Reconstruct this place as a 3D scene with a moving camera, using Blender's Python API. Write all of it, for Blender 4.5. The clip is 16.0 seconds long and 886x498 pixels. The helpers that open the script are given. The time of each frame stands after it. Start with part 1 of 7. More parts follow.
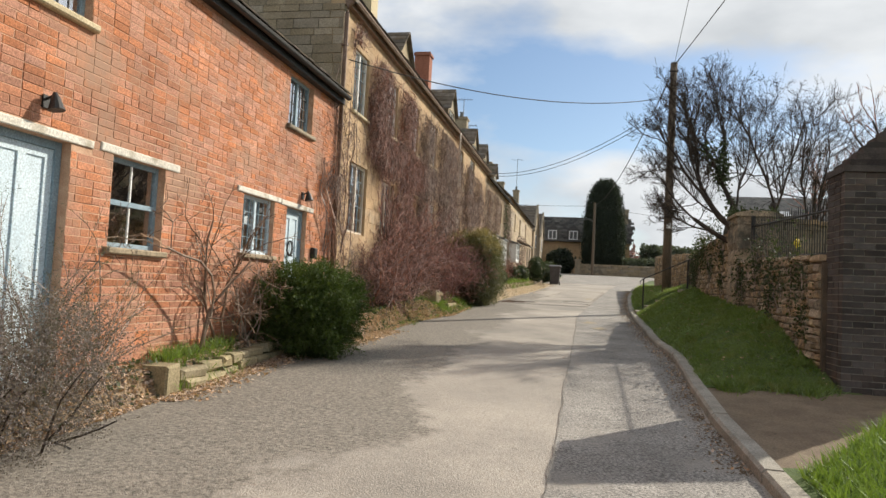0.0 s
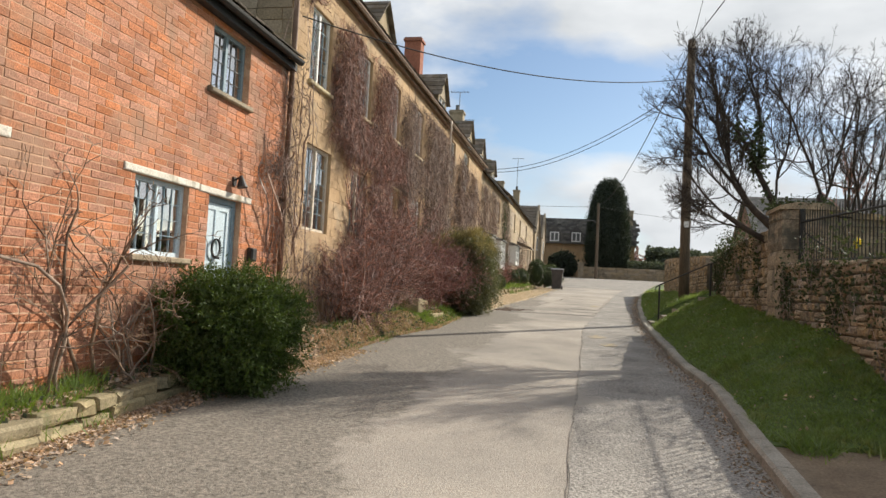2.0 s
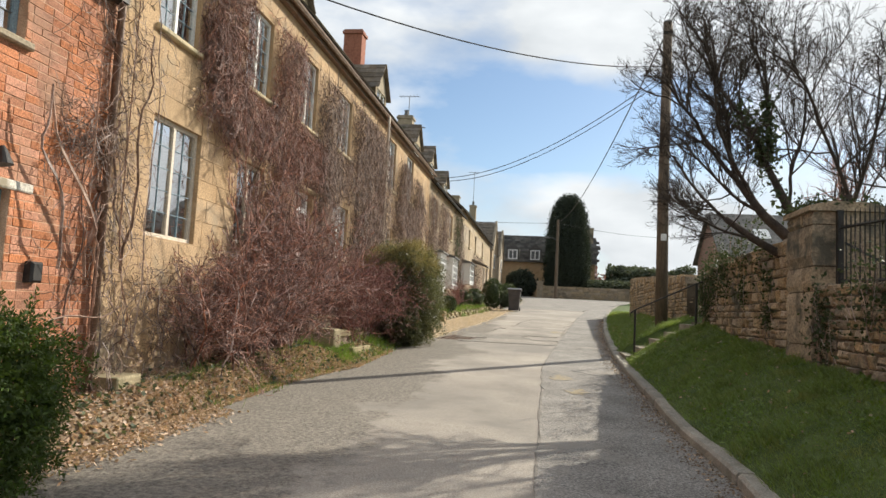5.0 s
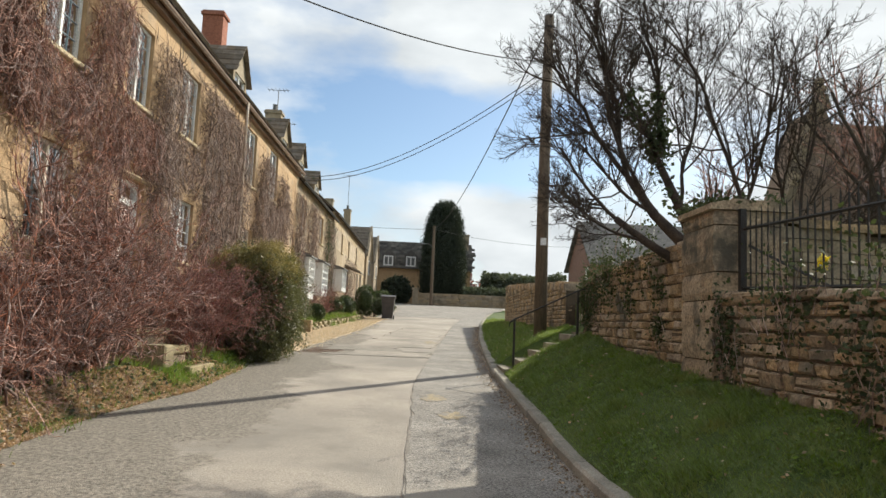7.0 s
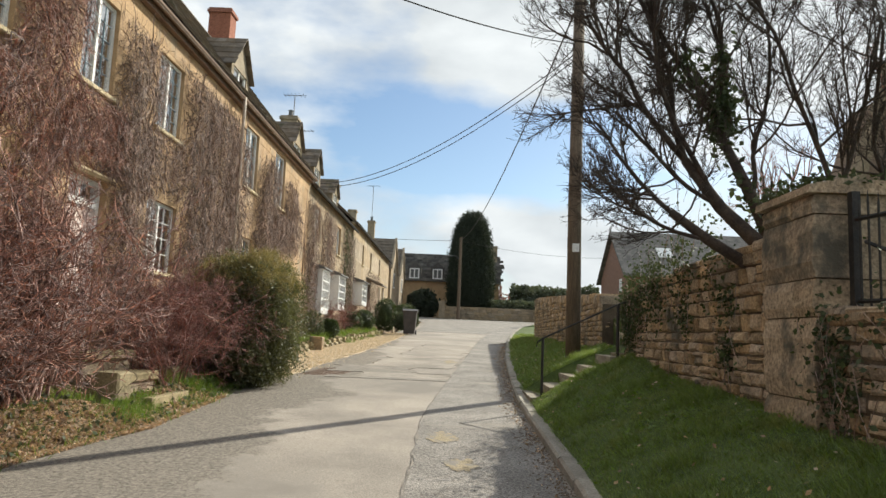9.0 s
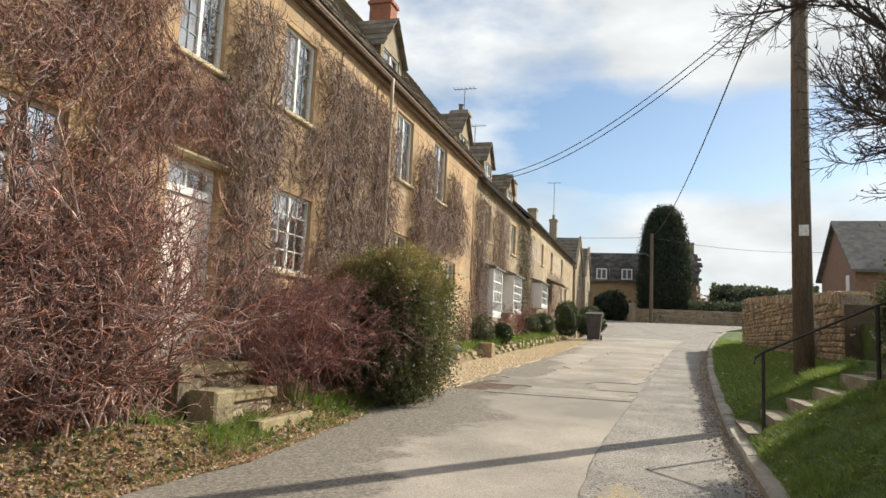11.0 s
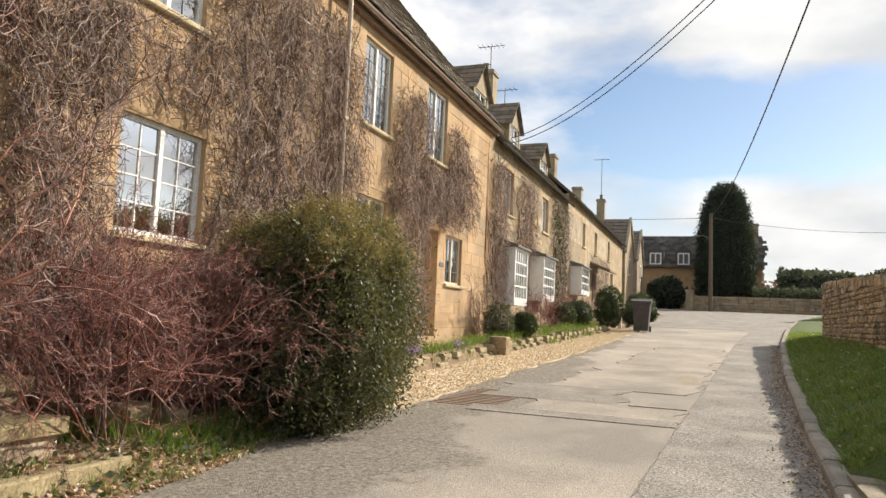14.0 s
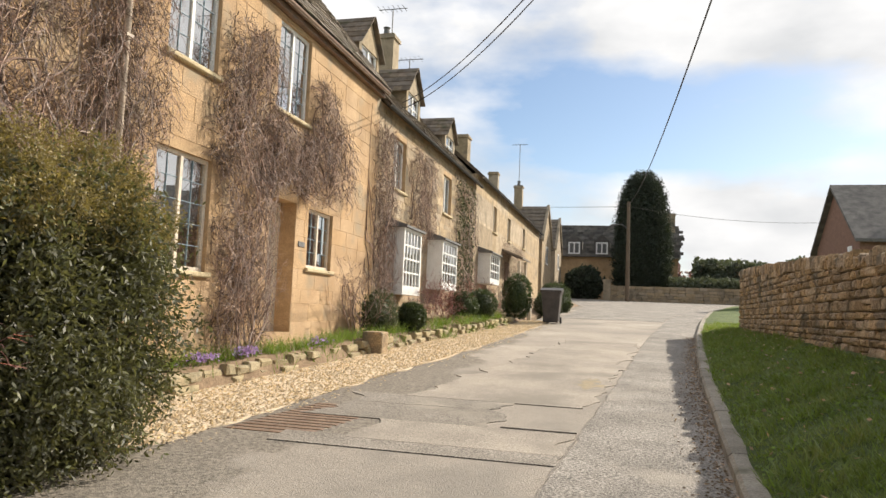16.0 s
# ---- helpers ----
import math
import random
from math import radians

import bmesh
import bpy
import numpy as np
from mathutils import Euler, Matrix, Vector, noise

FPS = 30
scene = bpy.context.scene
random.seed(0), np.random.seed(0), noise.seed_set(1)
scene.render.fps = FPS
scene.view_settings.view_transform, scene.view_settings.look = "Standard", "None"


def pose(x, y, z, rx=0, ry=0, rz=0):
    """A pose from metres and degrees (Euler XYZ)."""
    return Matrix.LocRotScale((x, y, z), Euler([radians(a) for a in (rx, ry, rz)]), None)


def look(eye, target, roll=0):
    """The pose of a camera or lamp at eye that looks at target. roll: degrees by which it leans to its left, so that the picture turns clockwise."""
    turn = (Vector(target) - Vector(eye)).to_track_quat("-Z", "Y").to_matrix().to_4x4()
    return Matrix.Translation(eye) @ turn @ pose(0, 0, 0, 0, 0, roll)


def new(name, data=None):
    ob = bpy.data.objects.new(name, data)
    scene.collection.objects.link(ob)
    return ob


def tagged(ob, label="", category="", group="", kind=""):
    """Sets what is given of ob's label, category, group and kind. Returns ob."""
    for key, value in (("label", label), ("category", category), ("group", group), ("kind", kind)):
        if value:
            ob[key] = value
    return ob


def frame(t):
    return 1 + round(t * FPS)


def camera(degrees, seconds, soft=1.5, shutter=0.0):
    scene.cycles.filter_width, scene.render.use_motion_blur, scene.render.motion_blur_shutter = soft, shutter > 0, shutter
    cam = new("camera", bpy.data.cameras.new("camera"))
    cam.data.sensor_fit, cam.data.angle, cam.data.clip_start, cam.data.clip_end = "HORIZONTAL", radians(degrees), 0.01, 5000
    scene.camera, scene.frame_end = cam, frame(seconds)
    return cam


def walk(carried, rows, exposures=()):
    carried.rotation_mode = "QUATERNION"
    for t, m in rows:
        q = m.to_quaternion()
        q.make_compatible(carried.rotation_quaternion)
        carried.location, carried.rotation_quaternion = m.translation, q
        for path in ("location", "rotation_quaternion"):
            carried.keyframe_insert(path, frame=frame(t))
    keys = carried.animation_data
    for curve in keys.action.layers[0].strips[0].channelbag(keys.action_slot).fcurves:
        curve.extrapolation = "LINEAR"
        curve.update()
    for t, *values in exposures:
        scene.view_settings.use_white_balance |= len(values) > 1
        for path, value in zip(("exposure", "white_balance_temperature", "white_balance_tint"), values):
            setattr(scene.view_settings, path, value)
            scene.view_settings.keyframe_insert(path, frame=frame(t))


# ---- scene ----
# seconds, stops, kelvin, tint
EXPOSURE = [(0.0, 0.30, 6500.0, 8.0), (3.0, 0.36, 6500.0, 8.0), (6.0, 0.44, 6450.0, 6.0), (9.5, 0.40, 6450.0, 5.0), (12.5, 0.52, 6750.0, 9.0), (16.0, 0.54, 6800.0, 10.0)]
cam = camera(64.7, 16.0)
# seconds, x, y, z, yaw, pitch, roll
ROWS = [
    (0.0, -0.047, 0.521, 1.5, 11.51, 3.09, -2.98),
    (0.5, -0.135, 1.124, 1.524, 11.7, 3.13, -2.93),
    (1.0, -0.156, 1.777, 1.55, 11.78, 3.17, -2.94),
    (1.5, -0.161, 2.417, 1.577, 11.82, 3.22, -3.0),
    (2.0, -0.156, 3.014, 1.626, 11.68, 3.3, -3.0),
    (2.5, -0.156, 3.584, 1.659, 11.43, 3.46, -3.02),
    (3.0, -0.135, 4.141, 1.677, 11.12, 3.75, -3.06),
    (5.5, -0.198, 6.631, 1.831, 6.36, 5.25, -2.83),
    (6.0, -0.175, 7.026, 1.848, 3.4, 5.49, -2.79),
    (6.5, -0.136, 7.361, 1.856, 0.14, 5.77, -2.69),
    (7.0, -0.141, 7.653, 1.875, -1.66, 6.02, -2.53),
    (7.5, -0.135, 7.942, 1.882, -2.05, 6.26, -2.53),
    (8.0, -0.049, 8.368, 1.94, -1.97, 6.57, -2.44),
    (8.5, 0.006, 8.919, 1.967, -1.22, 6.9, -2.46),
    (9.0, 0.13, 9.419, 1.981, 0.82, 6.99, -2.41),
    (9.5, 0.199, 9.939, 2.003, 4.57, 6.91, -2.49),
    (10.0, 0.217, 10.476, 2.023, 9.21, 6.9, -2.59),
    (12.5, 0.31, 13.28, 2.139, 20.51, 5.86, -2.58),
    (13.0, 0.29, 13.891, 2.138, 20.73, 5.74, -2.6),
    (13.5, 0.319, 14.518, 2.143, 20.85, 5.6, -2.51),
    (14.0, 0.337, 15.086, 2.159, 20.66, 5.45, -2.53),
    (14.5, 0.375, 15.734, 2.171, 19.89, 5.37, -2.53),
    (15.0, 0.412, 16.367, 2.191, 18.82, 5.28, -2.52),
    (15.5, 0.47, 17.01, 2.198, 17.34, 5.12, -2.48),
    (16.0, 0.529, 17.649, 2.205, 14.75, 4.96, -2.34),
]
walk(cam, [(t, pose(x, y, z, 90 + pitch, roll, yaw)) for t, x, y, z, yaw, pitch, roll in ROWS], EXPOSURE)

# ---- world, sun ----
SUN_DIR = Vector((0.66, 0.75, 0.625)).normalized()
world = bpy.data.worlds.new("sky")
scene.world = world
world.use_nodes = True
wn, wl = world.node_tree.nodes, world.node_tree.links
wn.clear()
w_out, w_bg, w_sky = wn.new("ShaderNodeOutputWorld"), wn.new("ShaderNodeBackground"), wn.new("ShaderNodeTexSky")
w_sky.sky_type = "NISHITA"
w_sky.sun_disc = False
w_sky.sun_elevation = math.asin(SUN_DIR.z)
w_sky.sun_rotation = math.atan2(SUN_DIR.x, SUN_DIR.y)
w_sky.air_density, w_sky.dust_density, w_sky.ozone_density = 1.0, 0.6, 2.0
w_co, w_map = wn.new("ShaderNodeTexCoord"), wn.new("ShaderNodeMapping")
w_map.inputs["Scale"].default_value = (1.0, 1.0, 2.3)
w_map.inputs["Location"].default_value = (0.35, 0.1, 0.0)
w_noise, w_ramp, w_mix = wn.new("ShaderNodeTexNoise"), wn.new("ShaderNodeValToRGB"), wn.new("ShaderNodeMix")
w_noise.inputs["Scale"].default_value = 2.6
w_noise.inputs["Detail"].default_value = 7.0
w_noise.inputs["Roughness"].default_value = 0.52
w_ramp.color_ramp.elements[0].position, w_ramp.color_ramp.elements[1].position = 0.68, 0.84
w_mix.data_type = "RGBA"
w_n2, w_r2 = wn.new("ShaderNodeTexNoise"), wn.new("ShaderNodeValToRGB")
w_n2.inputs["Scale"].default_value, w_n2.inputs["Detail"].default_value = 5.0, 5.0
w_r2.color_ramp.elements[0].position, w_r2.color_ramp.elements[1].position = 0.35, 0.65
w_r2.color_ramp.elements[0].color, w_r2.color_ramp.elements[1].color = (5.2, 5.4, 5.7, 1), (7.3, 7.4, 7.6, 1)
wl.new(w_map.outputs["Vector"], w_n2.inputs["Vector"])
wl.new(w_n2.outputs["Fac"], w_r2.inputs["Fac"])
wl.new(w_r2.outputs["Color"], w_mix.inputs["B"])
wl.new(w_co.outputs["Generated"], w_map.inputs["Vector"])
wl.new(w_map.outputs["Vector"], w_noise.inputs["Vector"])
w_sep, w_alt, w_sum = wn.new("ShaderNodeSeparateXYZ"), wn.new("ShaderNodeFloatCurve"), wn.new("ShaderNodeMath")
for at, value in ((0.10, 0.5), (0.17, 0.62), (0.225, 0.36), (0.29, 0.36), (0.36, 0.66), (0.5, 0.6)):
    w_alt.mapping.curves[0].points.new(at, value)
w_alt.mapping.curves[0].points[0].location = (0.0, 0.45)
w_alt.mapping.curves[0].points[-1].location = (1.0, 0.5)
w_alt.mapping.update()
w_sum.operation = "MULTIPLY_ADD"
w_sum.inputs[1].default_value = 0.55
wl.new(w_co.outputs["Generated"], w_sep.inputs["Vector"])
wl.new(w_sep.outputs["Z"], w_alt.inputs["Value"])
wl.new(w_alt.outputs["Value"], w_sum.inputs[0])
wl.new(w_noise.outputs["Fac"], w_sum.inputs[2])
wl.new(w_sum.outputs[0], w_ramp.inputs["Fac"])
wl.new(w_ramp.outputs["Color"], w_mix.inputs["Factor"])
wl.new(w_sky.outputs["Color"], w_mix.inputs["A"])
wl.new(w_mix.outputs["Result"], w_bg.inputs["Color"])
w_bg.inputs["Strength"].default_value = 0.10
wl.new(w_bg.outputs["Background"], w_out.inputs["Surface"])

sun = new("sun", bpy.data.lights.new("sun", "SUN"))
sun.data.energy, sun.data.angle, sun.data.color = 4.9, radians(0.6), (1.0, 0.92, 0.80)
sun.matrix_world = look(SUN_DIR * 60, (0, 0, 0))


# ---- materials ----
def material(name, c1, c2, scale=4.0, rough=0.85, bump=0.25, fine=60.0, spread=0.0, metal=0.0, stain=None, stain_scale=0.8, stain_at=0.55,
             stretch=(1, 1, 1), spec=0.35, contrast=0.38):
    """A surface of two colours mixed by grain, with fine relief, stains of a third colour, and a spread of brightness from piece to piece."""
    m = bpy.data.materials.new(name)
    m.use_nodes = True
    n, l = m.node_tree.nodes, m.node_tree.links
    p = n["Principled BSDF"]
    geo, mp = n.new("ShaderNodeNewGeometry"), n.new("ShaderNodeMapping")
    mp.inputs["Scale"].default_value = stretch
    l.new(geo.outputs["Position"], mp.inputs["Vector"])

    def noise_tex(s, detail=6.0):
        t = n.new("ShaderNodeTexNoise")
        t.inputs["Scale"].default_value, t.inputs["Detail"].default_value, t.inputs["Roughness"].default_value = s, detail, 0.6
        l.new(mp.outputs["Vector"], t.inputs["Vector"])
        return t

    def mix(kind, a, b, f):
        x = n.new("ShaderNodeMix")
        x.data_type, x.blend_type = "RGBA", kind
        for sock, v in (("A", a), ("B", b), ("Factor", f)):
            if isinstance(v, (tuple, float, int)):
                x.inputs[sock].default_value = (*v, 1) if isinstance(v, tuple) else v
            else:
                l.new(v, x.inputs[sock])
        return x.outputs["Result"]

    g = noise_tex(scale)
    r = n.new("ShaderNodeValToRGB")
    r.color_ramp.elements[0].position, r.color_ramp.elements[1].position = 0.32, 0.68
    r.color_ramp.elements[0].color, r.color_ramp.elements[1].color = (*c1, 1), (*c2, 1)
    l.new(g.outputs["Fac"], r.inputs["Fac"])
    col = r.outputs["Color"]
    f = noise_tex(fine, 3.0)
    fr = n.new("ShaderNodeMapRange")
    fr.inputs["From Min"].default_value, fr.inputs["From Max"].default_value = 0.25, 0.75
    fr.inputs["To Min"].default_value, fr.inputs["To Max"].default_value = 1 - contrast, 1 + contrast
    l.new(f.outputs["Fac"], fr.inputs["Value"])
    col = mix("MULTIPLY", col, fr.outputs["Result"], 1.0)
    if spread:
        oi = n.new("ShaderNodeObjectInfo")
        add, fract, mr = n.new("ShaderNodeMath"), n.new("ShaderNodeMath"), n.new("ShaderNodeMapRange")
        add.operation, fract.operation = "ADD", "FRACT"
        l.new(geo.outputs["Random Per Island"], add.inputs[0])
        l.new(oi.outputs["Random"], add.inputs[1])
        l.new(add.outputs[0], fract.inputs[0])
        mr.inputs["To Min"].default_value, mr.inputs["To Max"].default_value = 1 - spread, 1 + spread
        l.new(fract.outputs[0], mr.inputs["Value"])
        col = mix("MULTIPLY", col, mr.outputs["Result"], 1.0)
        hs, hr = n.new("ShaderNodeHueSaturation"), n.new("ShaderNodeMapRange")
        m2, f2 = n.new("ShaderNodeMath"), n.new("ShaderNodeMath")
        m2.operation, f2.operation = "MULTIPLY", "FRACT"
        m2.inputs[1].default_value = 7.31
        l.new(add.outputs[0], m2.inputs[0])
        l.new(m2.outputs[0], f2.inputs[0])
        hr.inputs["To Min"].default_value, hr.inputs["To Max"].default_value = 1 - spread * 0.9, 1 + spread * 0.5
        l.new(f2.outputs[0], hr.inputs["Value"])
        l.new(hr.outputs["Result"], hs.inputs["Saturation"])
        l.new(col, hs.inputs["Color"])
        col = hs.outputs["Color"]
    if stain:
        s = noise_tex(stain_scale, 8.0)
        sr = n.new("ShaderNodeValToRGB")
        sr.color_ramp.elements[0].position, sr.color_ramp.elements[1].position = stain_at, stain_at + 0.13
        l.new(s.outputs["Fac"], sr.inputs["Fac"])
        col = mix("MIX", col, stain, sr.outputs["Color"])
    l.new(col, p.inputs["Base Color"])
    p.inputs["Roughness"].default_value, p.inputs["Metallic"].default_value = rough, metal
    p.inputs["Specular IOR Level"].default_value = spec
    if bump:
        b = n.new("ShaderNodeBump")
        b.inputs["Strength"].default_value, b.inputs["Distance"].default_value = bump, 0.01
        l.new(f.outputs["Fac"], b.inputs["Height"])
        l.new(b.outputs["Normal"], p.inputs["Normal"])
    return m


def leaf_material(name, c1, c2, rough=0.5, through_light=0.25, spread=0.35, spec=0.4, stain=None):
    m = material(name, c1, c2, 9.0, rough, 0.0, 40.0, spread, spec=spec, stain=stain, stain_scale=2.2, stain_at=0.54)
    n, l = m.node_tree.nodes, m.node_tree.links
    p = n["Principled BSDF"]
    t, x = n.new("ShaderNodeBsdfTranslucent"), n.new("ShaderNodeMixShader")
    t.inputs["Color"].default_value = (c2[0] * 1.4, c2[1] * 1.4, c2[2] * 0.9, 1)
    x.inputs["Fac"].default_value = through_light
    l.new(p.outputs["BSDF"], x.inputs[1])
    l.new(t.outputs["BSDF"], x.inputs[2])
    l.new(x.outputs["Shader"], n["Material Output"].inputs["Surface"])
    return m


BRICK = material("red_brick", (0.33, 0.14, 0.08), (0.56, 0.235, 0.12), 1.1, 0.9, 0.7, 70.0, 0.17, stain=(0.36, 0.215, 0.145), stain_scale=0.9, stain_at=0.52, contrast=0.55)
MORTAR = material("lime_mortar", (0.44, 0.25, 0.155), (0.60, 0.40, 0.275), 8.0, 0.95, 0.4, 120.0)
ASHLAR = material("ochre_limestone", (0.385, 0.255, 0.14), (0.51, 0.355, 0.21), 1.6, 0.92, 0.7, 50.0, 0.06, stain=(0.34, 0.27, 0.185), stain_scale=1.3, stain_at=0.54, contrast=0.5)
ASHLAR_JOINT = material("limestone_joint", (0.37, 0.25, 0.14), (0.49, 0.345, 0.205), 6.0, 0.95, 0.2, 80.0)
STONE_DRESS = material("dressed_limestone", (0.46, 0.38, 0.24), (0.58, 0.48, 0.31), 3.0, 0.9, 0.3, 60.0, stain=(0.26, 0.24, 0.17), stain_scale=2.2, stain_at=0.6)
COTTAGE_STONE = material("cream_cottage_stone", (0.31, 0.235, 0.15), (0.46, 0.36, 0.24), 2.2, 0.93, 0.8, 40.0, 0.2, stain=(0.25, 0.205, 0.145), stain_scale=1.6, stain_at=0.53, contrast=0.55)
RUBBLE = material("rubble_limestone", (0.25, 0.18, 0.11), (0.41, 0.305, 0.19), 6.0, 0.93, 0.9, 40.0, 0.3, stain=(0.12, 0.11, 0.085), stain_scale=1.7, stain_at=0.53, contrast=0.55)
STEP_STONE = material("worn_step_stone", (0.22, 0.185, 0.135), (0.34, 0.29, 0.215), 5.0, 0.92, 0.7, 45.0, 0.12, stain=(0.13, 0.12, 0.08), stain_scale=3.0, stain_at=0.54)
PIER_STONE = material("stained_pier_stone", (0.25, 0.19, 0.125), (0.40, 0.31, 0.205), 4.0, 0.93, 0.9, 35.0, 0.12, stain=(0.10, 0.092, 0.07), stain_scale=2.4, stain_at=0.50, contrast=0.6)
LICHEN_STONE = material("lichened_stone", (0.25, 0.205, 0.12), (0.37, 0.305, 0.185), 5.0, 0.92, 0.6, 45.0, 0.15, stain=(0.17, 0.16, 0.09), stain_scale=3.0, stain_at=0.55)
RUBBLE_JOINT = material("earth_joint", (0.075, 0.058, 0.04), (0.14, 0.108, 0.075), 8.0, 0.95, 0.5, 60.0)
CHURCH_STONE = material("church_stone", (0.20, 0.145, 0.105), (0.32, 0.235, 0.175), 2.0, 0.93, 0.6, 30.0, 0.1, stain=(0.15, 0.12, 0.09), stain_scale=1.2)
GABLE = material("weathered_gable_stone", (0.25, 0.20, 0.13), (0.36, 0.29, 0.2), 3.0, 0.93, 0.5, 35.0, 0.2, stain=(0.14, 0.12, 0.09), stain_scale=1.0)
SLATE = material("stone_slate", (0.13, 0.105, 0.08), (0.22, 0.18, 0.135), 5.0, 0.9, 0.5, 50.0, 0.32, stain=(0.10, 0.10, 0.06), stain_scale=1.5, stain_at=0.57)
DARK_SLATE = material("dark_slate", (0.085, 0.08, 0.075), (0.19, 0.175, 0.155), 2.2, 0.85, 0.4, 50.0, 0.35)
LEAD = material("lead_grey", (0.10, 0.10, 0.10), (0.16, 0.16, 0.16), 9.0, 0.6, 0.2, 50.0)
BLUE_PAINT = material("pale_blue_paint", (0.50, 0.60, 0.66), (0.57, 0.66, 0.71), 3.0, 0.5, 0.1, 60.0)
BLUE_FRAME = material("grey_blue_paint", (0.20, 0.28, 0.33), (0.27, 0.35, 0.40), 3.0, 0.55, 0.1, 60.0)
WHITE_PAINT = material("white_paint", (0.72, 0.72, 0.69), (0.82, 0.82, 0.8), 3.0, 0.5, 0.1, 60.0)
CREAM_PAINT = material("cream_paint", (0.62, 0.53, 0.42), (0.70, 0.62, 0.51), 3.0, 0.5, 0.1, 60.0)
PINK_PAINT = material("pale_pink_paint", (0.72, 0.60, 0.54), (0.80, 0.69, 0.63), 3.0, 0.5, 0.1, 60.0)
LINTEL = material("whitewashed_lintel", (0.58, 0.53, 0.45), (0.72, 0.68, 0.6), 5.0, 0.85, 0.3, 50.0, stain=(0.33, 0.28, 0.2), stain_scale=3.0)
BLACK_IRON = material("black_iron", (0.018, 0.018, 0.018), (0.04, 0.036, 0.032), 15.0, 0.55, 0.2, 80.0)
RUST_PIPE = material("brown_painted_pipe", (0.16, 0.10, 0.07), (0.24, 0.16, 0.11), 6.0, 0.6, 0.2, 60.0)
CREAM_PIPE = material("cream_painted_pipe", (0.46, 0.38, 0.30), (0.56, 0.47, 0.38), 6.0, 0.6, 0.2, 60.0)
ASPHALT = material("worn_asphalt", (0.275, 0.245, 0.21), (0.415, 0.366, 0.31), 0.9, 0.88, 0.8, 70.0, stain=(0.25, 0.226, 0.196), stain_scale=0.45, stain_at=0.53, contrast=0.42)


def gritty_side(m):
    """Coarse, darker grit along the houses' side of the lane, blending unevenly into the worn middle."""
    n, l = m.node_tree.nodes, m.node_tree.links
    p = n["Principled BSDF"]
    old = p.inputs["Base Color"].links[0].from_socket
    geo, sep = n.new("ShaderNodeNewGeometry"), n.new("ShaderNodeSeparateXYZ")
    l.new(geo.outputs["Position"], sep.inputs["Vector"])
    ns, fine, wob, mr = n.new("ShaderNodeTexNoise"), n.new("ShaderNodeTexNoise"), n.new("ShaderNodeMath"), n.new("ShaderNodeMapRange")
    ns.inputs["Scale"].default_value, ns.inputs["Detail"].default_value, ns.inputs["Roughness"].default_value = 0.7, 9.0, 0.68
    fine.inputs["Scale"].default_value, fine.inputs["Detail"].default_value, fine.inputs["Roughness"].default_value = 26.0, 8.0, 0.85
    l.new(geo.outputs["Position"], ns.inputs["Vector"])
    l.new(geo.outputs["Position"], fine.inputs["Vector"])
    wob.operation = "MULTIPLY_ADD"
    wob.inputs[1].default_value = 3.4
    l.new(ns.outputs["Fac"], wob.inputs[0])
    l.new(sep.outputs["X"], wob.inputs[2])
    mr.inputs["From Min"].default_value, mr.inputs["From Max"].default_value = 0.02, -0.22
    l.new(wob.outputs[0], mr.inputs["Value"])
    grit, x = n.new("ShaderNodeValToRGB"), n.new("ShaderNodeMix")
    e = grit.color_ramp.elements
    e[0].position, e[1].position = 0.38, 0.66
    e[0].color, e[1].color = (0.075, 0.066, 0.056, 1), (0.40, 0.355, 0.295, 1)
    l.new(fine.outputs["Fac"], grit.inputs["Fac"])
    x.data_type = "RGBA"
    l.new(mr.outputs["Result"], x.inputs["Factor"])
    l.new(old, x.inputs["A"])
    l.new(grit.outputs["Color"], x.inputs["B"])
    l.new(x.outputs["Result"], p.inputs["Base Color"])


gritty_side(ASPHALT)
ASPHALT_EDGE = material("coarse_asphalt", (0.19, 0.172, 0.148), (0.30, 0.27, 0.235), 1.2, 0.92, 1.0, 55.0, stain=(0.34, 0.305, 0.255), stain_scale=0.7, stain_at=0.56, contrast=0.75)
ASPHALT_STRIP = material("patched_asphalt", (0.19, 0.175, 0.157), (0.31, 0.285, 0.255), 1.5, 0.9, 1.0, 48.0, stain=(0.32, 0.29, 0.25), stain_scale=0.9, stain_at=0.57, contrast=0.85)
CONCRETE = material("worn_concrete", (0.255, 0.228, 0.196), (0.385, 0.34, 0.288), 1.0, 0.9, 0.8, 65.0, stain=(0.24, 0.216, 0.184), stain_scale=0.7, stain_at=0.55, contrast=0.5)
CRACK = material("dark_tar", (0.14, 0.125, 0.11), (0.28, 0.25, 0.215), 9.0, 0.9, 0.4, 90.0)
OCHRE_MARK = material("ochre_sand_stain", (0.30, 0.25, 0.17), (0.41, 0.325, 0.19), 7.0, 0.9, 0.6, 55.0, stain=(0.25, 0.228, 0.20), stain_scale=7.0, stain_at=0.45, contrast=0.7)
KERB = material("kerb_concrete", (0.235, 0.212, 0.175), (0.36, 0.325, 0.27), 3.0, 0.92, 0.5, 60.0, 0.12, stain=(0.16, 0.15, 0.11), stain_scale=2.0, stain_at=0.58)
GRASS_GROUND = material("grass_turf", (0.05, 0.08, 0.02), (0.11, 0.145, 0.04), 3.0, 0.95, 0.8, 70.0, stain=(0.12, 0.12, 0.05), stain_scale=1.0, stain_at=0.64)
FIELD = material("field_turf", (0.06, 0.10, 0.025), (0.10, 0.13, 0.045), 0.4, 0.95, 0.5, 20.0)
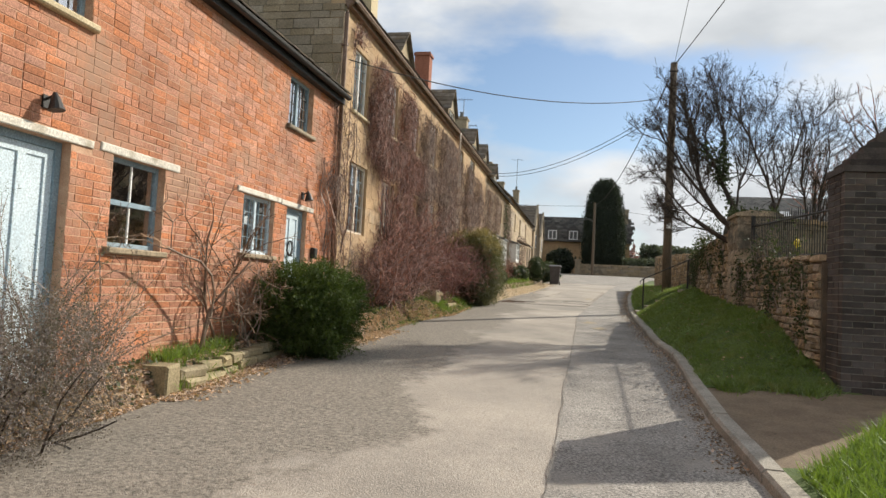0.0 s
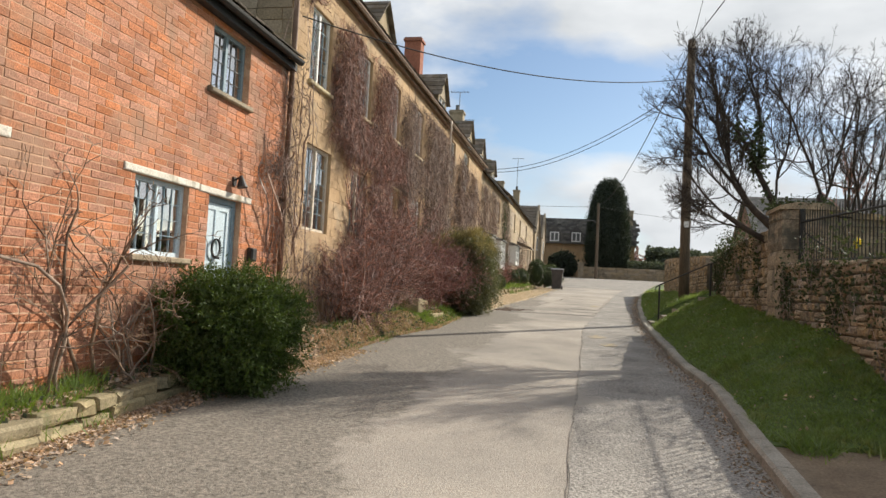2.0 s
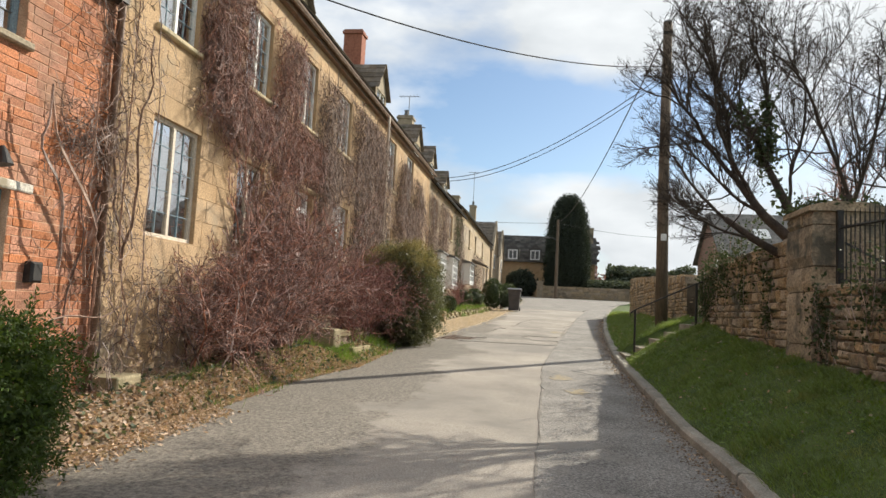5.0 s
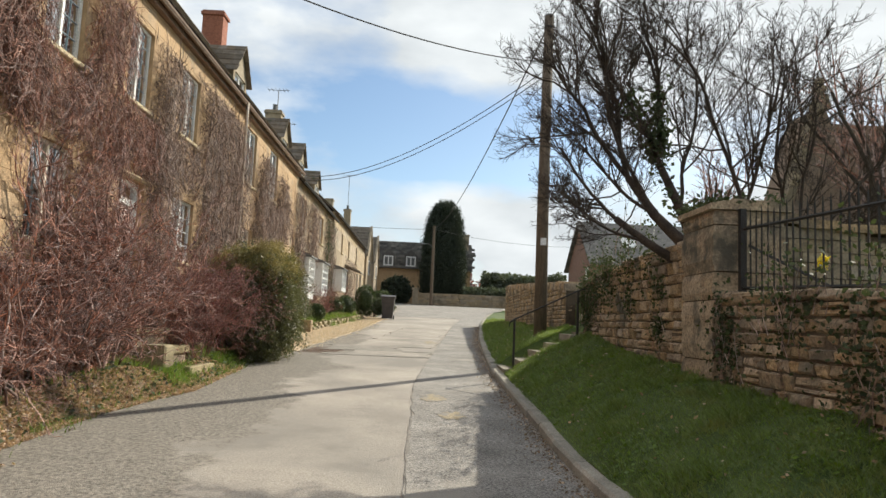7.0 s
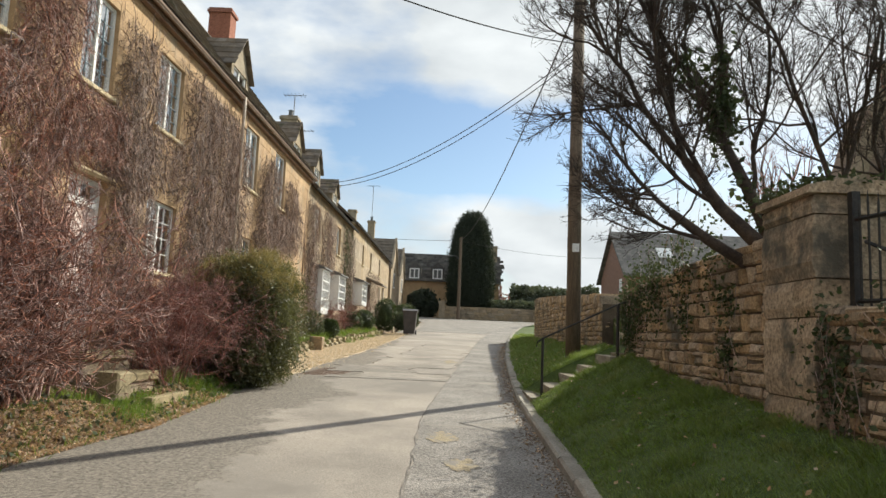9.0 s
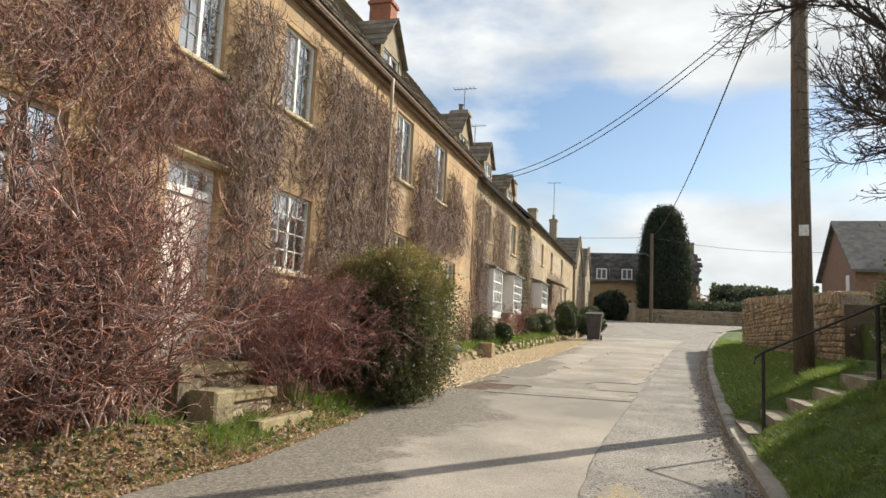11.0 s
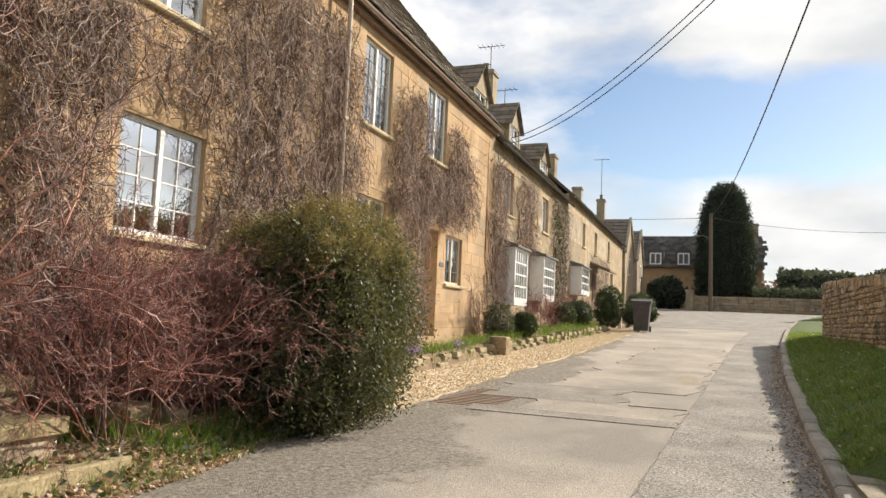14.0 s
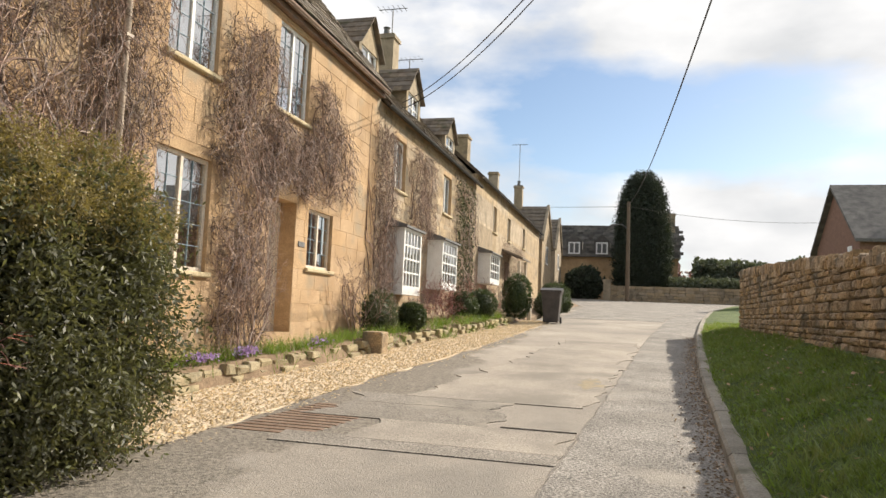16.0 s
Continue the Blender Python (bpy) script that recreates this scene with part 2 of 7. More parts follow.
SOIL = material("garden_soil", (0.16, 0.11, 0.07), (0.27, 0.195, 0.125), 4.0, 0.95, 0.9, 40.0)
DIRT = material("bare_earth", (0.14, 0.10, 0.065), (0.22, 0.165, 0.11), 3.0, 0.95, 0.7, 50.0)
GRAVEL = material("ochre_gravel", (0.50, 0.37, 0.21), (0.68, 0.53, 0.33), 14.0, 0.9, 0.4, 60.0, 0.3)
TIMBER = material("weathered_pole_timber", (0.10, 0.075, 0.052), (0.18, 0.135, 0.095), 6.0, 0.85, 0.6, 30.0, stretch=(6, 6, 0.5))
BARK = material("grey_brown_bark", (0.038, 0.029, 0.023), (0.085, 0.064, 0.048), 8.0, 0.9, 0.6, 40.0)
TWIG = material("bare_brown_twig", (0.085, 0.04, 0.03), (0.54, 0.30, 0.23), 7.0, 0.75, 0.2, 60.0, 0.6)
RED_VINE = material("red_brown_vine", (0.11, 0.055, 0.042), (0.42, 0.24, 0.185), 6.0, 0.85, 0.2, 60.0, 0.5)
# Darker copy of VINE: shade among the deep strands, put into the colour.
SHADED_VINE = material("shaded_brown_vine", (0.075, 0.048, 0.036), (0.34, 0.24, 0.19), 6.0, 0.85, 0.2, 60.0, 0.5)
VINE = material("grey_brown_vine", (0.14, 0.094, 0.073), (0.49, 0.36, 0.295), 6.0, 0.85, 0.2, 60.0, 0.5)
RED_TWIG = material("russet_twig", (0.12, 0.044, 0.036), (0.42, 0.195, 0.155), 5.0, 0.75, 0.2, 60.0, 0.5)
ROSE_STEM = material("tan_rose_stem", (0.14, 0.09, 0.06), (0.32, 0.22, 0.15), 7.0, 0.8, 0.2, 60.0, 0.4)
YEW = leaf_material("bright_yew_leaf", (0.022, 0.042, 0.010), (0.085, 0.125, 0.026), 0.65, 0.2, spec=0.2)
HOLLY = leaf_material("dark_glossy_leaf", (0.034, 0.043, 0.019), (0.15, 0.15, 0.07), 0.5, 0.25, 0.65, spec=0.35)
OLIVE_LEAF = leaf_material("olive_shoot", (0.19, 0.15, 0.05), (0.30, 0.24, 0.09))
BOX_LEAF = leaf_material("box_leaf", (0.024, 0.04, 0.013), (0.06, 0.085, 0.03))
IVY = leaf_material("ivy_leaf", (0.04, 0.058, 0.025), (0.085, 0.105, 0.05), 0.65, 0.15, spec=0.15)
CYPRESS = leaf_material("cypress_foliage", (0.018, 0.028, 0.018), (0.05, 0.065, 0.04), 0.75, 0.12, 0.5)
LAVENDER = leaf_material("grey_lavender", (0.075, 0.06, 0.055), (0.25, 0.215, 0.20), 0.8, 0.2, 0.5)
ROSEMARY = leaf_material("rosemary_leaf", (0.045, 0.06, 0.03), (0.11, 0.13, 0.07), 0.7, 0.2)
GRASS_BLADE = leaf_material("grass_blade", (0.08, 0.138, 0.028), (0.205, 0.272, 0.07), 0.6, 0.35, 0.5, stain=(0.25, 0.25, 0.09))
FRESH_BLADE = leaf_material("fresh_grass_blade", (0.10, 0.17, 0.025), (0.17, 0.25, 0.045), 0.6, 0.3)
LITTER = leaf_material("dead_leaf", (0.30, 0.19, 0.125), (0.60, 0.44, 0.31), 0.9, 0.15, 0.45)
HAZY_LEAF = leaf_material("hazy_evergreen_leaf", (0.07, 0.09, 0.06), (0.13, 0.15, 0.10), 0.8, 0.2)
PETAL = leaf_material("violet_petal", (0.28, 0.18, 0.5), (0.4, 0.28, 0.62), 0.7, 0.3)
YELLOW = leaf_material("daffodil_petal", (0.75, 0.6, 0.03), (0.85, 0.7, 0.08), 0.7, 0.3)
BIN_PLASTIC = material("dark_grey_plastic", (0.045, 0.04, 0.04), (0.075, 0.065, 0.062), 5.0, 0.5, 0.15, 80.0)
RED_BRICK_FAR = material("orange_brick", (0.22, 0.085, 0.055), (0.34, 0.14, 0.09), 9.0, 0.9, 0.4, 30.0, 0.1)
DULL_BRICK_FAR = material("dull_orange_brick", (0.21, 0.12, 0.088), (0.29, 0.17, 0.12), 4.0, 0.9, 0.2, 30.0)
# Old grey brick; the base is lowered further to carry the pier's shade.
SHADED_BRICK = material("shaded_old_brick", (0.05, 0.042, 0.038), (0.10, 0.08, 0.068), 4.0, 0.92, 0.5, 80.0, 0.4, stain=(0.05, 0.045, 0.04), stain_scale=1.4)
# Room lining coloured dark to stand for unlit interiors.
DARK_ROOM = material("unlit_room_dark", (0.10, 0.09, 0.08), (0.14, 0.13, 0.12), 2.0, 0.95, 0.0, 20.0)

GLASS = bpy.data.materials.new("window_glass")
GLASS.use_nodes = True
gp = GLASS.node_tree.nodes["Principled BSDF"]
gp.inputs["Base Color"].default_value = (0.9, 0.95, 0.95, 1)
gp.inputs["Roughness"].default_value = 0.02
gp.inputs["IOR"].default_value = 7.0
gp.inputs["Transmission Weight"].default_value = 1.0


# ---- mesh building ----
class Shape:
    """Collects vertices and faces, and becomes one mesh object."""

    def __init__(self):
        self.v, self.f = [], []

    def quad(self, a, b, c, d):
        i = len(self.v)
        self.v += [a, b, c, d]
        self.f.append((i, i + 1, i + 2, i + 3))
        return self

    def box(self, x0, x1, y0, y1, z0, z1, skew=0.0):
        i = len(self.v)
        j = (lambda: random.uniform(-skew, skew)) if skew else (lambda: 0.0)
        for x in (x0, x1):
            for y in (y0, y1):
                for z in (z0, z1):
                    self.v.append((x + j(), y + j(), z + j()))
        self.f += [tuple(i + k for k in q) for q in ((0, 1, 3, 2), (4, 6, 7, 5), (0, 4, 5, 1), (2, 3, 7, 6), (0, 2, 6, 4), (1, 5, 7, 3))]
        return self

    def chamfered(self, x0, x1, y0, y1, z0, z1, c=0.01, skew=0.0):
        """A block with a bevelled front (its +x side)."""
        j = (lambda: random.uniform(-skew, skew)) if skew else (lambda: 0.0)
        i = len(self.v)
        for x, e in ((x0, 0.0), (x1 - c, 0.0), (x1, c)):
            for y, z in ((y0 + e, z0 + e), (y1 - e, z0 + e), (y1 - e, z1 - e), (y0 + e, z1 - e)):
                self.v.append((x + (j() if e else 0), y + j(), z + j()))
        for k in (0, 4):
            for a in range(4):
                b = (a + 1) % 4
                self.f.append((i + k + a, i + k + b, i + k + 4 + b, i + k + 4 + a))
        self.f.append((i + 8, i + 9, i + 10, i + 11))
        self.f.append((i + 3, i + 2, i + 1, i))
        return self

    def prism(self, outline, axis, a, b):
        """An outline of two-number corners drawn out along an axis from a to b."""
        def at(p, d):
            return {"x": (d, p[0], p[1]), "y": (p[0], d, p[1]), "z": (p[0], p[1], d)}[axis]
        i, n = len(self.v), len(outline)
        self.v += [at(p, a) for p in outline] + [at(p, b) for p in outline]
        self.f += [tuple(i + k for k in range(n))[::-1], tuple(i + n + k for k in range(n))]
        self.f += [(i + k, i + (k + 1) % n, i + n + (k + 1) % n, i + n + k) for k in range(n)]
        return self

    def tube(self, points, radii, sides=5, caps=True):
        pts = [Vector(p) for p in points]
        if not isinstance(radii, (list, tuple)):
            radii = [radii] * len(pts)
        i = len(self.v)
        for k, p in enumerate(pts):
            d = (pts[min(k + 1, len(pts) - 1)] - pts[max(k - 1, 0)])
            d = d.normalized() if d.length > 1e-9 else Vector((0, 0, 1))
            u = d.cross(Vector((0, 0, 1)) if abs(d.z) < 0.9 else Vector((1, 0, 0))).normalized()
            w = d.cross(u)
            for s in range(sides):
                a = 2 * math.pi * s / sides
                self.v.append(tuple(p + (u * math.cos(a) + w * math.sin(a)) * radii[k]))
        for k in range(len(pts) - 1):
            for s in range(sides):
                a, b = i + k * sides + s, i + k * sides + (s + 1) % sides
                self.f.append((a, b, b + sides, a + sides))
        if caps:
            self.f.append(tuple(i + s for s in range(sides))[::-1])
            self.f.append(tuple(i + (len(pts) - 1) * sides + s for s in range(sides)))
        return self

    def arrays(self, v, f):
        i = len(self.v)
        self.v += list(map(tuple, v))
        self.f += [tuple(i + k for k in q) for q in f]
        return self

    def mesh(self, name, mat, smooth=False):
        me = bpy.data.meshes.new(name)
        me.from_pydata(self.v, [], self.f)
        me.materials.append(mat)
        if smooth:
            me.polygons.foreach_set("use_smooth", [True] * len(me.polygons))
        me.update()
        return me


def part(name, shape, mat, parent=None, label="", smooth=False, kind=""):
    ob = new(name, shape.mesh(name, mat, smooth))
    if parent is not None:
        ob.parent = parent
        if parent.type == "EMPTY":
            ob.matrix_parent_inverse = Matrix.Translation(-parent.location)
    return tagged(ob, label, kind=kind)


def thing(name, at, label, category, group="", kind=""):
    ob = new(name)
    ob.location = at
    ob.empty_display_size = 0.2
    return tagged(ob, label, category, group, kind)


def single(name, shape, mat, label, category="", group="", kind="", smooth=False):
    return tagged(part(name, shape, mat, None, "", smooth), label, category, group, kind)


def bundle(lines, radius, taper=0.35):
    """Thin three-sided stems along arrays of points, fast. lines: (count, steps, 3); radius: one number or one for each."""
    lines = np.asarray(lines, float)
    n, s, _ = lines.shape
    rad = np.broadcast_to(np.asarray(radius, float).reshape(-1, 1, 1), (n, 1, 1)) * np.linspace(1, taper, s).reshape(1, s, 1)
    d = np.gradient(lines, axis=1)
    d /= np.linalg.norm(d, axis=2, keepdims=True) + 1e-9
    up = np.where(np.abs(d[..., 2:3]) < 0.9, np.array([0, 0, 1.0]), np.array([1.0, 0, 0]))
    u = np.cross(d, up)
    u /= np.linalg.norm(u, axis=2, keepdims=True) + 1e-9
    w = np.cross(d, u)
    rings = [lines + rad * (u * math.cos(a) + w * math.sin(a)) for a in (0, 2.0944, 4.18879)]
    v = np.stack(rings, 2).reshape(-1, 3)
    base = (np.arange(n)[:, None] * s + np.arange(s - 1)[None, :]).reshape(-1, 1) * 3
    f = np.concatenate([np.concatenate([base + a, base + b, base + b + 3, base + a + 3], 1) for a, b in ((0, 1), (1, 2), (2, 0))])
    return v, f


def flakes(centres, size, flat=None, narrow=0.5):
    """Small four-cornered leaves at the centres, turned at random (or lying nearly flat)."""
    c = np.asarray(centres, float)
    n = len(c)
    a, b = np.random.normal(size=(n, 3)), np.random.normal(size=(n, 3))
    if flat is not None:
        a[:, 2] *= flat
        b[:, 2] *= flat
    a /= np.linalg.norm(a, axis=1, keepdims=True)
    b -= a * (a * b).sum(1, keepdims=True)
    b /= np.linalg.norm(b, axis=1, keepdims=True) + 1e-9
    s = np.broadcast_to(np.asarray(size, float).reshape(-1, 1), (n, 1)) * np.random.uniform(0.6, 1.3, (n, 1))
    v = np.stack([c - a * s, c + b * s * narrow, c + a * s, c - b * s * narrow], 1).reshape(-1, 3)
    return v, np.arange(n * 4).reshape(n, 4)


def blades(feet, height, lean=0.35, width=0.006):
    c = np.asarray(feet, float)
    n = len(c)
    h = np.broadcast_to(np.asarray(height, float).reshape(-1, 1), (n, 1)) * np.random.uniform(0.5, 1.3, (n, 1))
    a = np.random.uniform(0, 6.283, n)
    side = np.stack([np.cos(a), np.sin(a), 0 * a], 1) * width
    tip = np.concatenate([np.random.normal(size=(n, 2)) * lean, np.ones((n, 1))], 1) * h
    v = np.stack([c - side, c + side, c + tip], 1).reshape(-1, 3)
    return v, np.arange(n * 3).reshape(n, 3)


def wander(start, heading, steps, step, bend, pull=(0, 0, 0)):
    """Paths that drift: (count, 3) starts and headings to (count, steps, 3) points."""
    p, d = np.array(start, float), np.array(heading, float)
    out = [p.copy()]
    st = np.asarray(step, float).reshape(-1, 1)
    for _ in range(steps - 1):
        d = d + np.random.normal(size=d.shape) * bend + np.array(pull)
        d /= np.linalg.norm(d, axis=1, keepdims=True) + 1e-9
        p = p + d * st
        out.append(p.copy())
    return np.stack(out, 1)


# ---- the ground ----
FX = -4.58          # the face of the houses
WX = 2.78           # the face of the retaining wall


def level(y):
    """Height of the road, which climbs steadily and flattens at the far end."""
    return 0.0505 * min(y, 68.0) - 0.06


def lerp(table, y):
    return float(np.interp(y, [a for a, _ in table], [b for _, b in table]))


KERB_LINE = [(-12, 1.22), (5.0, 1.24), (7.9, 1.17), (12, 1.33), (14, 1.2), (20, 1.16), (23, 1.25), (28.6, 1.55), (34, 1.99), (36, 2.15), (43.7, 3.0), (51, 4.06), (60, 6.1), (66, 9.0)]
LEFT_LINE = [(-12, -4.0), (6.5, -4.1), (9.6, -4.25), (11.5, -3.9), (15.5, -3.72), (16.6, -3.5), (17.3, -3.3), (19.8, -3.3), (20.4, -3.45), (21.5, -3.5), (22.5, -3.05), (24, -2.95), (31.6, -2.3), (43.7, -1.75), (53.5, -1.7), (56, -2.2), (58.7, -4.6), (66, -6.0)]


EDGE_LINE = [(21.0, -4.0), (24.3, -4.12), (27, -3.88), (29.1, -3.7), (35.3, -3.0), (38, -2.7), (45, -2.6), (60, -1.5)]


def edge_x(y):
    """The front of the garden bed, behind the gravel."""
    return min(left_x(y), lerp(EDGE_LINE, y))


def kerb_x(y):
    return lerp(KERB_LINE, y)


def left_x(y):
    return lerp(LEFT_LINE, y)


def bank_rise(y):
    return lerp([(-12, 0.05), (9.0, 0.06), (10.2, 0.35), (12.3, 0.80), (14.5, 0.78), (18, 0.78), (19.7, 0.90), (22, 0.88), (25, 0.72), (31, 0.45), (37, 0.2), (45, 0.15), (66, 0.1)], y)


g = Shape()
ys = list(range(-120, 81, 10)) + [100, 140, 200, 300, 500, 900]
xs = [-600, -250, -100, -40, -12, 0, 12, 40, 100, 250, 600]
gv = [(x, y, level(y) - 0.12 - (0.002 * max(0, y - 70))) for y in ys for x in xs]
gf = [(r * 11 + c, r * 11 + c + 1, r * 11 + c + 12, r * 11 + c + 11) for r in range(len(ys) - 1) for c in range(10)]
g.arrays(gv, gf)
single("ground", g, FIELD, "rough green turf of the surrounding land", kind="structure")


def strip(name, mat, label, y0, y1, x0, x1, lift, step=0.5, cols=6, parent=None, kind="structure", thick=0.12, ragged=0.0):
    """A sheet on the climbing road between two edges, with thickness."""
    s = Shape()
    n = int((y1 - y0) / step) + 1
    rows = []
    for r in range(n + 1):
        y = min(y0 + r * (y1 - y0) / n, y1)
        a, b = (x0(y) if callable(x0) else x0), (x1(y) if callable(x1) else x1)
        a += ragged * noise.noise((y * 2.3, 3.1, a)) + ragged * 0.5 * noise.noise((y * 7, 1.1, a))
        b += ragged * noise.noise((y * 2.1, 8.1, b)) + ragged * 0.5 * noise.noise((y * 6, 4.1, b))
        row = []
        for c in range(cols + 1):
            x = a + (b - a) * c / cols
            z = level(y) + (lift(x, y) if callable(lift) else lift)
            row.append(len(s.v))
            s.v.append((x, y, z))
        rows.append(row)
    for r in range(n):
        for c in range(cols):
            s.f.append((rows[r][c], rows[r][c + 1], rows[r + 1][c + 1], rows[r + 1][c]))
    edge = rows[0] + [r[-1] for r in rows[1:-1]] + rows[-1][::-1] + [r[0] for r in rows[1:-1]][::-1]
    low = len(s.v)
    s.v += [(s.v[k][0], s.v[k][1], s.v[k][2] - thick) for k in edge]
    m = len(edge)
    s.f += [(edge[(k + 1) % m], edge[k], low + k, low + (k + 1) % m) for k in range(m)]
    ob = part(name, s, mat, parent, "" if parent else label, kind="" if parent else kind)
    return ob if parent else tagged(ob, label, kind=kind)


def road_camber(x, y):
    return 0.0


road = strip("road", ASPHALT, "worn pale grey village road with patched asphalt", -14, 66, lambda y: left_x(y) - 0.5, lambda y: kerb_x(y) + 0.02, road_camber, 0.5, 14)


def seam_x(y):
    return lerp([(-12, -0.3), (16, -0.22), (19, -0.24), (22.3, 0.0), (25.7, 0.27), (35, 0.98), (44, 1.9), (60, 4.5)], y)


strip("road_patch", ASPHALT_STRIP, "", -14, 60, seam_x, lambda y: kerb_x(y) - 0.04, 0.006, 0.3, 4, road, thick=0.02, ragged=0.05)
strip("road_patch", CONCRETE, "", 23.2, 24.0, -1.7, lambda y: seam_x(y) - 0.03, 0.010, 0.1, 8, road, thick=0.02, ragged=0.12)
strip("road_patch", CONCRETE, "", 25.3, 33.5, lambda y: -1.75 + 0.12 * (y - 25.3), lambda y: seam_x(y) - 0.10, 0.0095, 0.1, 4, road, thick=0.02, ragged=0.2)
strip("road_patch", ASPHALT_EDGE, "", 22.9, 23.26, -2.3, lambda y: seam_x(y) - 0.02, 0.009, 0.04, 16, road, thick=0.02, ragged=0.05)
strip("road_patch", ASPHALT_EDGE, "", 24.0, 25.35, -2.5, lambda y: seam_x(y) - 0.9, 0.008, 0.05, 10, road, thick=0.02, ragged=0.25)
strip("road_crack", CRACK, "", 24.06, 24.08, -0.55, 0.1, 0.012, 0.05, 12, road, thick=0.01, ragged=0.06)
strip("road_crack", CRACK, "", 24.80, 24.82, -2.1, -1.1, 0.009, 0.05, 12, road, thick=0.01, ragged=0.05)
strip("road_crack", CRACK, "", -10, 40, lambda y: seam_x(y) - 0.008, lambda y: seam_x(y) + 0.006, 0.0075, 0.15, 1, road, thick=0.01, ragged=0.03)
for (cx, cy, hw, hl) in ((0.05, 17.5, 0.17, 0.30), (0.27, 16.2, 0.16, 0.26), (0.07, 27.1, 0.2, 0.5)):
    s = Shape()
    ring = [(cx + hw * (0.55 + 0.75 * random.random()) * math.cos(a), cy + hl * (0.55 + 0.75 * random.random()) * math.sin(a)) for a in np.linspace(0, 6.28, 34)[:-1]]
    s.v += [(x, y, level(y) + 0.0105) for x, y in ring]
    s.f.append(tuple(range(len(ring))))
    part("paint_stain", s, OCHRE_MARK, road, "faded ochre stain")
strip("road_patch", ASPHALT_STRIP, "", 42.5, 65.8, lambda y: left_x(y) + 0.05, lambda y: seam_x(y) - 0.03 if y < 60 else kerb_x(y) - 0.1, 0.0065, 0.5, 10, road, thick=0.02, ragged=0.1)
strip("side_drive", ASPHALT_EDGE, "grey asphalt drive between the houses at the lane's end", 65.9, 72.9, -4.3, -0.75, 0.004, 0.5, 6, thick=0.1)
# ribbed drain crossing at the road's edge
s = Shape()
for k in range(13):
    y = 23.15 + k * 0.11
    s.prism([(-2.85 + 0.02 * k, level(y) + 0.0), (-2.05 + 0.02 * k, level(y) + 0.0), (-2.07 + 0.02 * k, level(y) + 0.005), (-2.83 + 0.02 * k, level(y) + 0.005)], "y", y, y + 0.085)
single("drain_grating", s, RUST_PIPE, "ribbed rusty drain grating set in the road's edge", "drain")

# kerb of separate stones
kerb = thing("kerb", (1.2, 10, level(10)), "weathered concrete kerb of long separate stones", "kerb", kind="structure")
y = -10.0
while y < 60:
    ln = random.uniform(0.82, 0.95) if y < 30 else 1.8
    s = Shape()
    prof = [(0.0, -0.15), (0.0, 0.075), (0.025, 0.10), (0.15, 0.10), (0.15, -0.15)]
    i = len(s.v)
    for yy in (y + 0.006, y + ln - 0.006):
        kx, dz = kerb_x(yy) + random.uniform(-0.008, 0.008), random.uniform(-0.006, 0.006)
        s.v += [(kx + a, yy, level(yy) + b + (dz if b > 0 else 0)) for a, b in prof]
    s.f += [(0, 1, 2, 3, 4), (9, 8, 7, 6, 5)] + [(k, (k + 5), (k + 1) % 5 + 5, (k + 1) % 5) for k in range(5)]
    part("kerb_stone", s, KERB, kerb)
    y += ln

# grass bank between kerb and wall


def bank_z(x, y):
    k = kerb_x(y) + 0.15
    f = max(0.0, min(1.0, (x - k) / max(0.4, (WX if y < 22 else 3.1) - k)))
    z = 0.09 + (bank_rise(y) - 0.09) * (f ** 0.75) + 0.03 * noise.noise((x * 2, y * 1.3, 0.5))
    if 19.8 < y < 21.15:
        z = min(z, 1.0 + 0.52 * (x - 1.3) - level(y))
    return z


def wall_x(y):
    """The line of the walls at the back of the bank."""
    return lerp([(-12, 4.5), (6.0, 4.2), (8.6, 3.2), (9.6, 2.86), (20.2, 2.86), (25, 2.95), (37.2, 3.36), (38.5, 5.5), (44, 9), (66, 16)], y)


strip("grass_bank", GRASS_GROUND, "mown green grass bank above the kerb", 9.3, 62, lambda y: kerb_x(y) + 0.13, lambda y: wall_x(y) + 0.1, bank_z, 0.17, 12, thick=0.5)
strip("earth_entry", DIRT, "bare brown earth entry beside the kerb", 4.9, 9.5, lambda y: kerb_x(y) + 0.13, 7.0, lambda x, y: 0.07 + 0.02 * noise.noise((x * 2, y * 2, 0)) + 0.03 * max(0, x - 1.6), 0.3, 12, thick=0.4)
strip("grass_verge", GRASS_GROUND, "lush grass verge beside the earth entry", -14, 6.0, lambda y: kerb_x(y) + 0.13, 7.0, lambda x, y: 0.09 + 0.05 * min(1.5, max(0, x - 1.4)), 0.4, 10, thick=0.4)
strip("grass_verge", GRASS_GROUND, "lush grass verge running up to the brick pier", 6.0, 7.8, lambda y: 1.6 + (y - 6.0) / 1.5, 7.0, lambda x, y: 0.09 + 0.05 * min(1.5, max(0, x - 1.4)), 0.2, 8, thick=0.3)
strip("churchyard_turf", GRASS_GROUND, "raised churchyard grass behind the retaining wall", 9.6, 36, lambda y: wall_x(y) + 0.25, 60, lambda x, y: 2.2 - level(y) + 0.02 * (y - 12) if y < 20 else 2.1 - level(y) + 0.03 * (y - 12), 1.0, 8, thick=2.0)

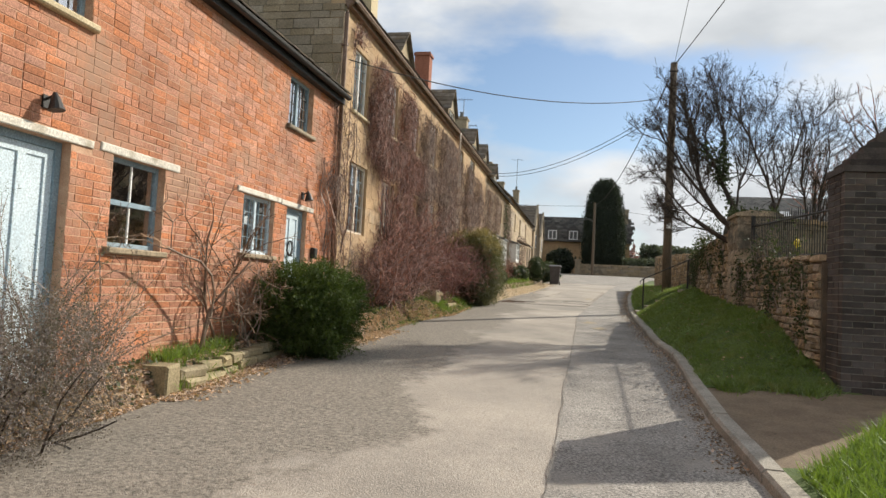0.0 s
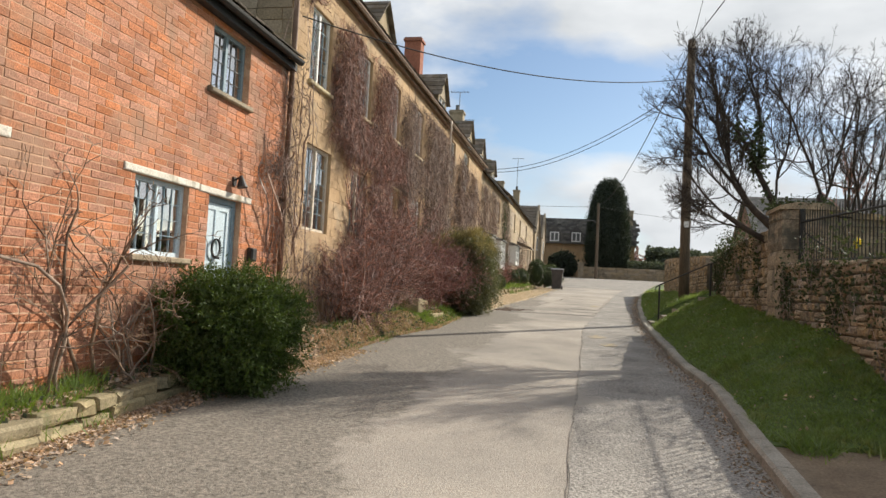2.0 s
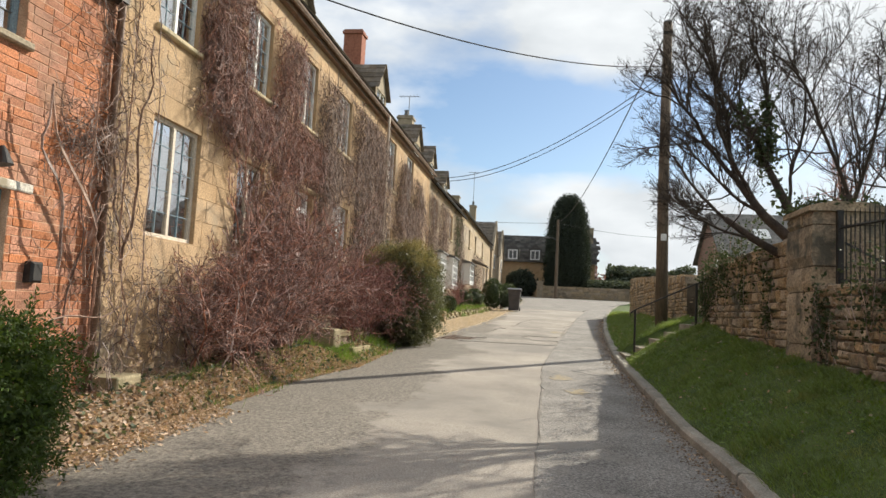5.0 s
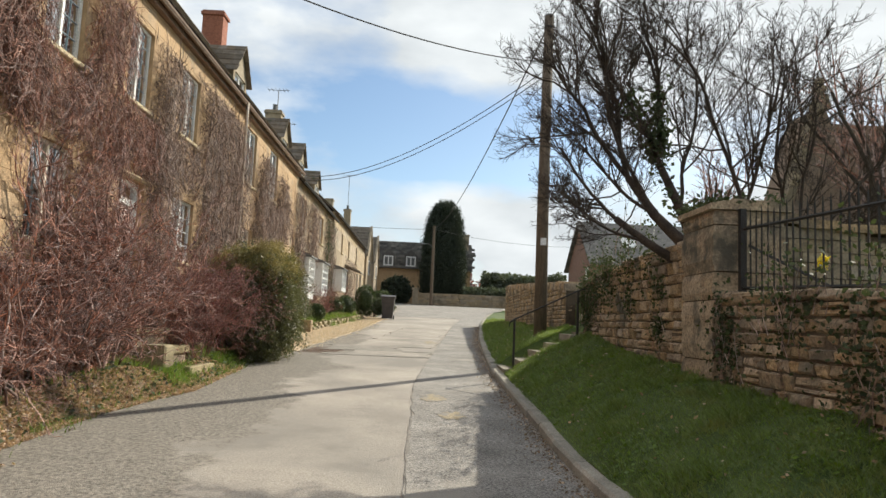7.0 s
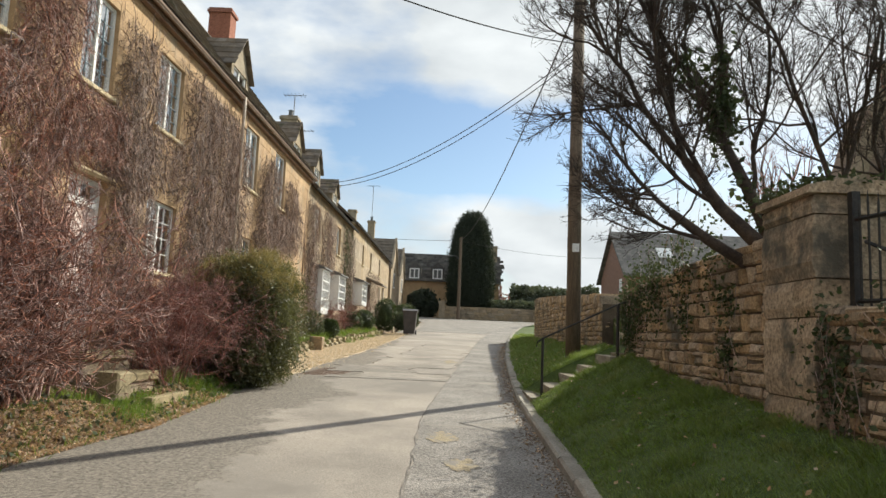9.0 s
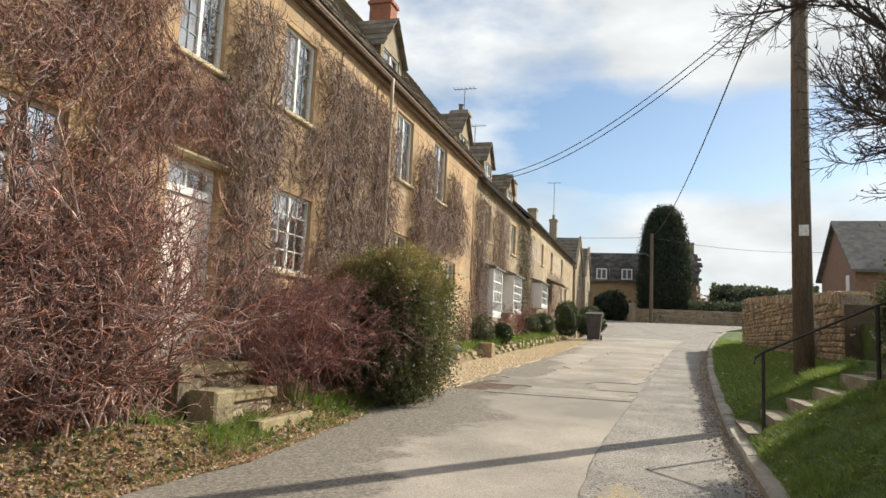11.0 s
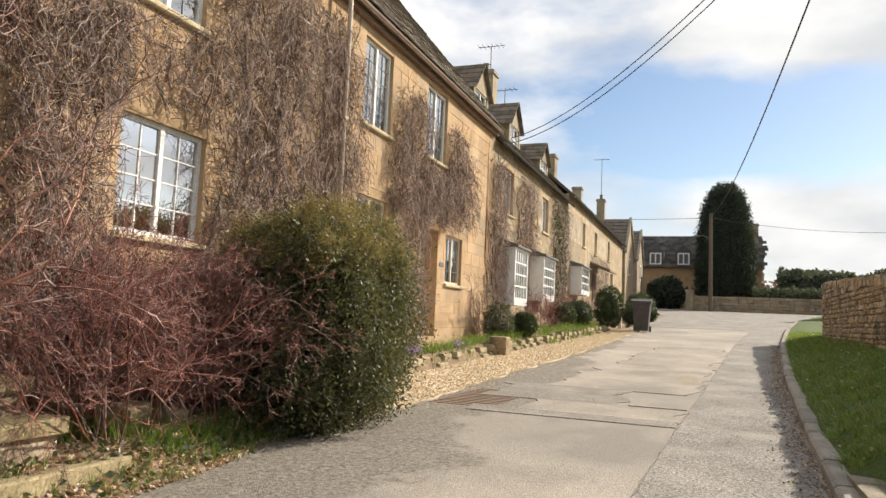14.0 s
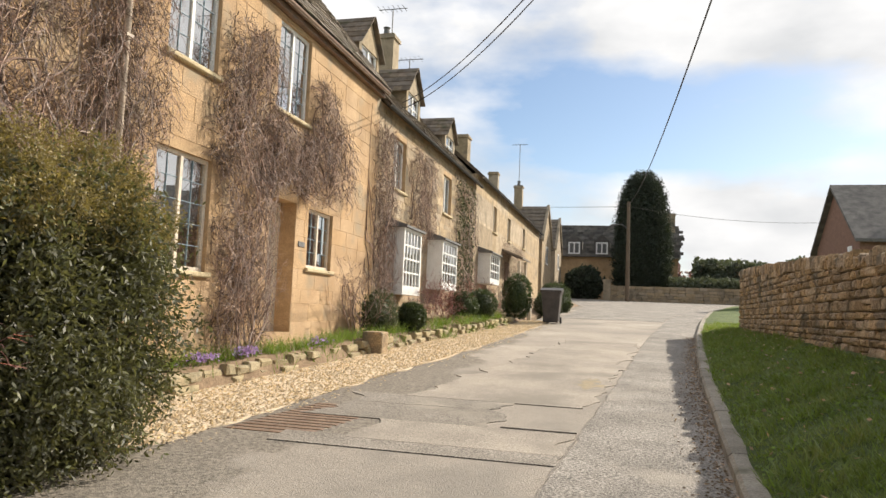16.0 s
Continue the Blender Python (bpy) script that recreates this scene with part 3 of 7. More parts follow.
# planting bed before the houses


def bed_z(x, y):
    e = left_x(y) if y < 21.6 else edge_x(y)
    f = max(0.0, min(1.0, (x - e) / (FX - e + 1e-6)))
    top = lerp([(-12, 0.2), (7, 0.24), (12, 0.25), (13, 0.3), (16.6, 0.34), (17.3, 0.2), (20, 0.2), (22, 0.28), (24, 0.22), (31, 0.22), (45, 0.25), (66, 0.2)], y)
    return 0.015 + top * min(1.0, f * 4.5) + 0.03 * noise.noise((x * 3, y * 3, 2.2))


strip("planting_bed", SOIL, "strip of leafy brown soil before the house fronts", -14, 60, FX - 0.3, lambda y: left_x(y) if y < 21.6 else edge_x(y), bed_z, 0.35, 6, thick=0.4)
strip("gravel_strip", GRAVEL, "ochre gravel strip along the road's edge", 21.6, 40, edge_x, lambda y: left_x(y) + 0.1, 0.012, 0.3, 4, thick=0.1, ragged=0.12)


# ---- houses ----
def pierced_wall(s, y0, y1, z0, z1, holes, x=FX, thick=0.35):
    """A wall along y with openings through it. holes: (y0, y1, z0, z1)."""
    yc = sorted({y0, y1, *[h[0] for h in holes], *[h[1] for h in holes]})
    zc = sorted({z0, z1, *[h[2] for h in holes], *[h[3] for h in holes]})
    inside = lambda y, z: any(h[0] < y < h[1] and h[2] < z < h[3] for h in holes)
    b = x - thick
    for a, c in zip(yc, yc[1:]):
        for d, e in zip(zc, zc[1:]):
            if inside((a + c) / 2, (d + e) / 2):
                continue
            s.quad((x, a, d), (x, c, d), (x, c, e), (x, a, e))
            s.quad((b, c, d), (b, a, d), (b, a, e), (b, c, e))
    for a, c, d, e in holes:
        s.quad((x, a, d), (b, a, d), (b, a, e), (x, a, e))
        s.quad((b, c, d), (x, c, d), (x, c, e), (b, c, e))
        s.quad((x, a, d), (x, c, d), (b, c, d), (b, a, d))
        s.quad((x, c, e), (x, a, e), (b, a, e), (b, c, e))
    for yy, w in ((y0, 1), (y1, -1)):
        s.quad((x, yy, z0), (x, yy, z1), (b, yy, z1), (b, yy, z0)) if w < 0 else s.quad((b, yy, z0), (b, yy, z1), (x, yy, z1), (x, yy, z0))
    s.quad((x, y0, z1), (x, y1, z1), (b, y1, z1), (b, y0, z1))
    return s


def courses(y0, y1, z0, z1, holes, length, height, joint, bond=True, vary=0.0):
    """Blocks of a coursed wall, cut at the openings: (ya, yb, za, zb)."""
    out, row, z = [], 0, z0
    while z < z1 - 0.02:
        h = height * (1 + random.uniform(-vary, vary))
        zt = min(z + h, z1)
        y = y0 - (length / 2 if row % 2 and bond else 0)
        while y < y1:
            w = length * (1 + random.uniform(-vary, vary))
            if length < 0.3 and random.random() < 0.22:
                w = length * 0.5
            spans = [(max(y, y0), min(y + w, y1))]
            for a, b, c, d in holes:
                if zt - 0.01 > c and z + 0.01 < d:
                    spans = [q for s0, s1 in spans for q in ((s0, min(s1, a)), (max(s0, b), s1)) if q[1] - q[0] > 0.03]
            out += [(s0 + joint / 2, s1 - joint / 2, z + joint / 2, zt - joint / 2) for s0, s1 in spans if s1 - s0 > 0.03]
            y += w
        z, row = zt, row + 1
    return out


def window(house, y0, y1, z0, z1, cols, rows, frame_mat, bar_mat, lights=2, x=FX, inset=0.09, sill=True, sash=False, bar=0.012, backing=True, sill_mat=None):
    """A window in its opening: frame, mullion, glazing bars, panes each a little out of true, and a sill."""
    xf = x - inset
    w = 0.05
    s = Shape()
    s.box(xf - 0.06, xf, y0, y0 + w, z0, z1).box(xf - 0.06, xf, y1 - w, y1, z0, z1)
    s.box(xf - 0.06, xf, y0 + w, y1 - w, z0, z0 + w).box(xf - 0.06, xf, y0 + w, y1 - w, z1 - w, z1)
    win = part("window", s, frame_mat, house)
    if sash:
        part("sash_rail", Shape().box(xf - 0.045, xf + 0.004, y0 + w, y1 - w, (z0 + z1) / 2 - 0.025, (z0 + z1) / 2 + 0.025), frame_mat, win)
    for k in range(1, lights):
        ym = y0 + (y1 - y0) * k / lights
        part("mullion", Shape().box(xf - 0.05, xf + 0.003, ym - 0.025, ym + 0.025, z0 + w, z1 - w), frame_mat, win)
    ia, ib, ja, jb = y0 + w, y1 - w, z0 + w, z1 - w
    for k in range(1, cols):
        ym = ia + (ib - ia) * k / cols
        part("glazing_bar", Shape().box(xf - 0.035, xf - 0.012, ym - bar / 2, ym + bar / 2, ja, jb), bar_mat, win)
    for k in range(1, rows):
        zm = ja + (jb - ja) * k / rows
        part("glazing_bar", Shape().box(xf - 0.034, xf - 0.013, ia, ib, zm - bar / 2, zm + bar / 2), bar_mat, win)
    for c in range(cols):
        for r in range(rows):
            ya, yb = ia + (ib - ia) * c / cols, ia + (ib - ia) * (c + 1) / cols
            za, zb = ja + (jb - ja) * r / rows, ja + (jb - ja) * (r + 1) / rows
            t = [random.uniform(-0.0025, 0.0025) for _ in range(4)]
            xp = xf - 0.024
            ob = part("pane", Shape().quad((xp + t[0], ya, za), (xp + t[1], yb, za), (xp + t[1] + t[2], yb, zb), (xp + t[0] + t[2], ya, zb)), GLASS, win)
            ob.visible_shadow = False
    if sill:
        part("sill", Shape().chamfered(x - inset, x + 0.06, y0 - 0.06, y1 + 0.06, z0 - 0.07, z0 - 0.003, 0.015), sill_mat or STONE_DRESS, win)
    return win


def slates(x_eave, z_eave, x_ridge, z_ridge, y0, y1, course=0.19, width=0.24, holes=()):
    """Overlapping stone slates on a roof slope that faces the road. holes: (y0, y1, reach) left free."""
    s = Shape()
    run, rise = x_ridge - x_eave, z_ridge - z_eave
    ln = math.hypot(run, rise)
    ux, uz = run / ln, rise / ln
    nx, nz = -uz * (1 if run > 0 else -1), abs(ux)
    nx = abs(uz)
    d, row = 0.0, 0
    while d < ln - 0.02:
        c = course * (1.25 - 0.5 * d / ln)
        y = y0 - random.uniform(0, width)
        while y < y1:
            w = width * random.uniform(0.7, 1.35)
            a, b = max(y, y0) + 0.003, min(y + w, y1) - 0.003
            if b - a > 0.04 and not any(h0 < (a + b) / 2 < h1 and d < reach for h0, h1, reach in holes):
                d1, th, lift = min(d + c * 1.6, ln), random.uniform(0.014, 0.024), random.uniform(0.02, 0.034)
                j = random.uniform(-0.012, 0.012)
                p = lambda q, h, yy: (x_eave + ux * q + nx * h, yy, z_eave + uz * q + nz * h)
                i = len(s.v)
                s.v += [p(d + j, lift, a), p(d + j, lift, b), p(d1, 0.004, b), p(d1, 0.004, a), p(d + j, lift + th, a), p(d + j, lift + th, b), p(d1, 0.004 + th, b), p(d1, 0.004 + th, a)]
                s.f += [tuple(i + k for k in q) for q in ((0, 1, 5, 4), (4, 5, 6, 7), (1, 2, 6, 5), (3, 0, 4, 7))]
            y += w
        d += c
        row += 1
    return s


def roof_deck(s, x_eave, z_eave, x_ridge, z_ridge, y0, y1, x_back):
    s.prism([(x_eave, z_eave - 0.08), (x_eave, z_eave), (x_ridge, z_ridge), (x_back, z_eave), (x_back, z_eave - 0.08), (x_ridge, z_ridge - 0.14)], "y", y0, y1)
    return s


def chimney(house, x, y, z0, z1, w, mat, pots=1, brick=False):
    s = Shape()
    s.box(x - w, x + w, y - w * 0.8, y + w * 0.8, z0, z1 - 0.16)
    s.box(x - w - 0.05, x + w + 0.05, y - w * 0.8 - 0.05, y + w * 0.8 + 0.05, z1 - 0.16, z1 - 0.06)
    s.box(x - w - 0.01, x + w + 0.01, y - w * 0.8 - 0.01, y + w * 0.8 + 0.01, z1 - 0.06, z1)
    c = part("chimney", s, mat, house, "red brick chimney stack" if brick else "")
    for k in range(pots):
        yy = y + (k - (pots - 1) / 2) * 0.34
        part("chimney_pot", Shape().tube([(x, yy, z1), (x, yy, z1 + 0.25), (x, yy, z1 + 0.30)], [0.11, 0.09, 0.12], 10), LEAD, c)
    return c


def dormer(house, y, width, z0, z_eave, z_apex, x_front, roof_x, win_cols=2):
    """A gabled dormer: cheeks, front with its window, and two small slate slopes."""
    a, b = y - width / 2, y + width / 2
    s = Shape()
    s.prism([(a, z0), (b, z0), (b, z_eave), (y, z_apex - 0.08), (a, z_eave)], "x", roof_x, x_front - 0.10)
    f = part("dormer", s, GABLE, house)
    front = Shape()
    m = 0.16
    wz0, wz1 = z0 + 0.18, z_eave + 0.02
    front.box(x_front - 0.1, x_front, a, a + m, z0, z_eave).box(x_front - 0.1, x_front, b - m, b, z0, z_eave)
    front.box(x_front - 0.1, x_front, a + m, b - m, z0, wz0)
    front.prism([(a, z_eave), (b, z_eave), (y, z_apex - 0.08)], "x", x_front - 0.1, x_front)
    part("gable_front", front, GABLE, f)
    w = Shape()
    w.box(x_front - 0.07, x_front - 0.03, a + m, a + m + 0.05, wz0, wz1).box(x_front - 0.07, x_front - 0.03, b - m - 0.05, b - m, wz0, wz1)
    w.box(x_front - 0.07, x_front - 0.03, a + m, b - m, wz0, wz0 + 0.05).box(x_front - 0.07, x_front - 0.03, a + m, b - m, wz1 - 0.05, wz1)
    w.box(x_front - 0.07, x_front - 0.03, y - 0.03, y + 0.03, wz0, wz1).box(x_front - 0.065, x_front - 0.035, a + m, b - m, (wz0 + wz1) / 2 - 0.015, (wz0 + wz1) / 2 + 0.015)
    part("window_frame", w, WHITE_PAINT, f)
    part("pane", Shape().quad((x_front - 0.055, a + m, wz0), (x_front - 0.055, b - m, wz0), (x_front - 0.055, b - m, wz1), (x_front - 0.055, a + m, wz1)), GLASS, f)
    for sgn in (-1, 1):
        r = Shape()
        o = 0.12
        for k in range(5):
            t0, t1 = k / 5, (k + 1) / 5 + 0.05
            ya, yb = y + sgn * (width / 2 + o) * (1 - t0), y + sgn * (width / 2 + o) * (1 - min(1, t1))
            za, zb = z_eave - 0.1 + (z_apex - z_eave + 0.1) * t0, z_eave - 0.1 + (z_apex - z_eave + 0.1) * min(1, t1)
            xx = roof_x
            while xx < x_front + 0.1:
                x2 = min(xx + random.uniform(0.18, 0.3), x_front + 0.12)
                r.arrays([(xx, ya, za + 0.03), (x2 - 0.004, ya, za + 0.03), (x2 - 0.004, yb, zb), (xx, yb, zb), (xx, ya, za + 0.055), (x2 - 0.004, ya, za + 0.055), (x2 - 0.004, yb, zb + 0.02), (xx, yb, zb + 0.02)],
                         [(0, 1, 5, 4), (4, 5, 6, 7), (1, 2, 6, 5), (3, 0, 4, 7), (0, 3, 2, 1)])
                xx = x2
        part("dormer_slating", r, SLATE, f, kind="stuff")
    return f


def panelled_door(house, y0, y1, z0, z1, mat, frame_mat, panels, x=FX, inset=0.12, transom=None, knob=True, label=""):
    w = 0.07
    top = z1 if transom is None else transom
    s = Shape()
    s.box(x - inset - 0.08, x - inset + 0.02, y0, y0 + w, z0, z1).box(x - inset - 0.08, x - inset + 0.02, y1 - w, y1, z0, z1)
    s.box(x - inset - 0.08, x - inset + 0.02, y0 + w, y1 - w, z1 - w, z1)
    if transom is not None:
        s.box(x - inset - 0.08, x - inset + 0.03, y0 + w, y1 - w, transom - 0.09, transom)
        top = transom - 0.09
    else:
        top = z1 - w
    d = part("door", Shape().box(x - inset - 0.06, x - inset - 0.02, y0 + w, y1 - w, z0, top), mat, house, label)
    part("door_frame", s, frame_mat, d)
    rail = Shape()
    ya, yb = y0 + w, y1 - w
    xa, xb = x - inset - 0.019, x - inset - 0.004
    n = panels[0]
    st = 0.09
    for k in range(n + 1):
        yy = ya + (yb - ya - st) * k / n
        rail.box(xa, xb, yy, yy + st, z0 + 0.003, top - 0.003)
    for k in range(panels[1] + 1):
        zz = z0 + (top - z0 - st) * k / panels[1]
        for q in range(n):
            rail.box(xa, xb - 0.001, ya + st + (yb - ya - st) * q / n, ya + (yb - ya - st) * (q + 1) / n, zz + 0.003, zz + st - 0.003)
    part("door_panelling", rail, mat, d)
    if transom is not None:
        p = part("transom_pane", Shape().quad((x - inset - 0.03, ya, transom), (x - inset - 0.03, yb, transom), (x - inset - 0.03, yb, z1 - w), (x - inset - 0.03, ya, z1 - w)), GLASS, d)
        p.visible_shadow = False
        part("transom_bar", Shape().box(x - inset - 0.04, x - inset - 0.01, (ya + yb) / 2 - 0.012, (ya + yb) / 2 + 0.012, transom, z1 - w), frame_mat, d)
    if knob:
        part("door_knob", Shape().tube([(x - inset - 0.02, y0 + 0.2, z0 + 1.0), (x - inset + 0.03, y0 + 0.2, z0 + 1.0), (x - inset + 0.05, y0 + 0.2, z0 + 1.0)], [0.012, 0.014, 0.03], 8), BLACK_IRON, d)
    return d


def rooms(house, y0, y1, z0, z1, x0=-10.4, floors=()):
    """Back wall, ends and floors, added and coloured dark, so that the house is dark within."""
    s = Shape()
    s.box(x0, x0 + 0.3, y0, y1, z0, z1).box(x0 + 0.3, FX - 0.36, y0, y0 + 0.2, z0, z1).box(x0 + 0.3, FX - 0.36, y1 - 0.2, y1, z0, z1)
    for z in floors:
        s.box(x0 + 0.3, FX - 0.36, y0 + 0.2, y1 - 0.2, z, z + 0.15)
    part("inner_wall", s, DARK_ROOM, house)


def gutter(house, x, y0, y1, z, mat):
    s = Shape()
    pts = [(x + 0.055 * math.cos(a), z + 0.055 * math.sin(a)) for a in np.linspace(math.pi, 2 * math.pi, 7)]
    for k in range(6):
        s.quad((pts[k][0], y0, pts[k][1]), (pts[k][0], y1, pts[k][1]), (pts[k + 1][0], y1, pts[k + 1][1]), (pts[k + 1][0], y0, pts[k + 1][1]))
        s.quad((pts[k][0] * 1.0, y0, pts[k][1] - 0.006), (pts[k + 1][0], y0, pts[k + 1][1] - 0.006), (pts[k + 1][0], y1, pts[k + 1][1] - 0.006), (pts[k][0], y1, pts[k][1] - 0.006))
    part("gutter", s, mat, house)


def downpipe(house, x, y, z0, z1, mat, r=0.035, lean=0.0, swan=True):
    pts = [(x, y + lean, z0), (x, y, z1 - 0.35)] + ([(x + 0.02, y, z1 - 0.2), (x + 0.14, y, z1 - 0.08), (x + 0.17, y, z1)] if swan else [(x, y, z1)])
    p = part("downpipe", Shape().tube(pts, r, 10), mat, house, smooth=True)
    for z in np.arange(z0 + 0.5, z1 - 0.4, 1.5):
        part("pipe_bracket", Shape().box(FX - 0.01, x + r + 0.008, y - 0.05, y + 0.05, z, z + 0.035), mat, p)


# -- the red brick house --
brick_house = thing("brick_house", (-7.5, 3.0, 0.0), "two-storey orange-red brick house with pale blue doors", "house")
BH_HOLES = [(4.78, 5.9, 0.45, 2.6), (6.47, 7.33, 1.72, 2.62), (9.12, 10.07, 1.82, 2.62), (10.5, 11.28, 0.68, 2.61), (10.35, 11.27, 3.86, 4.66), (5.15, 6.03, 3.74, 4.55)]
part("wall", pierced_wall(Shape(), -8, 12.45, -0.6, 4.9, BH_HOLES, FX - 0.0045), MORTAR, brick_house)
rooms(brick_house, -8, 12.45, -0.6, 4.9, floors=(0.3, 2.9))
roof = part("roof", roof_deck(Shape(), FX + 0.22, 4.86, -7.6, 6.6, -8.1, 12.44, -10.6), SLATE, brick_house)
part("slating", slates(FX + 0.22, 4.86, -7.6, 6.6, -8.1, 12.44, 0.22, 0.28), SLATE, roof, kind="stuff")
gutter(brick_house, FX + 0.2, -8, 12.4, 4.83, BLACK_IRON)
part("fascia", Shape().box(FX, FX + 0.12, -8, 12.44, 4.70, 4.80), BLACK_IRON, brick_house)
LINTELS = [(4.6, 6.17, 2.603, 2.68), (6.27, 7.57, 2.623, 2.70), (8.93, 10.25, 2.623, 2.70), (10.27, 11.52, 2.613, 2.69)]
for a, b, c, d in LINTELS:
    part("lintel", Shape().chamfered(FX - 0.2, FX + 0.018, a, b, c, d, 0.008, 0.003), LINTEL, brick_house)
window(brick_house, 6.47, 7.33, 1.72, 2.62, 2, 2, BLUE_FRAME, WHITE_PAINT, 1, sash=True, bar=0.018, sill_mat=GABLE)
window(brick_house, 9.12, 10.07, 1.82, 2.62, 6, 4, BLUE_PAINT, BLUE_FRAME, 2, inset=0.07, bar=0.008, sill_mat=GABLE)
window(brick_house, 10.35, 11.27, 3.86, 4.66, 6, 4, BLUE_FRAME, LEAD, 2, inset=0.09, bar=0.008, sill_mat=GABLE)
window(brick_house, 5.15, 6.03, 3.74, 4.55, 6, 4, BLUE_FRAME, LEAD, 2, inset=0.09, bar=0.008)
panelled_door(brick_house, 4.78, 5.9, 0.45, 2.6, BLUE_PAINT, BLUE_FRAME, (3, 1), label="pale blue panelled door")
d2 = panelled_door(brick_house, 10.5, 11.28, 0.68, 2.61, BLUE_PAINT, BLUE_FRAME, (2, 1), inset=0.1, label="pale blue door with a dark wreath")
s = Shape()
ring = [(FX - 0.085, 10.87 + 0.095 * math.cos(a), 1.98 + 0.115 * math.sin(a)) for a in np.linspace(0, 6.283, 25)]
s.tube(ring, 0.013, 5)
for a in np.linspace(0, 6.2, 26):
    s.tube([(FX - 0.085, 10.87 + 0.095 * math.cos(a), 1.98 + 0.115 * math.sin(a)), (FX - 0.06 + random.uniform(0, 0.02), 10.87 + random.uniform(0.08, 0.15) * math.cos(a + 0.3), 1.98 + random.uniform(0.095, 0.165) * math.sin(a + 0.3))], [0.012, 0.003], 3)
single("door_wreath", s, BLACK_IRON, "dark twig wreath hung on a pale blue door", "wreath")


def wall_lamp(y, z):
    lamp = thing("wall_lamp", (FX, y, z), "small black conical lamp on the brick wall above a door", "lamp", "lamps over the doors")
    part("bracket", Shape().box(FX - 0.005, FX + 0.02, y - 0.04, y + 0.04, z - 0.03, z + 0.08).tube([(FX + 0.02, y, z + 0.05), (FX + 0.09, y, z + 0.08)], 0.012, 6), BLACK_IRON, lamp)
    part("shade", Shape().tube([(FX + 0.09, y, z + 0.10), (FX + 0.10, y, z + 0.06), (FX + 0.12, y, z - 0.05)], [0.018, 0.035, 0.07], 12), BLACK_IRON, lamp)


wall_lamp(5.55, 2.86)
wall_lamp(11.05, 2.82)
single("letter_box", Shape().chamfered(FX - 0.003, FX + 0.08, 11.52, 11.66, 1.86, 2.04, 0.02), BLACK_IRON, "small black box on the brick wall beside a door", "box")

# -- the stone terrace --
stone_house = thing("stone_terrace_house", (-7.5, 22.0, 0.5), "ochre limestone terrace house under a stone-slate roof", "house")
UP = [(13.18, 14.05, 4.82, 6.05), (15.42, 16.3, 4.9, 6.12), (17.62, 18.45, 4.95, 6.18), (19.8, 20.75, 5.0, 6.2), (24.3, 25.3, 5.05, 6.4), (26.85, 27.9, 5.12, 6.5)]
GF = [(13.25, 14.32, 2.46, 3.84), (15.4, 16.3, 2.6, 3.8), (19.78, 20.9, 2.78, 3.88), (24.25, 25.32, 2.55, 3.95), (28.13, 29.1, 2.8, 3.78)]
DOORS = [(17.65, 18.58, 1.63, 3.8), (26.85, 27.68, 1.76, 3.79)]
SH_HOLES = UP + GF + DOORS
part("wall", pierced_wall(Shape(), 12.45, 31.2, 0.0, 6.8, SH_HOLES, FX - 0.006), ASHLAR_JOINT, stone_house)
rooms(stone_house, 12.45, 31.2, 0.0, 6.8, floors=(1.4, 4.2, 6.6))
for a, b, c, d in UP:
    window(stone_house, a, b, c, d, 4, 5, WHITE_PAINT, BLUE_FRAME, 2, inset=0.06, bar=0.007)
for k, (a, b, c, d) in enumerate(GF):
    window(stone_house, a, b, c, d, 4, 5 if k not in (2, 4) else 4, CREAM_PAINT if k != 2 else WHITE_PAINT, WHITE_PAINT if k == 2 else BLUE_FRAME, 2, inset=0.06, bar=0.014 if k == 2 else 0.008, sill=k > 1)
panelled_door(stone_house, 17.65, 18.58, 1.63, 3.8, PINK_PAINT, WHITE_PAINT, (2, 2), transom=3.52, label="pale pink front door under a glazed transom")
panelled_door(stone_house, 26.85, 27.68, 1.76, 3.79, CREAM_PAINT, CREAM_PAINT, (2, 2), inset=0.3, label="cream door set deep in the wall")
part("hood_mould", Shape().chamfered(FX, FX + 0.07, 17.55, 18.68, 3.81, 3.88, 0.03), STONE_DRESS, stone_house)
RIDGE1 = (-7.55, 10.55)
roof = part("roof", roof_deck(Shape(), FX + 0.2, 6.72, *RIDGE1, 12.46, 31.25, -10.6), SLATE, stone_house)
part("slating", slates(FX + 0.2, 6.72, *RIDGE1, 12.42, 31.3), SLATE, roof, kind="stuff")
s = Shape()
for k in range(62):
    y = 12.45 + k * 0.305
    s.prism([(RIDGE1[0] - 0.2, RIDGE1[1] - 0.16), (RIDGE1[0], RIDGE1[1] + 0.09), (RIDGE1[0] + 0.2, RIDGE1[1] - 0.16), (RIDGE1[0], RIDGE1[1])], "y", y, y + 0.295)
part("ridge_tiling", s, SLATE, roof, kind="stuff")
g1 = Shape()
g1.prism([(FX, 4.9), (FX, 6.72), (-7.55, 10.4), (-10.5, 6.72), (-10.5, 4.9)], "y", 12.452, 12.62)
part("gable_wall", g1, GABLE, stone_house)
s = Shape()
for a, b, c, d in courses(-10.5, FX, 4.9, 10.3, [], 0.45, 0.17, 0.012, True, 0.25):
    top = min(6.62 + (a + 10.5) * 1.25, 6.62 + (FX - b) * 1.24)
    if d < top:
        s.box(a, b, 12.435 + random.uniform(-0.008, 0.006), 12.47, c, d)
part("gable_stonework", s, GABLE, stone_house, kind="stuff")
g2 = Shape()
g2.prism([(FX, 6.3), (FX, 6.72), (-7.55, 10.4), (-10.5, 6.72), (-10.5, 6.3)], "y", 31.02, 31.21)
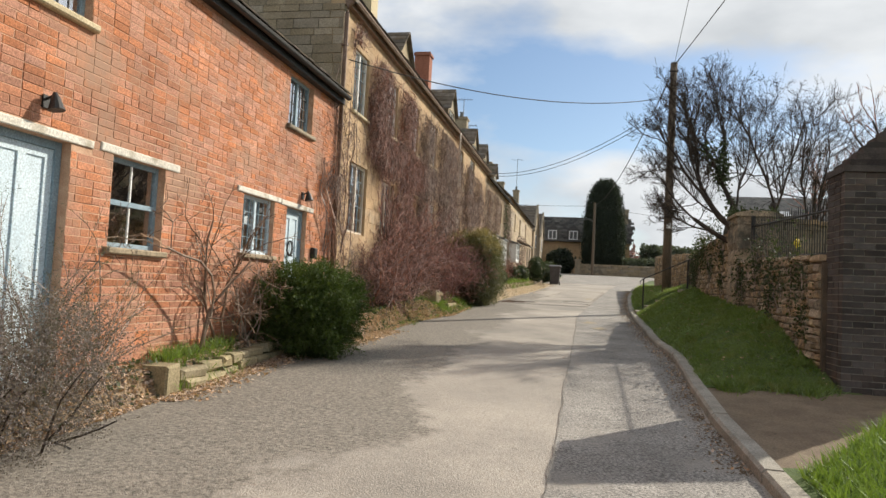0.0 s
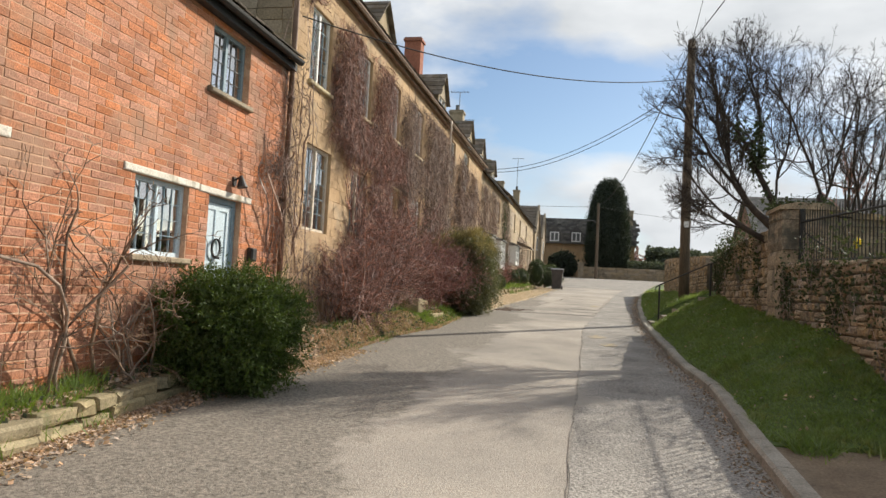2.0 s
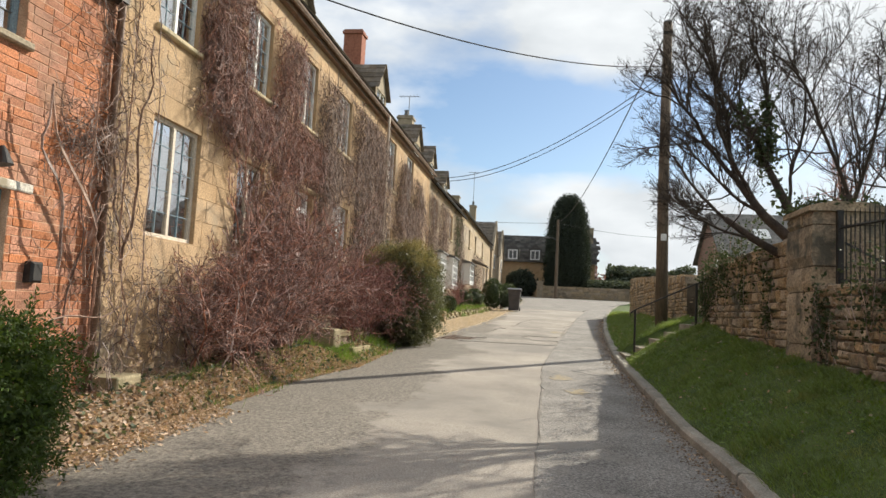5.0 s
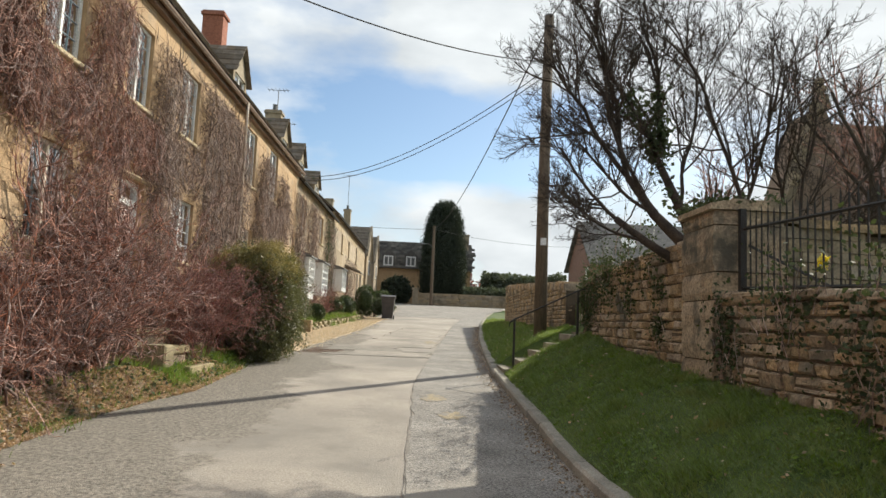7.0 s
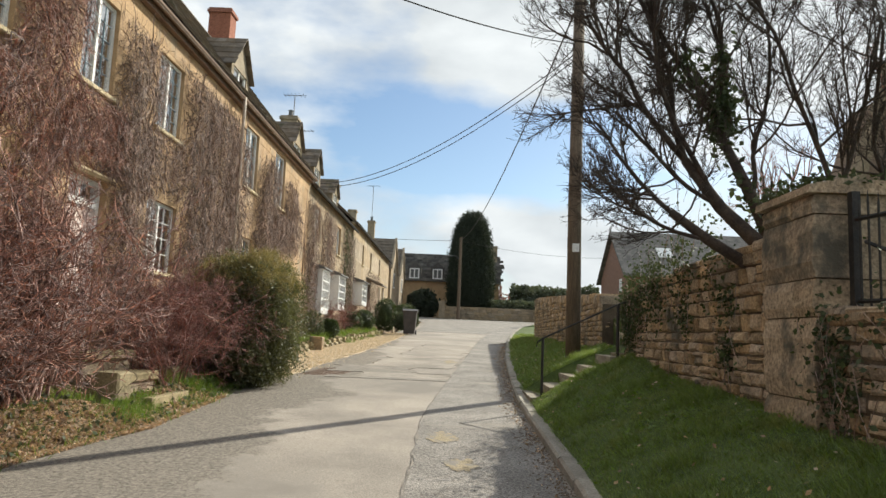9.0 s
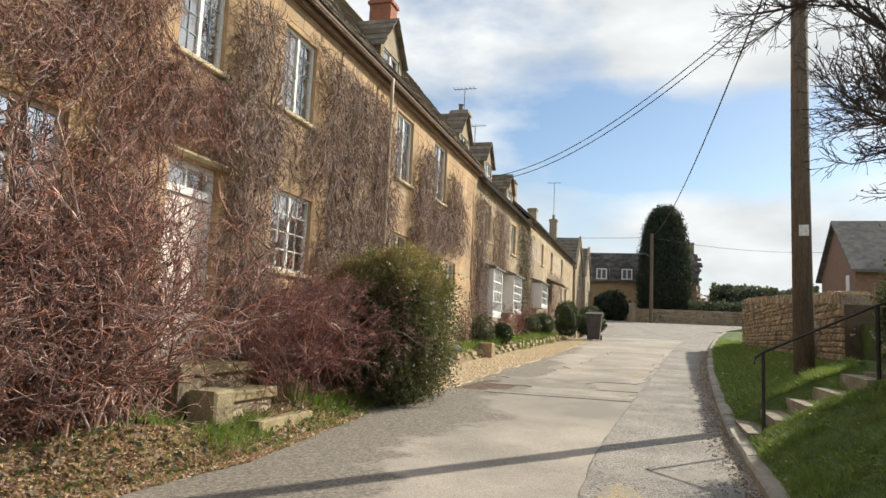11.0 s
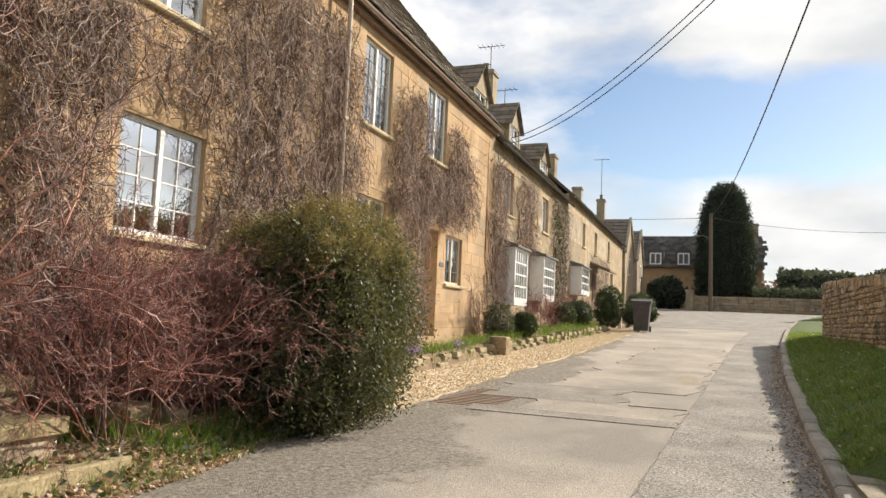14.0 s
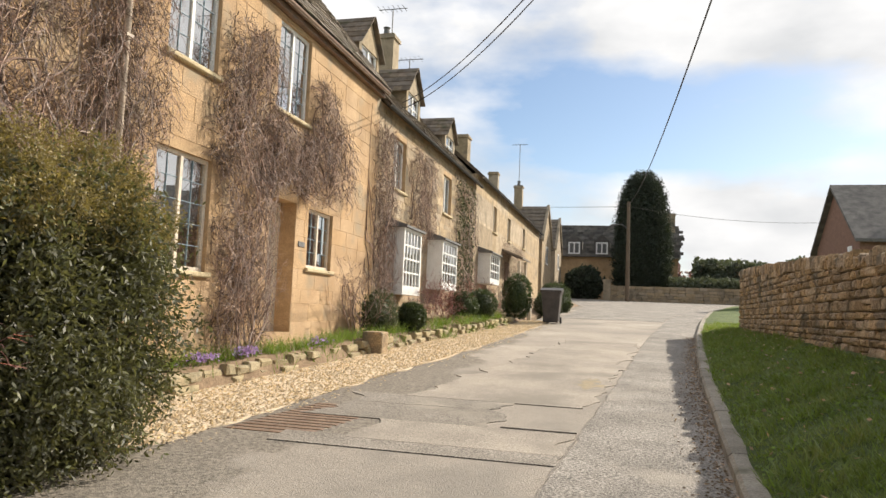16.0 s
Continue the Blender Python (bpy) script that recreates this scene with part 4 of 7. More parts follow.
part("gable_wall", g2, GABLE, stone_house)
gutter(stone_house, FX + 0.17, 12.6, 31.2, 6.70, RUST_PIPE)
part("eaves_board", Shape().box(FX, FX + 0.10, 12.46, 31.2, 6.58, 6.68), RUST_PIPE, stone_house)
downpipe(stone_house, FX + 0.06, 12.42, 0.8, 6.75, RUST_PIPE, 0.04)
downpipe(stone_house, FX + 0.20, 23.4, 1.3, 6.7, CREAM_PIPE, 0.035, swan=False)
dormer(stone_house, 18.25, 1.2, 7.0, 7.55, 8.22, -5.02, -6.6)
dormer(stone_house, 24.9, 1.25, 7.0, 7.8, 8.6, -5.02, -6.6)
chimney(stone_house, -7.55, 21.8, 9.9, 11.6, 0.42, STONE_DRESS, 2)
chimney(stone_house, -7.55, 30.4, 9.9, 11.85, 0.34, RED_BRICK_FAR, 0, True)
part("name_plate", Shape().box(FX, FX + 0.012, 27.8, 28.02, 3.12, 3.2), LEAD, stone_house, "small dark house name plate")

cottage = thing("stone_cottage", (-7.5, 36, 1.0), "lower ochre stone cottage with white bay windows", "house")
C_HOLES = [(32.2, 33.1, 4.88, 6.05), (36.6, 37.5, 4.95, 6.05)]
part("wall", pierced_wall(Shape(), 31.2, 41.0, 0.8, 6.55, C_HOLES, FX - 0.006), ASHLAR_JOINT, cottage)
rooms(cottage, 31.2, 41.0, 0.8, 6.5, floors=(1.6, 4.3))
for a, b, c, d in C_HOLES:
    window(cottage, a, b, c, d, 4, 5, WHITE_PAINT, BLUE_FRAME, 2, bar=0.007)
roof = part("roof", roof_deck(Shape(), FX + 0.2, 6.48, -7.4, 9.6, 31.3, 41.0, -10.4), SLATE, cottage)
part("slating", slates(FX + 0.2, 6.48, -7.4, 9.6, 31.3, 41.0, 0.2, 0.28), SLATE, roof, kind="stuff")
gutter(cottage, FX + 0.19, 31.25, 41, 6.47, BLACK_IRON)
dormer(cottage, 32.5, 1.3, 7.2, 8.15, 8.95, -5.4, -7.0)
dormer(cottage, 36.0, 1.3, 7.2, 8.15, 8.95, -5.4, -7.0)
dormer(cottage, 40.2, 1.3, 7.2, 8.0, 8.7, -5.4, -7.0)
chimney(cottage, -7.2, 38.4, 9.0, 10.95, 0.35, GABLE, 1)
chimney(cottage, -7.2, 41.0, 8.8, 10.2, 0.35, GABLE, 0)


def bay(house, y0, y1, z0, z1, reach=0.42, cols=5, rows=4):
    x = FX + reach
    base = part("bay_window", Shape().box(FX - 0.02, x, y0, y1, z0 - 0.12, z0), WHITE_PAINT, house, "white-painted box bay window")
    part("bay_roof", Shape().prism([(FX, z1), (x + 0.08, z1), (x + 0.08, z1 + 0.05), (FX, z1 + 0.22)], "y", y0 - 0.08, y1 + 0.08), LEAD, base)
    s = Shape()
    p = 0.07
    for y in (y0, y1 - p):
        s.box(x - p, x, y, y + p, z0, z1)
    s.box(x - p, x, y0 + p, y1 - p, z0, z0 + p).box(x - p, x, y0 + p, y1 - p, z1 - p, z1)
    s.box(FX - 0.02, x - p, y0, y0 + 0.05, z0, z1).box(FX - 0.02, x - p, y1 - 0.05, y1, z0, z1)
    part("bay_frame", s, WHITE_PAINT, base)
    for k in range(1, cols):
        ym = y0 + p + (y1 - y0 - 2 * p) * k / cols
        part("glazing_bar", Shape().box(x - 0.05, x - 0.015, ym - 0.018, ym + 0.018, z0 + p, z1 - p), WHITE_PAINT, base)
    for k in range(1, rows):
        zm = z0 + p + (z1 - z0 - 2 * p) * k / rows
        part("glazing_bar", Shape().box(x - 0.048, x - 0.017, y0 + p, y1 - p, zm - 0.018, zm + 0.018), WHITE_PAINT, base)
    part("pane", Shape().quad((x - 0.033, y0 + p, z0 + p), (x - 0.033, y1 - p, z0 + p), (x - 0.033, y1 - p, z1 - p), (x - 0.033, y0 + p, z1 - p)), GLASS, base)


bay(cottage, 31.95, 33.25, 2.62, 3.95)
bay(cottage, 35.2, 36.8, 2.85, 4.02)

row_house = thing("stone_row_house", (-7.5, 50, 1.6), "long low ochre stone house at the end of the row", "house")
R_HOLES = [(44.2, 44.9, 5.3, 6.3), (47.5, 48.3, 5.3, 6.3), (52, 52.8, 5.4, 6.4)]
part("wall", pierced_wall(Shape(), 41.0, 58.6, 1.2, 6.95, R_HOLES, FX - 0.006), COTTAGE_STONE, row_house)
rooms(row_house, 41.0, 58.6, 1.2, 6.9)
for a, b, c, d in R_HOLES:
    window(row_house, a, b, c, d, 2, 3, CREAM_PAINT, WHITE_PAINT, 2)
roof = part("roof", roof_deck(Shape(), FX + 0.2, 6.85, -7.4, 9.5, 41.02, 58.7, -10.4), SLATE, row_house)
part("slating", slates(FX + 0.2, 6.85, -7.4, 9.5, 41.02, 58.7, 0.25, 0.36), SLATE, roof, kind="stuff")
gutter(row_house, FX + 0.19, 41.1, 58.6, 6.84, BLACK_IRON)
chimney(row_house, -7.3, 49.5, 9.0, 10.5, 0.4, GABLE, 0)
chimney(row_house, -7.3, 58.0, 8.8, 10.45, 0.28, GABLE, 0)
chimney(row_house, -6.4, 61.9, 8.4, 10.35, 0.26, GABLE, 1)
bay(row_house, 41.6, 43.4, 3.3, 4.25, 0.45, 4, 3)



def cross_gabled_house(label, y0, y1, x_front, z_eave, z_ridge):
    """A small stone house whose gable faces the lane, its slated slope falling towards the near side."""
    yc = (y0 + y1) / 2
    h = thing("gabled_house", ((x_front - 8) / 2, yc, level(yc)), label, "house", "gabled houses at the lane's end")
    part("wall", Shape().prism([(y0, 2.2), (y1, 2.2), (y1, z_eave), (yc, z_ridge), (y0, z_eave)], "x", -10.0, x_front), COTTAGE_STONE, h)
    part("roof", Shape().prism([(y0 - 0.2, z_eave - 0.16), (yc, z_ridge + 0.02), (y1 + 0.2, z_eave - 0.16), (y1 + 0.2, z_eave - 0.04), (yc, z_ridge + 0.16), (y0 - 0.2, z_eave - 0.04)], "x", -10.1, x_front - 0.05), SLATE, h)
    t = Shape()
    n = 9
    for r in range(n):
        ya, za = y0 - 0.22 + (yc - y0 + 0.2) * r / n, z_eave - 0.02 + (z_ridge - z_eave + 0.18) * r / n
        x = -10.0
        while x < x_front:
            w = random.uniform(0.3, 0.55)
            t.box(x, min(x + w - 0.02, x_front), ya, ya + 0.3, za, za + 0.05, 0.012)
            x += w
    part("slating", t, SLATE, h, kind="stuff")
    part("verge", Shape().prism([(y0 - 0.2, z_eave - 0.1), (yc, z_ridge + 0.1), (y1 + 0.2, z_eave - 0.1), (y1 + 0.2, z_eave + 0.06), (yc, z_ridge + 0.27), (y0 - 0.2, z_eave + 0.06)], "x", x_front - 0.05, x_front + 0.12), GABLE, h)
    w = part("window", Shape().box(x_front, x_front + 0.03, yc - 0.5, yc + 0.5, z_eave - 1.3, z_eave - 0.2), WHITE_PAINT, h)
    part("pane", Shape().box(x_front + 0.03, x_front + 0.034, yc - 0.42, yc + 0.42, z_eave - 1.22, z_eave - 0.28), LEAD, w)


cross_gabled_house("small gabled stone house beyond the row", 59.4, 64.4, -4.5, 6.6, 8.85)
cross_gabled_house("narrow gabled stone house beside the side drive", 66.2, 70.6, -4.4, 6.7, 8.9)
porch = thing("timber_porch", (-4.1, 47.5, level(47.5)), "pale timber porch posts with bare stems before the row house", "porch")
for py in (46.6, 48.4):
    part("post", Shape().box(-3.95, -3.83, py - 0.06, py + 0.06, level(py), level(py) + 2.05), CREAM_PAINT, porch)
part("porch_roof", Shape().prism([(FX, 4.75), (-3.7, 4.42), (-3.7, 4.5), (FX, 4.85)], "y", 46.3, 48.7), SLATE, porch)
part("doorway", Shape().box(FX, FX + 0.05, 47.05, 47.95, level(47.5) + 0.05, 4.35), RUST_PIPE, porch)

# -- the house that closes the lane --
far_house = thing("far_house", (-2.0, 76, 3.4), "stone house with a dark slate roof and two white dormer windows", "house")
s = Shape().box(-12, 4.1, 73, 79, 3.0, 6.9)
part("wall", s, ASHLAR, far_house)
part("roof", Shape().prism([(72.7, 6.75), (76, 9.6), (79.3, 6.75)], "x", -12.2, 4.3), DARK_SLATE, far_house)
s = Shape()
for row in range(13):
    za, ya = 6.8 + row * 0.21, 72.72 + row * 0.243
    x = -12.1
    while x < 4.2:
        w = random.uniform(0.35, 0.6)
        s.box(x, x + w - 0.015, ya - 0.03, ya + 0.02, za, za + 0.235)
        x += w
part("slating", s, DARK_SLATE, far_house, kind="stuff")
for wx in (-6.8, -3.6, -1.5):
    d = part("dormer", Shape().prism([(wx - 0.62, 6.9), (wx + 0.62, 6.9), (wx + 0.62, 7.95), (wx, 8.5), (wx - 0.62, 7.95)], "y", 72.75, 74.6), DARK_SLATE, far_house)
    f = Shape().box(wx - 0.45, wx + 0.45, 72.66, 72.73, 6.95, 7.05).box(wx - 0.45, wx + 0.45, 72.66, 72.73, 7.78, 7.88).box(wx - 0.45, wx - 0.34, 72.66, 72.73, 7.05, 7.78).box(wx + 0.34, wx + 0.45, 72.66, 72.73, 7.05, 7.78).box(wx - 0.05, wx + 0.05, 72.66, 72.73, 7.05, 7.78)
    part("window_frame", f, WHITE_PAINT, d)
    part("pane", Shape().quad((wx - 0.37, 72.72, 7.03), (wx + 0.37, 72.72, 7.03), (wx + 0.37, 72.72, 7.8), (wx - 0.37, 72.72, 7.8)), LEAD, d)
chimney(far_house, 3.5, 75.5, 8.5, 10.5, 0.5, GABLE, 2)
s = Shape()
for row in range(7):
    x = -0.6
    while x < 16:
        w = random.uniform(0.3, 0.6)
        s.box(x, x + w - 0.02, 66.0, 66.35, 2.9 + row * 0.2, 2.9 + row * 0.2 + 0.185, 0.012)
        x += w
s.box(-1.1, -0.62, 65.85, 66.45, 2.85, 4.55).box(-1.16, -0.56, 65.8, 66.5, 4.55, 4.68)
single("boundary_wall", s, GABLE, "low stone boundary wall across the end of the lane", "wall", kind="structure")

# ---- right side: retaining wall, pier, railings, steps ----


def rubble(x_of, y0, y1, z0_of, z1_of, depth=0.12, small=0.16, big=0.46, h0=0.10, h1=0.24):
    """Rough stones of a coursed rubble wall whose face looks to -x: a list of blocks (x, ya, yb, za, zb)."""
    out = []
    zmin, zmax = min(z0_of(y0), z0_of(y1)) - 0.1, max(z1_of(y0), z1_of(y1)) + 0.05
    z = zmin
    while z < zmax:
        h = random.uniform(h0, h1)
        y = y0
        while y < y1 - 0.05:
            w = min(random.uniform(small, big), y1 - y)
            if w < 0.06:
                break
            yc = y + w / 2
            if z + h > z0_of(yc) - 0.12 and z + h * 0.6 < z1_of(yc):
                out.append((x_of(yc) - random.uniform(0.0, 0.035), y, y + w, z, z + h))
            y += w
        z += h
    fine = []
    for x, p, q, c, d in out:
        r = random.random()
        if d - c > 0.12 and r < 0.15:
            m = c + (d - c) * random.uniform(0.35, 0.65)
            fine += [(x, p, q, c, m), (x - random.uniform(-0.01, 0.015), p, q, m, d)]
        elif q - p > 0.3 and r < 0.6:
            m = p + (q - p) * random.uniform(0.35, 0.65)
            fine += [(x, p, m, c, d), (x - random.uniform(-0.01, 0.015), m, q, c, d)]
        else:
            fine.append((x, p, q, c, d))
    return fine


def stone_mesh(blocks, depth=0.2, gap=0.008):
    """Blocks with worn, bulging faces towards -x."""
    s = Shape()
    for x, a, b, c, d in blocks:
        a, b, c, d = a + gap, b - gap, c + gap, d - gap
        e = min(0.022, (b - a) * 0.2, (d - c) * 0.25)
        r = lambda q=0.012: random.uniform(-q, q)
        i = len(s.v)
        for xx, q in ((x + depth, 0.0), (x + 0.02, 0.0), (x, e)):
            for y, z in ((a + q, c + q), (b - q, c + q), (b - q, d - q), (a + q, d - q)):
                s.v.append((xx + (r(0.014) if q else 0), y + r(0.012), z + r(0.011)))
        for k in (0, 4):
            for m in range(4):
                n = (m + 1) % 4
                s.f.append((i + k + m, i + k + 4 + m, i + k + 4 + n, i + k + n))
        s.f.append((i + 11, i + 10, i + 9, i + 8))
    return s


def base_z(y):
    return level(y) + bank_rise(y) - 0.05


near_wall = thing("retaining_wall", (WX + 0.15, 15, 1.2), "mossy rubble limestone retaining wall above the grass bank", "wall", kind="structure")
top_a = lambda y: lerp([(9.9, 2.08), (14.45, 2.26)], y)
top_b = lambda y: lerp([(15.3, 2.86), (17.5, 2.84), (20.2, 2.7)], y) + 0.05 * noise.noise((y * 1.7, 0, 0))
core = Shape()
for y0, y1, f in ((9.85, 14.42, top_a), (15.3, 20.2, top_b)):
    n = 12
    for k in range(n):
        a, b = y0 + (y1 - y0) * k / n, y0 + (y1 - y0) * (k + 1) / n
        core.box(WX + 0.012, WX + 0.42, a, b, base_z(a) - 0.5, f((a + b) / 2) - 0.04)
part("wall_core", core, RUBBLE_JOINT, near_wall)
blocks = rubble(lambda y: WX, 9.9, 14.42, base_z, top_a, big=0.42, h0=0.075, h1=0.15) + rubble(lambda y: WX, 15.3, 20.2, base_z, top_b, small=0.14, big=0.36, h0=0.09, h1=0.165)
blocks.sort(key=lambda q: abs(q[1] - 14.8))
NEAR_STONES, REST_STONES = blocks[:290], blocks[290:]
if REST_STONES:
    part("stonework", stone_mesh(REST_STONES), RUBBLE, near_wall, kind="stuff")
for y0, y1, f in ((9.9, 14.42, top_a), (15.3, 20.2, top_b)):
    y = y0
    while y < y1 - 0.1:
        w = min(random.uniform(0.35, 0.7), y1 - y)
        z = f(y + w / 2)
        s = stone_mesh([(WX - 0.03, y, y + w, z - 0.03, z + random.uniform(0.04, 0.07))], 0.5)
        part("coping_stone", s, RUBBLE, near_wall)
        y += w
part("wall_end", Shape().box(WX, WX + 0.4, 20.19, 20.25, 1.6, 2.66), RUBBLE, near_wall)

pier = thing("gate_pier", (3.0, 15.0, 1.4), "tall square limestone gate pier with a worn cap", "pier")
random.seed(55)
for k, (za, zb) in enumerate(((1.2, 1.62), (1.62, 2.22), (2.22, 2.5), (2.5, 2.97), (2.97, 3.12))):
    cut = 14.47 + 0.83 * (0.38 + 0.24 * (k % 2))
    for a, b in (((14.47, cut), (cut, 15.3)) if k in (0, 2, 4) else ((14.47, 15.3),)):
        s = Shape()
        rows = 4
        for r in range(rows + 1):
            z = za + 0.006 + (zb - za - 0.012) * r / rows
            e = 0.02 if r in (0, rows) else 0.0
            w = [random.uniform(-0.012, 0.012) for _ in range(4)]
            s.v += [(2.70 + e + w[0], a + 0.004 + w[1] * 0.3, z), (3.42, a + 0.004 + w[2], z), (3.42, b - 0.004, z), (2.70 + e + w[3], b - 0.004, z)]
        for r in range(rows):
            for q in range(4):
                s.f.append((r * 4 + q, r * 4 + (q + 1) % 4, r * 4 + 4 + (q + 1) % 4, r * 4 + 4 + q))
        s.f += [(3, 2, 1, 0), (rows * 4, rows * 4 + 1, rows * 4 + 2, rows * 4 + 3)]
        part("shaft_stone", s, PIER_STONE, pier)
part("core", Shape().box(2.73, 3.4, 14.5, 15.28, 1.2, 3.1), RUBBLE_JOINT, pier)
part("cap", Shape().prism([(2.66, 3.12), (3.5, 3.12), (3.5, 3.17), (3.3, 3.22), (2.9, 3.23), (2.67, 3.18)], "y", 14.43, 15.34), RUBBLE, pier)
np.random.seed(56)
part("ivy", Shape().arrays(*flakes(np.stack([np.random.uniform(2.62, 3.45, 900), np.random.uniform(14.4, 15.36, 900), 3.19 + np.abs(np.random.normal(size=900)) * 0.05], 1), 0.03)), IVY, pier, "dark ivy over the cap", kind="stuff")

# the churchyard's cross wall behind the railings
cross_wall = thing("churchyard_wall", (5.5, 15.2, 2.2), "grey coursed stone wall behind the iron railings", "wall", kind="structure")
part("wall_core", Shape().box(3.42, 9.0, 15.02, 15.3, 2.0, 3.0), RUBBLE_JOINT, cross_wall)
s = Shape()
z = 2.1
while z < 3.02:
    h = random.uniform(0.10, 0.17)
    x = 3.43
    while x < 9.0:
        w = random.uniform(0.18, 0.45)
        if z + h < lerp([(3.4, 3.16), (4.1, 3.1), (5.0, 2.98), (9, 2.95)], x):
            s.box(x + 0.006, x + w - 0.006, 14.985 + random.uniform(-0.015, 0.01), 15.1, z + 0.005, z + h - 0.005, 0.006)
        x += w
    z += h
part("stonework", s, GABLE, cross_wall, kind="stuff")
x = 3.43
while x < 8.9:
    w = random.uniform(0.35, 0.6)
    z = lerp([(3.4, 3.14), (4.1, 3.08), (5.0, 2.97), (9, 2.93)], x)
    part("coping_stone", Shape().box(x, x + w - 0.01, 14.93, 15.36, z - 0.04, z + 0.05, 0.015), RUBBLE, cross_wall)
    x += w

fence = thing("iron_railing", (WX + 0.2, 12.2, 2.2), "black iron railings with spiked bars on a stone wall", "railing")
fx = WX + 0.18
for k in range(40):
    y = 10.0 + k * 0.111
    zb, zt = lerp([(9.9, 2.10), (14.45, 2.28)], y), lerp([(9.9, 2.86), (14.45, 3.1)], y) + random.uniform(-0.02, 0.02)
    dy = random.uniform(-0.01, 0.01)
    part("bar", Shape().tube([(fx, y, zb), (fx, y + dy, zt - 0.08), (fx, y + dy, zt)], [0.0085, 0.0085, 0.002], 5), BLACK_IRON, fence)
for z0, z1 in ((2.14, 2.32), (2.70, 2.90)):
    part("rail", Shape().tube([(fx, 9.9, z0 + 0.02), (fx, 14.44, z1 + 0.02)], 0.016, 4), BLACK_IRON, fence)
part("brace", Shape().tube([(fx + 0.02, 14.3, 2.75), (fx + 0.25, 13.3, 2.3)], 0.014, 4), BLACK_IRON, fence)
part("gate_post", Shape().box(fx - 0.03, fx + 0.03, 14.36, 14.42, 2.2, 3.12), BLACK_IRON, fence)

# dark brick pier with a stepped head beside the entry, its shade deepened in the colour
bp = thing("brick_gate_pier", (3.45, 9.6, 0.4), "tall dark brick pier with a stepped top by the entry", "pier")
s = Shape()
for row in range(37):
    z = 0.3 + row * 0.075
    off = 0.11 if row % 2 else 0.0
    x = 2.84 - off
    while x < 4.1:
        a, b = max(x, 2.84), min(x + 0.225, 4.1)
        if b - a > 0.04:
            s.box(a + 0.005, b - 0.005, 9.33, 9.45, z + 0.005, z + 0.070, 0.002)
        x += 0.225
    y = 9.45 - (0.05 if row % 2 else 0)
    while y < 9.9:
        a, b = max(y, 9.452), min(y + 0.225, 9.9)
        if b - a > 0.04:
            s.box(2.84, 2.96, a + 0.005, b - 0.005, z + 0.005, z + 0.070, 0.002)
        y += 0.225
part("brickwork", s, SHADED_BRICK, bp, kind="stuff")
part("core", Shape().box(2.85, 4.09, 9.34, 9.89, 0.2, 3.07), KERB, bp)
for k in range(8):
    part("step_course", Shape().box(2.82 + 0.08 * k, 4.12 - 0.08 * k, 9.3 + 0.03 * k, 9.92 - 0.03 * k, 3.075 + k * 0.075, 3.148 + k * 0.075, 0.003), SHADED_BRICK, bp)

far_wall = thing("lane_wall", (3.1, 30, 1.6), "old rubble stone wall along the grass bank with upright coping", "wall", kind="structure")
wx2 = lambda y: lerp([(22.8, 2.92), (37.2, 3.33)], y)
top_c = lambda y: lerp([(22.8, 2.74), (25.3, 2.86), (30, 3.1), (37.2, 3.42)], y)
core = Shape()
for k in range(20):
    a, b = 22.8 + 14.4 * k / 20, 22.8 + 14.4 * (k + 1) / 20
    core.box(wx2((a + b) / 2) + 0.02, wx2((a + b) / 2) + 0.45, a, b, level(a) - 0.2, top_c(a) - 0.05)
core.box(3.36, 16, 36.8, 37.2, 1.4, 3.35)
part("wall_core", core, RUBBLE_JOINT, far_wall)
part("stonework", stone_mesh(rubble(wx2, 22.8, 37.2, base_z, top_c, small=0.13, big=0.38, h0=0.08, h1=0.16)), RUBBLE, far_wall, kind="stuff")
y = 22.8
while y < 37.1:
    w = random.uniform(0.09, 0.2)
    z = top_c(y)
    part("coping_stone", stone_mesh([(wx2(y) - 0.02, y, y + w, z - 0.05, z + random.uniform(0.08, 0.17))], 0.42, 0.005), RUBBLE, far_wall)
    y += w

steps = thing("garden_steps", (1.8, 20.5, 1.2), "four worn stone steps up the grass bank", "steps")
for k in range(5):
    x = 1.30 + 0.29 * k
    part("step", Shape().box(x, x + 0.5, 19.88 + 0.03 * (k % 2), 21.05, 0.98 + 0.155 * k, 1.135 + 0.155 * k, 0.018), STEP_STONE, steps)
part("landing", Shape().box(2.72, 3.9, 20.3, 22.0, 1.62, 1.80, 0.015), STEP_STONE, steps)
rail = thing("handrail", (1.45, 19.85, 1.2), "slim black metal handrail beside the stone steps", "handrail")
part("post", Shape().tube([(1.45, 19.8, 1.0), (1.45, 19.8, 1.99)], 0.02, 8), BLACK_IRON, rail)
part("post", Shape().tube([(2.58, 19.95, 1.5), (2.58, 19.95, 2.54)], 0.024, 8), BLACK_IRON, rail)
part("rail", Shape().tube([(1.36, 19.8, 1.86), (1.37, 19.8, 1.93), (1.45, 19.8, 1.99), (2.58, 19.95, 2.54), (2.7, 19.97, 2.58)], 0.013, 8), BLACK_IRON, rail)

# ---- poles and wires ----
PT = Vector((2.27, 22.0, 8.45))
pole = thing("utility_pole", (2.27, 22.0, 1.7), "tall weathered timber telegraph pole on the bank", "pole")
part("shaft", Shape().tube([(2.27, 22, 1.3), (2.25, 22, 4.5), (2.27, 22, 8.5)], [0.135, 0.12, 0.10], 14), TIMBER, pole, smooth=True)
part("cap", Shape().tube([(2.27, 22, 8.5), (2.27, 22, 8.54)], [0.11, 0.09], 12), LEAD, pole)
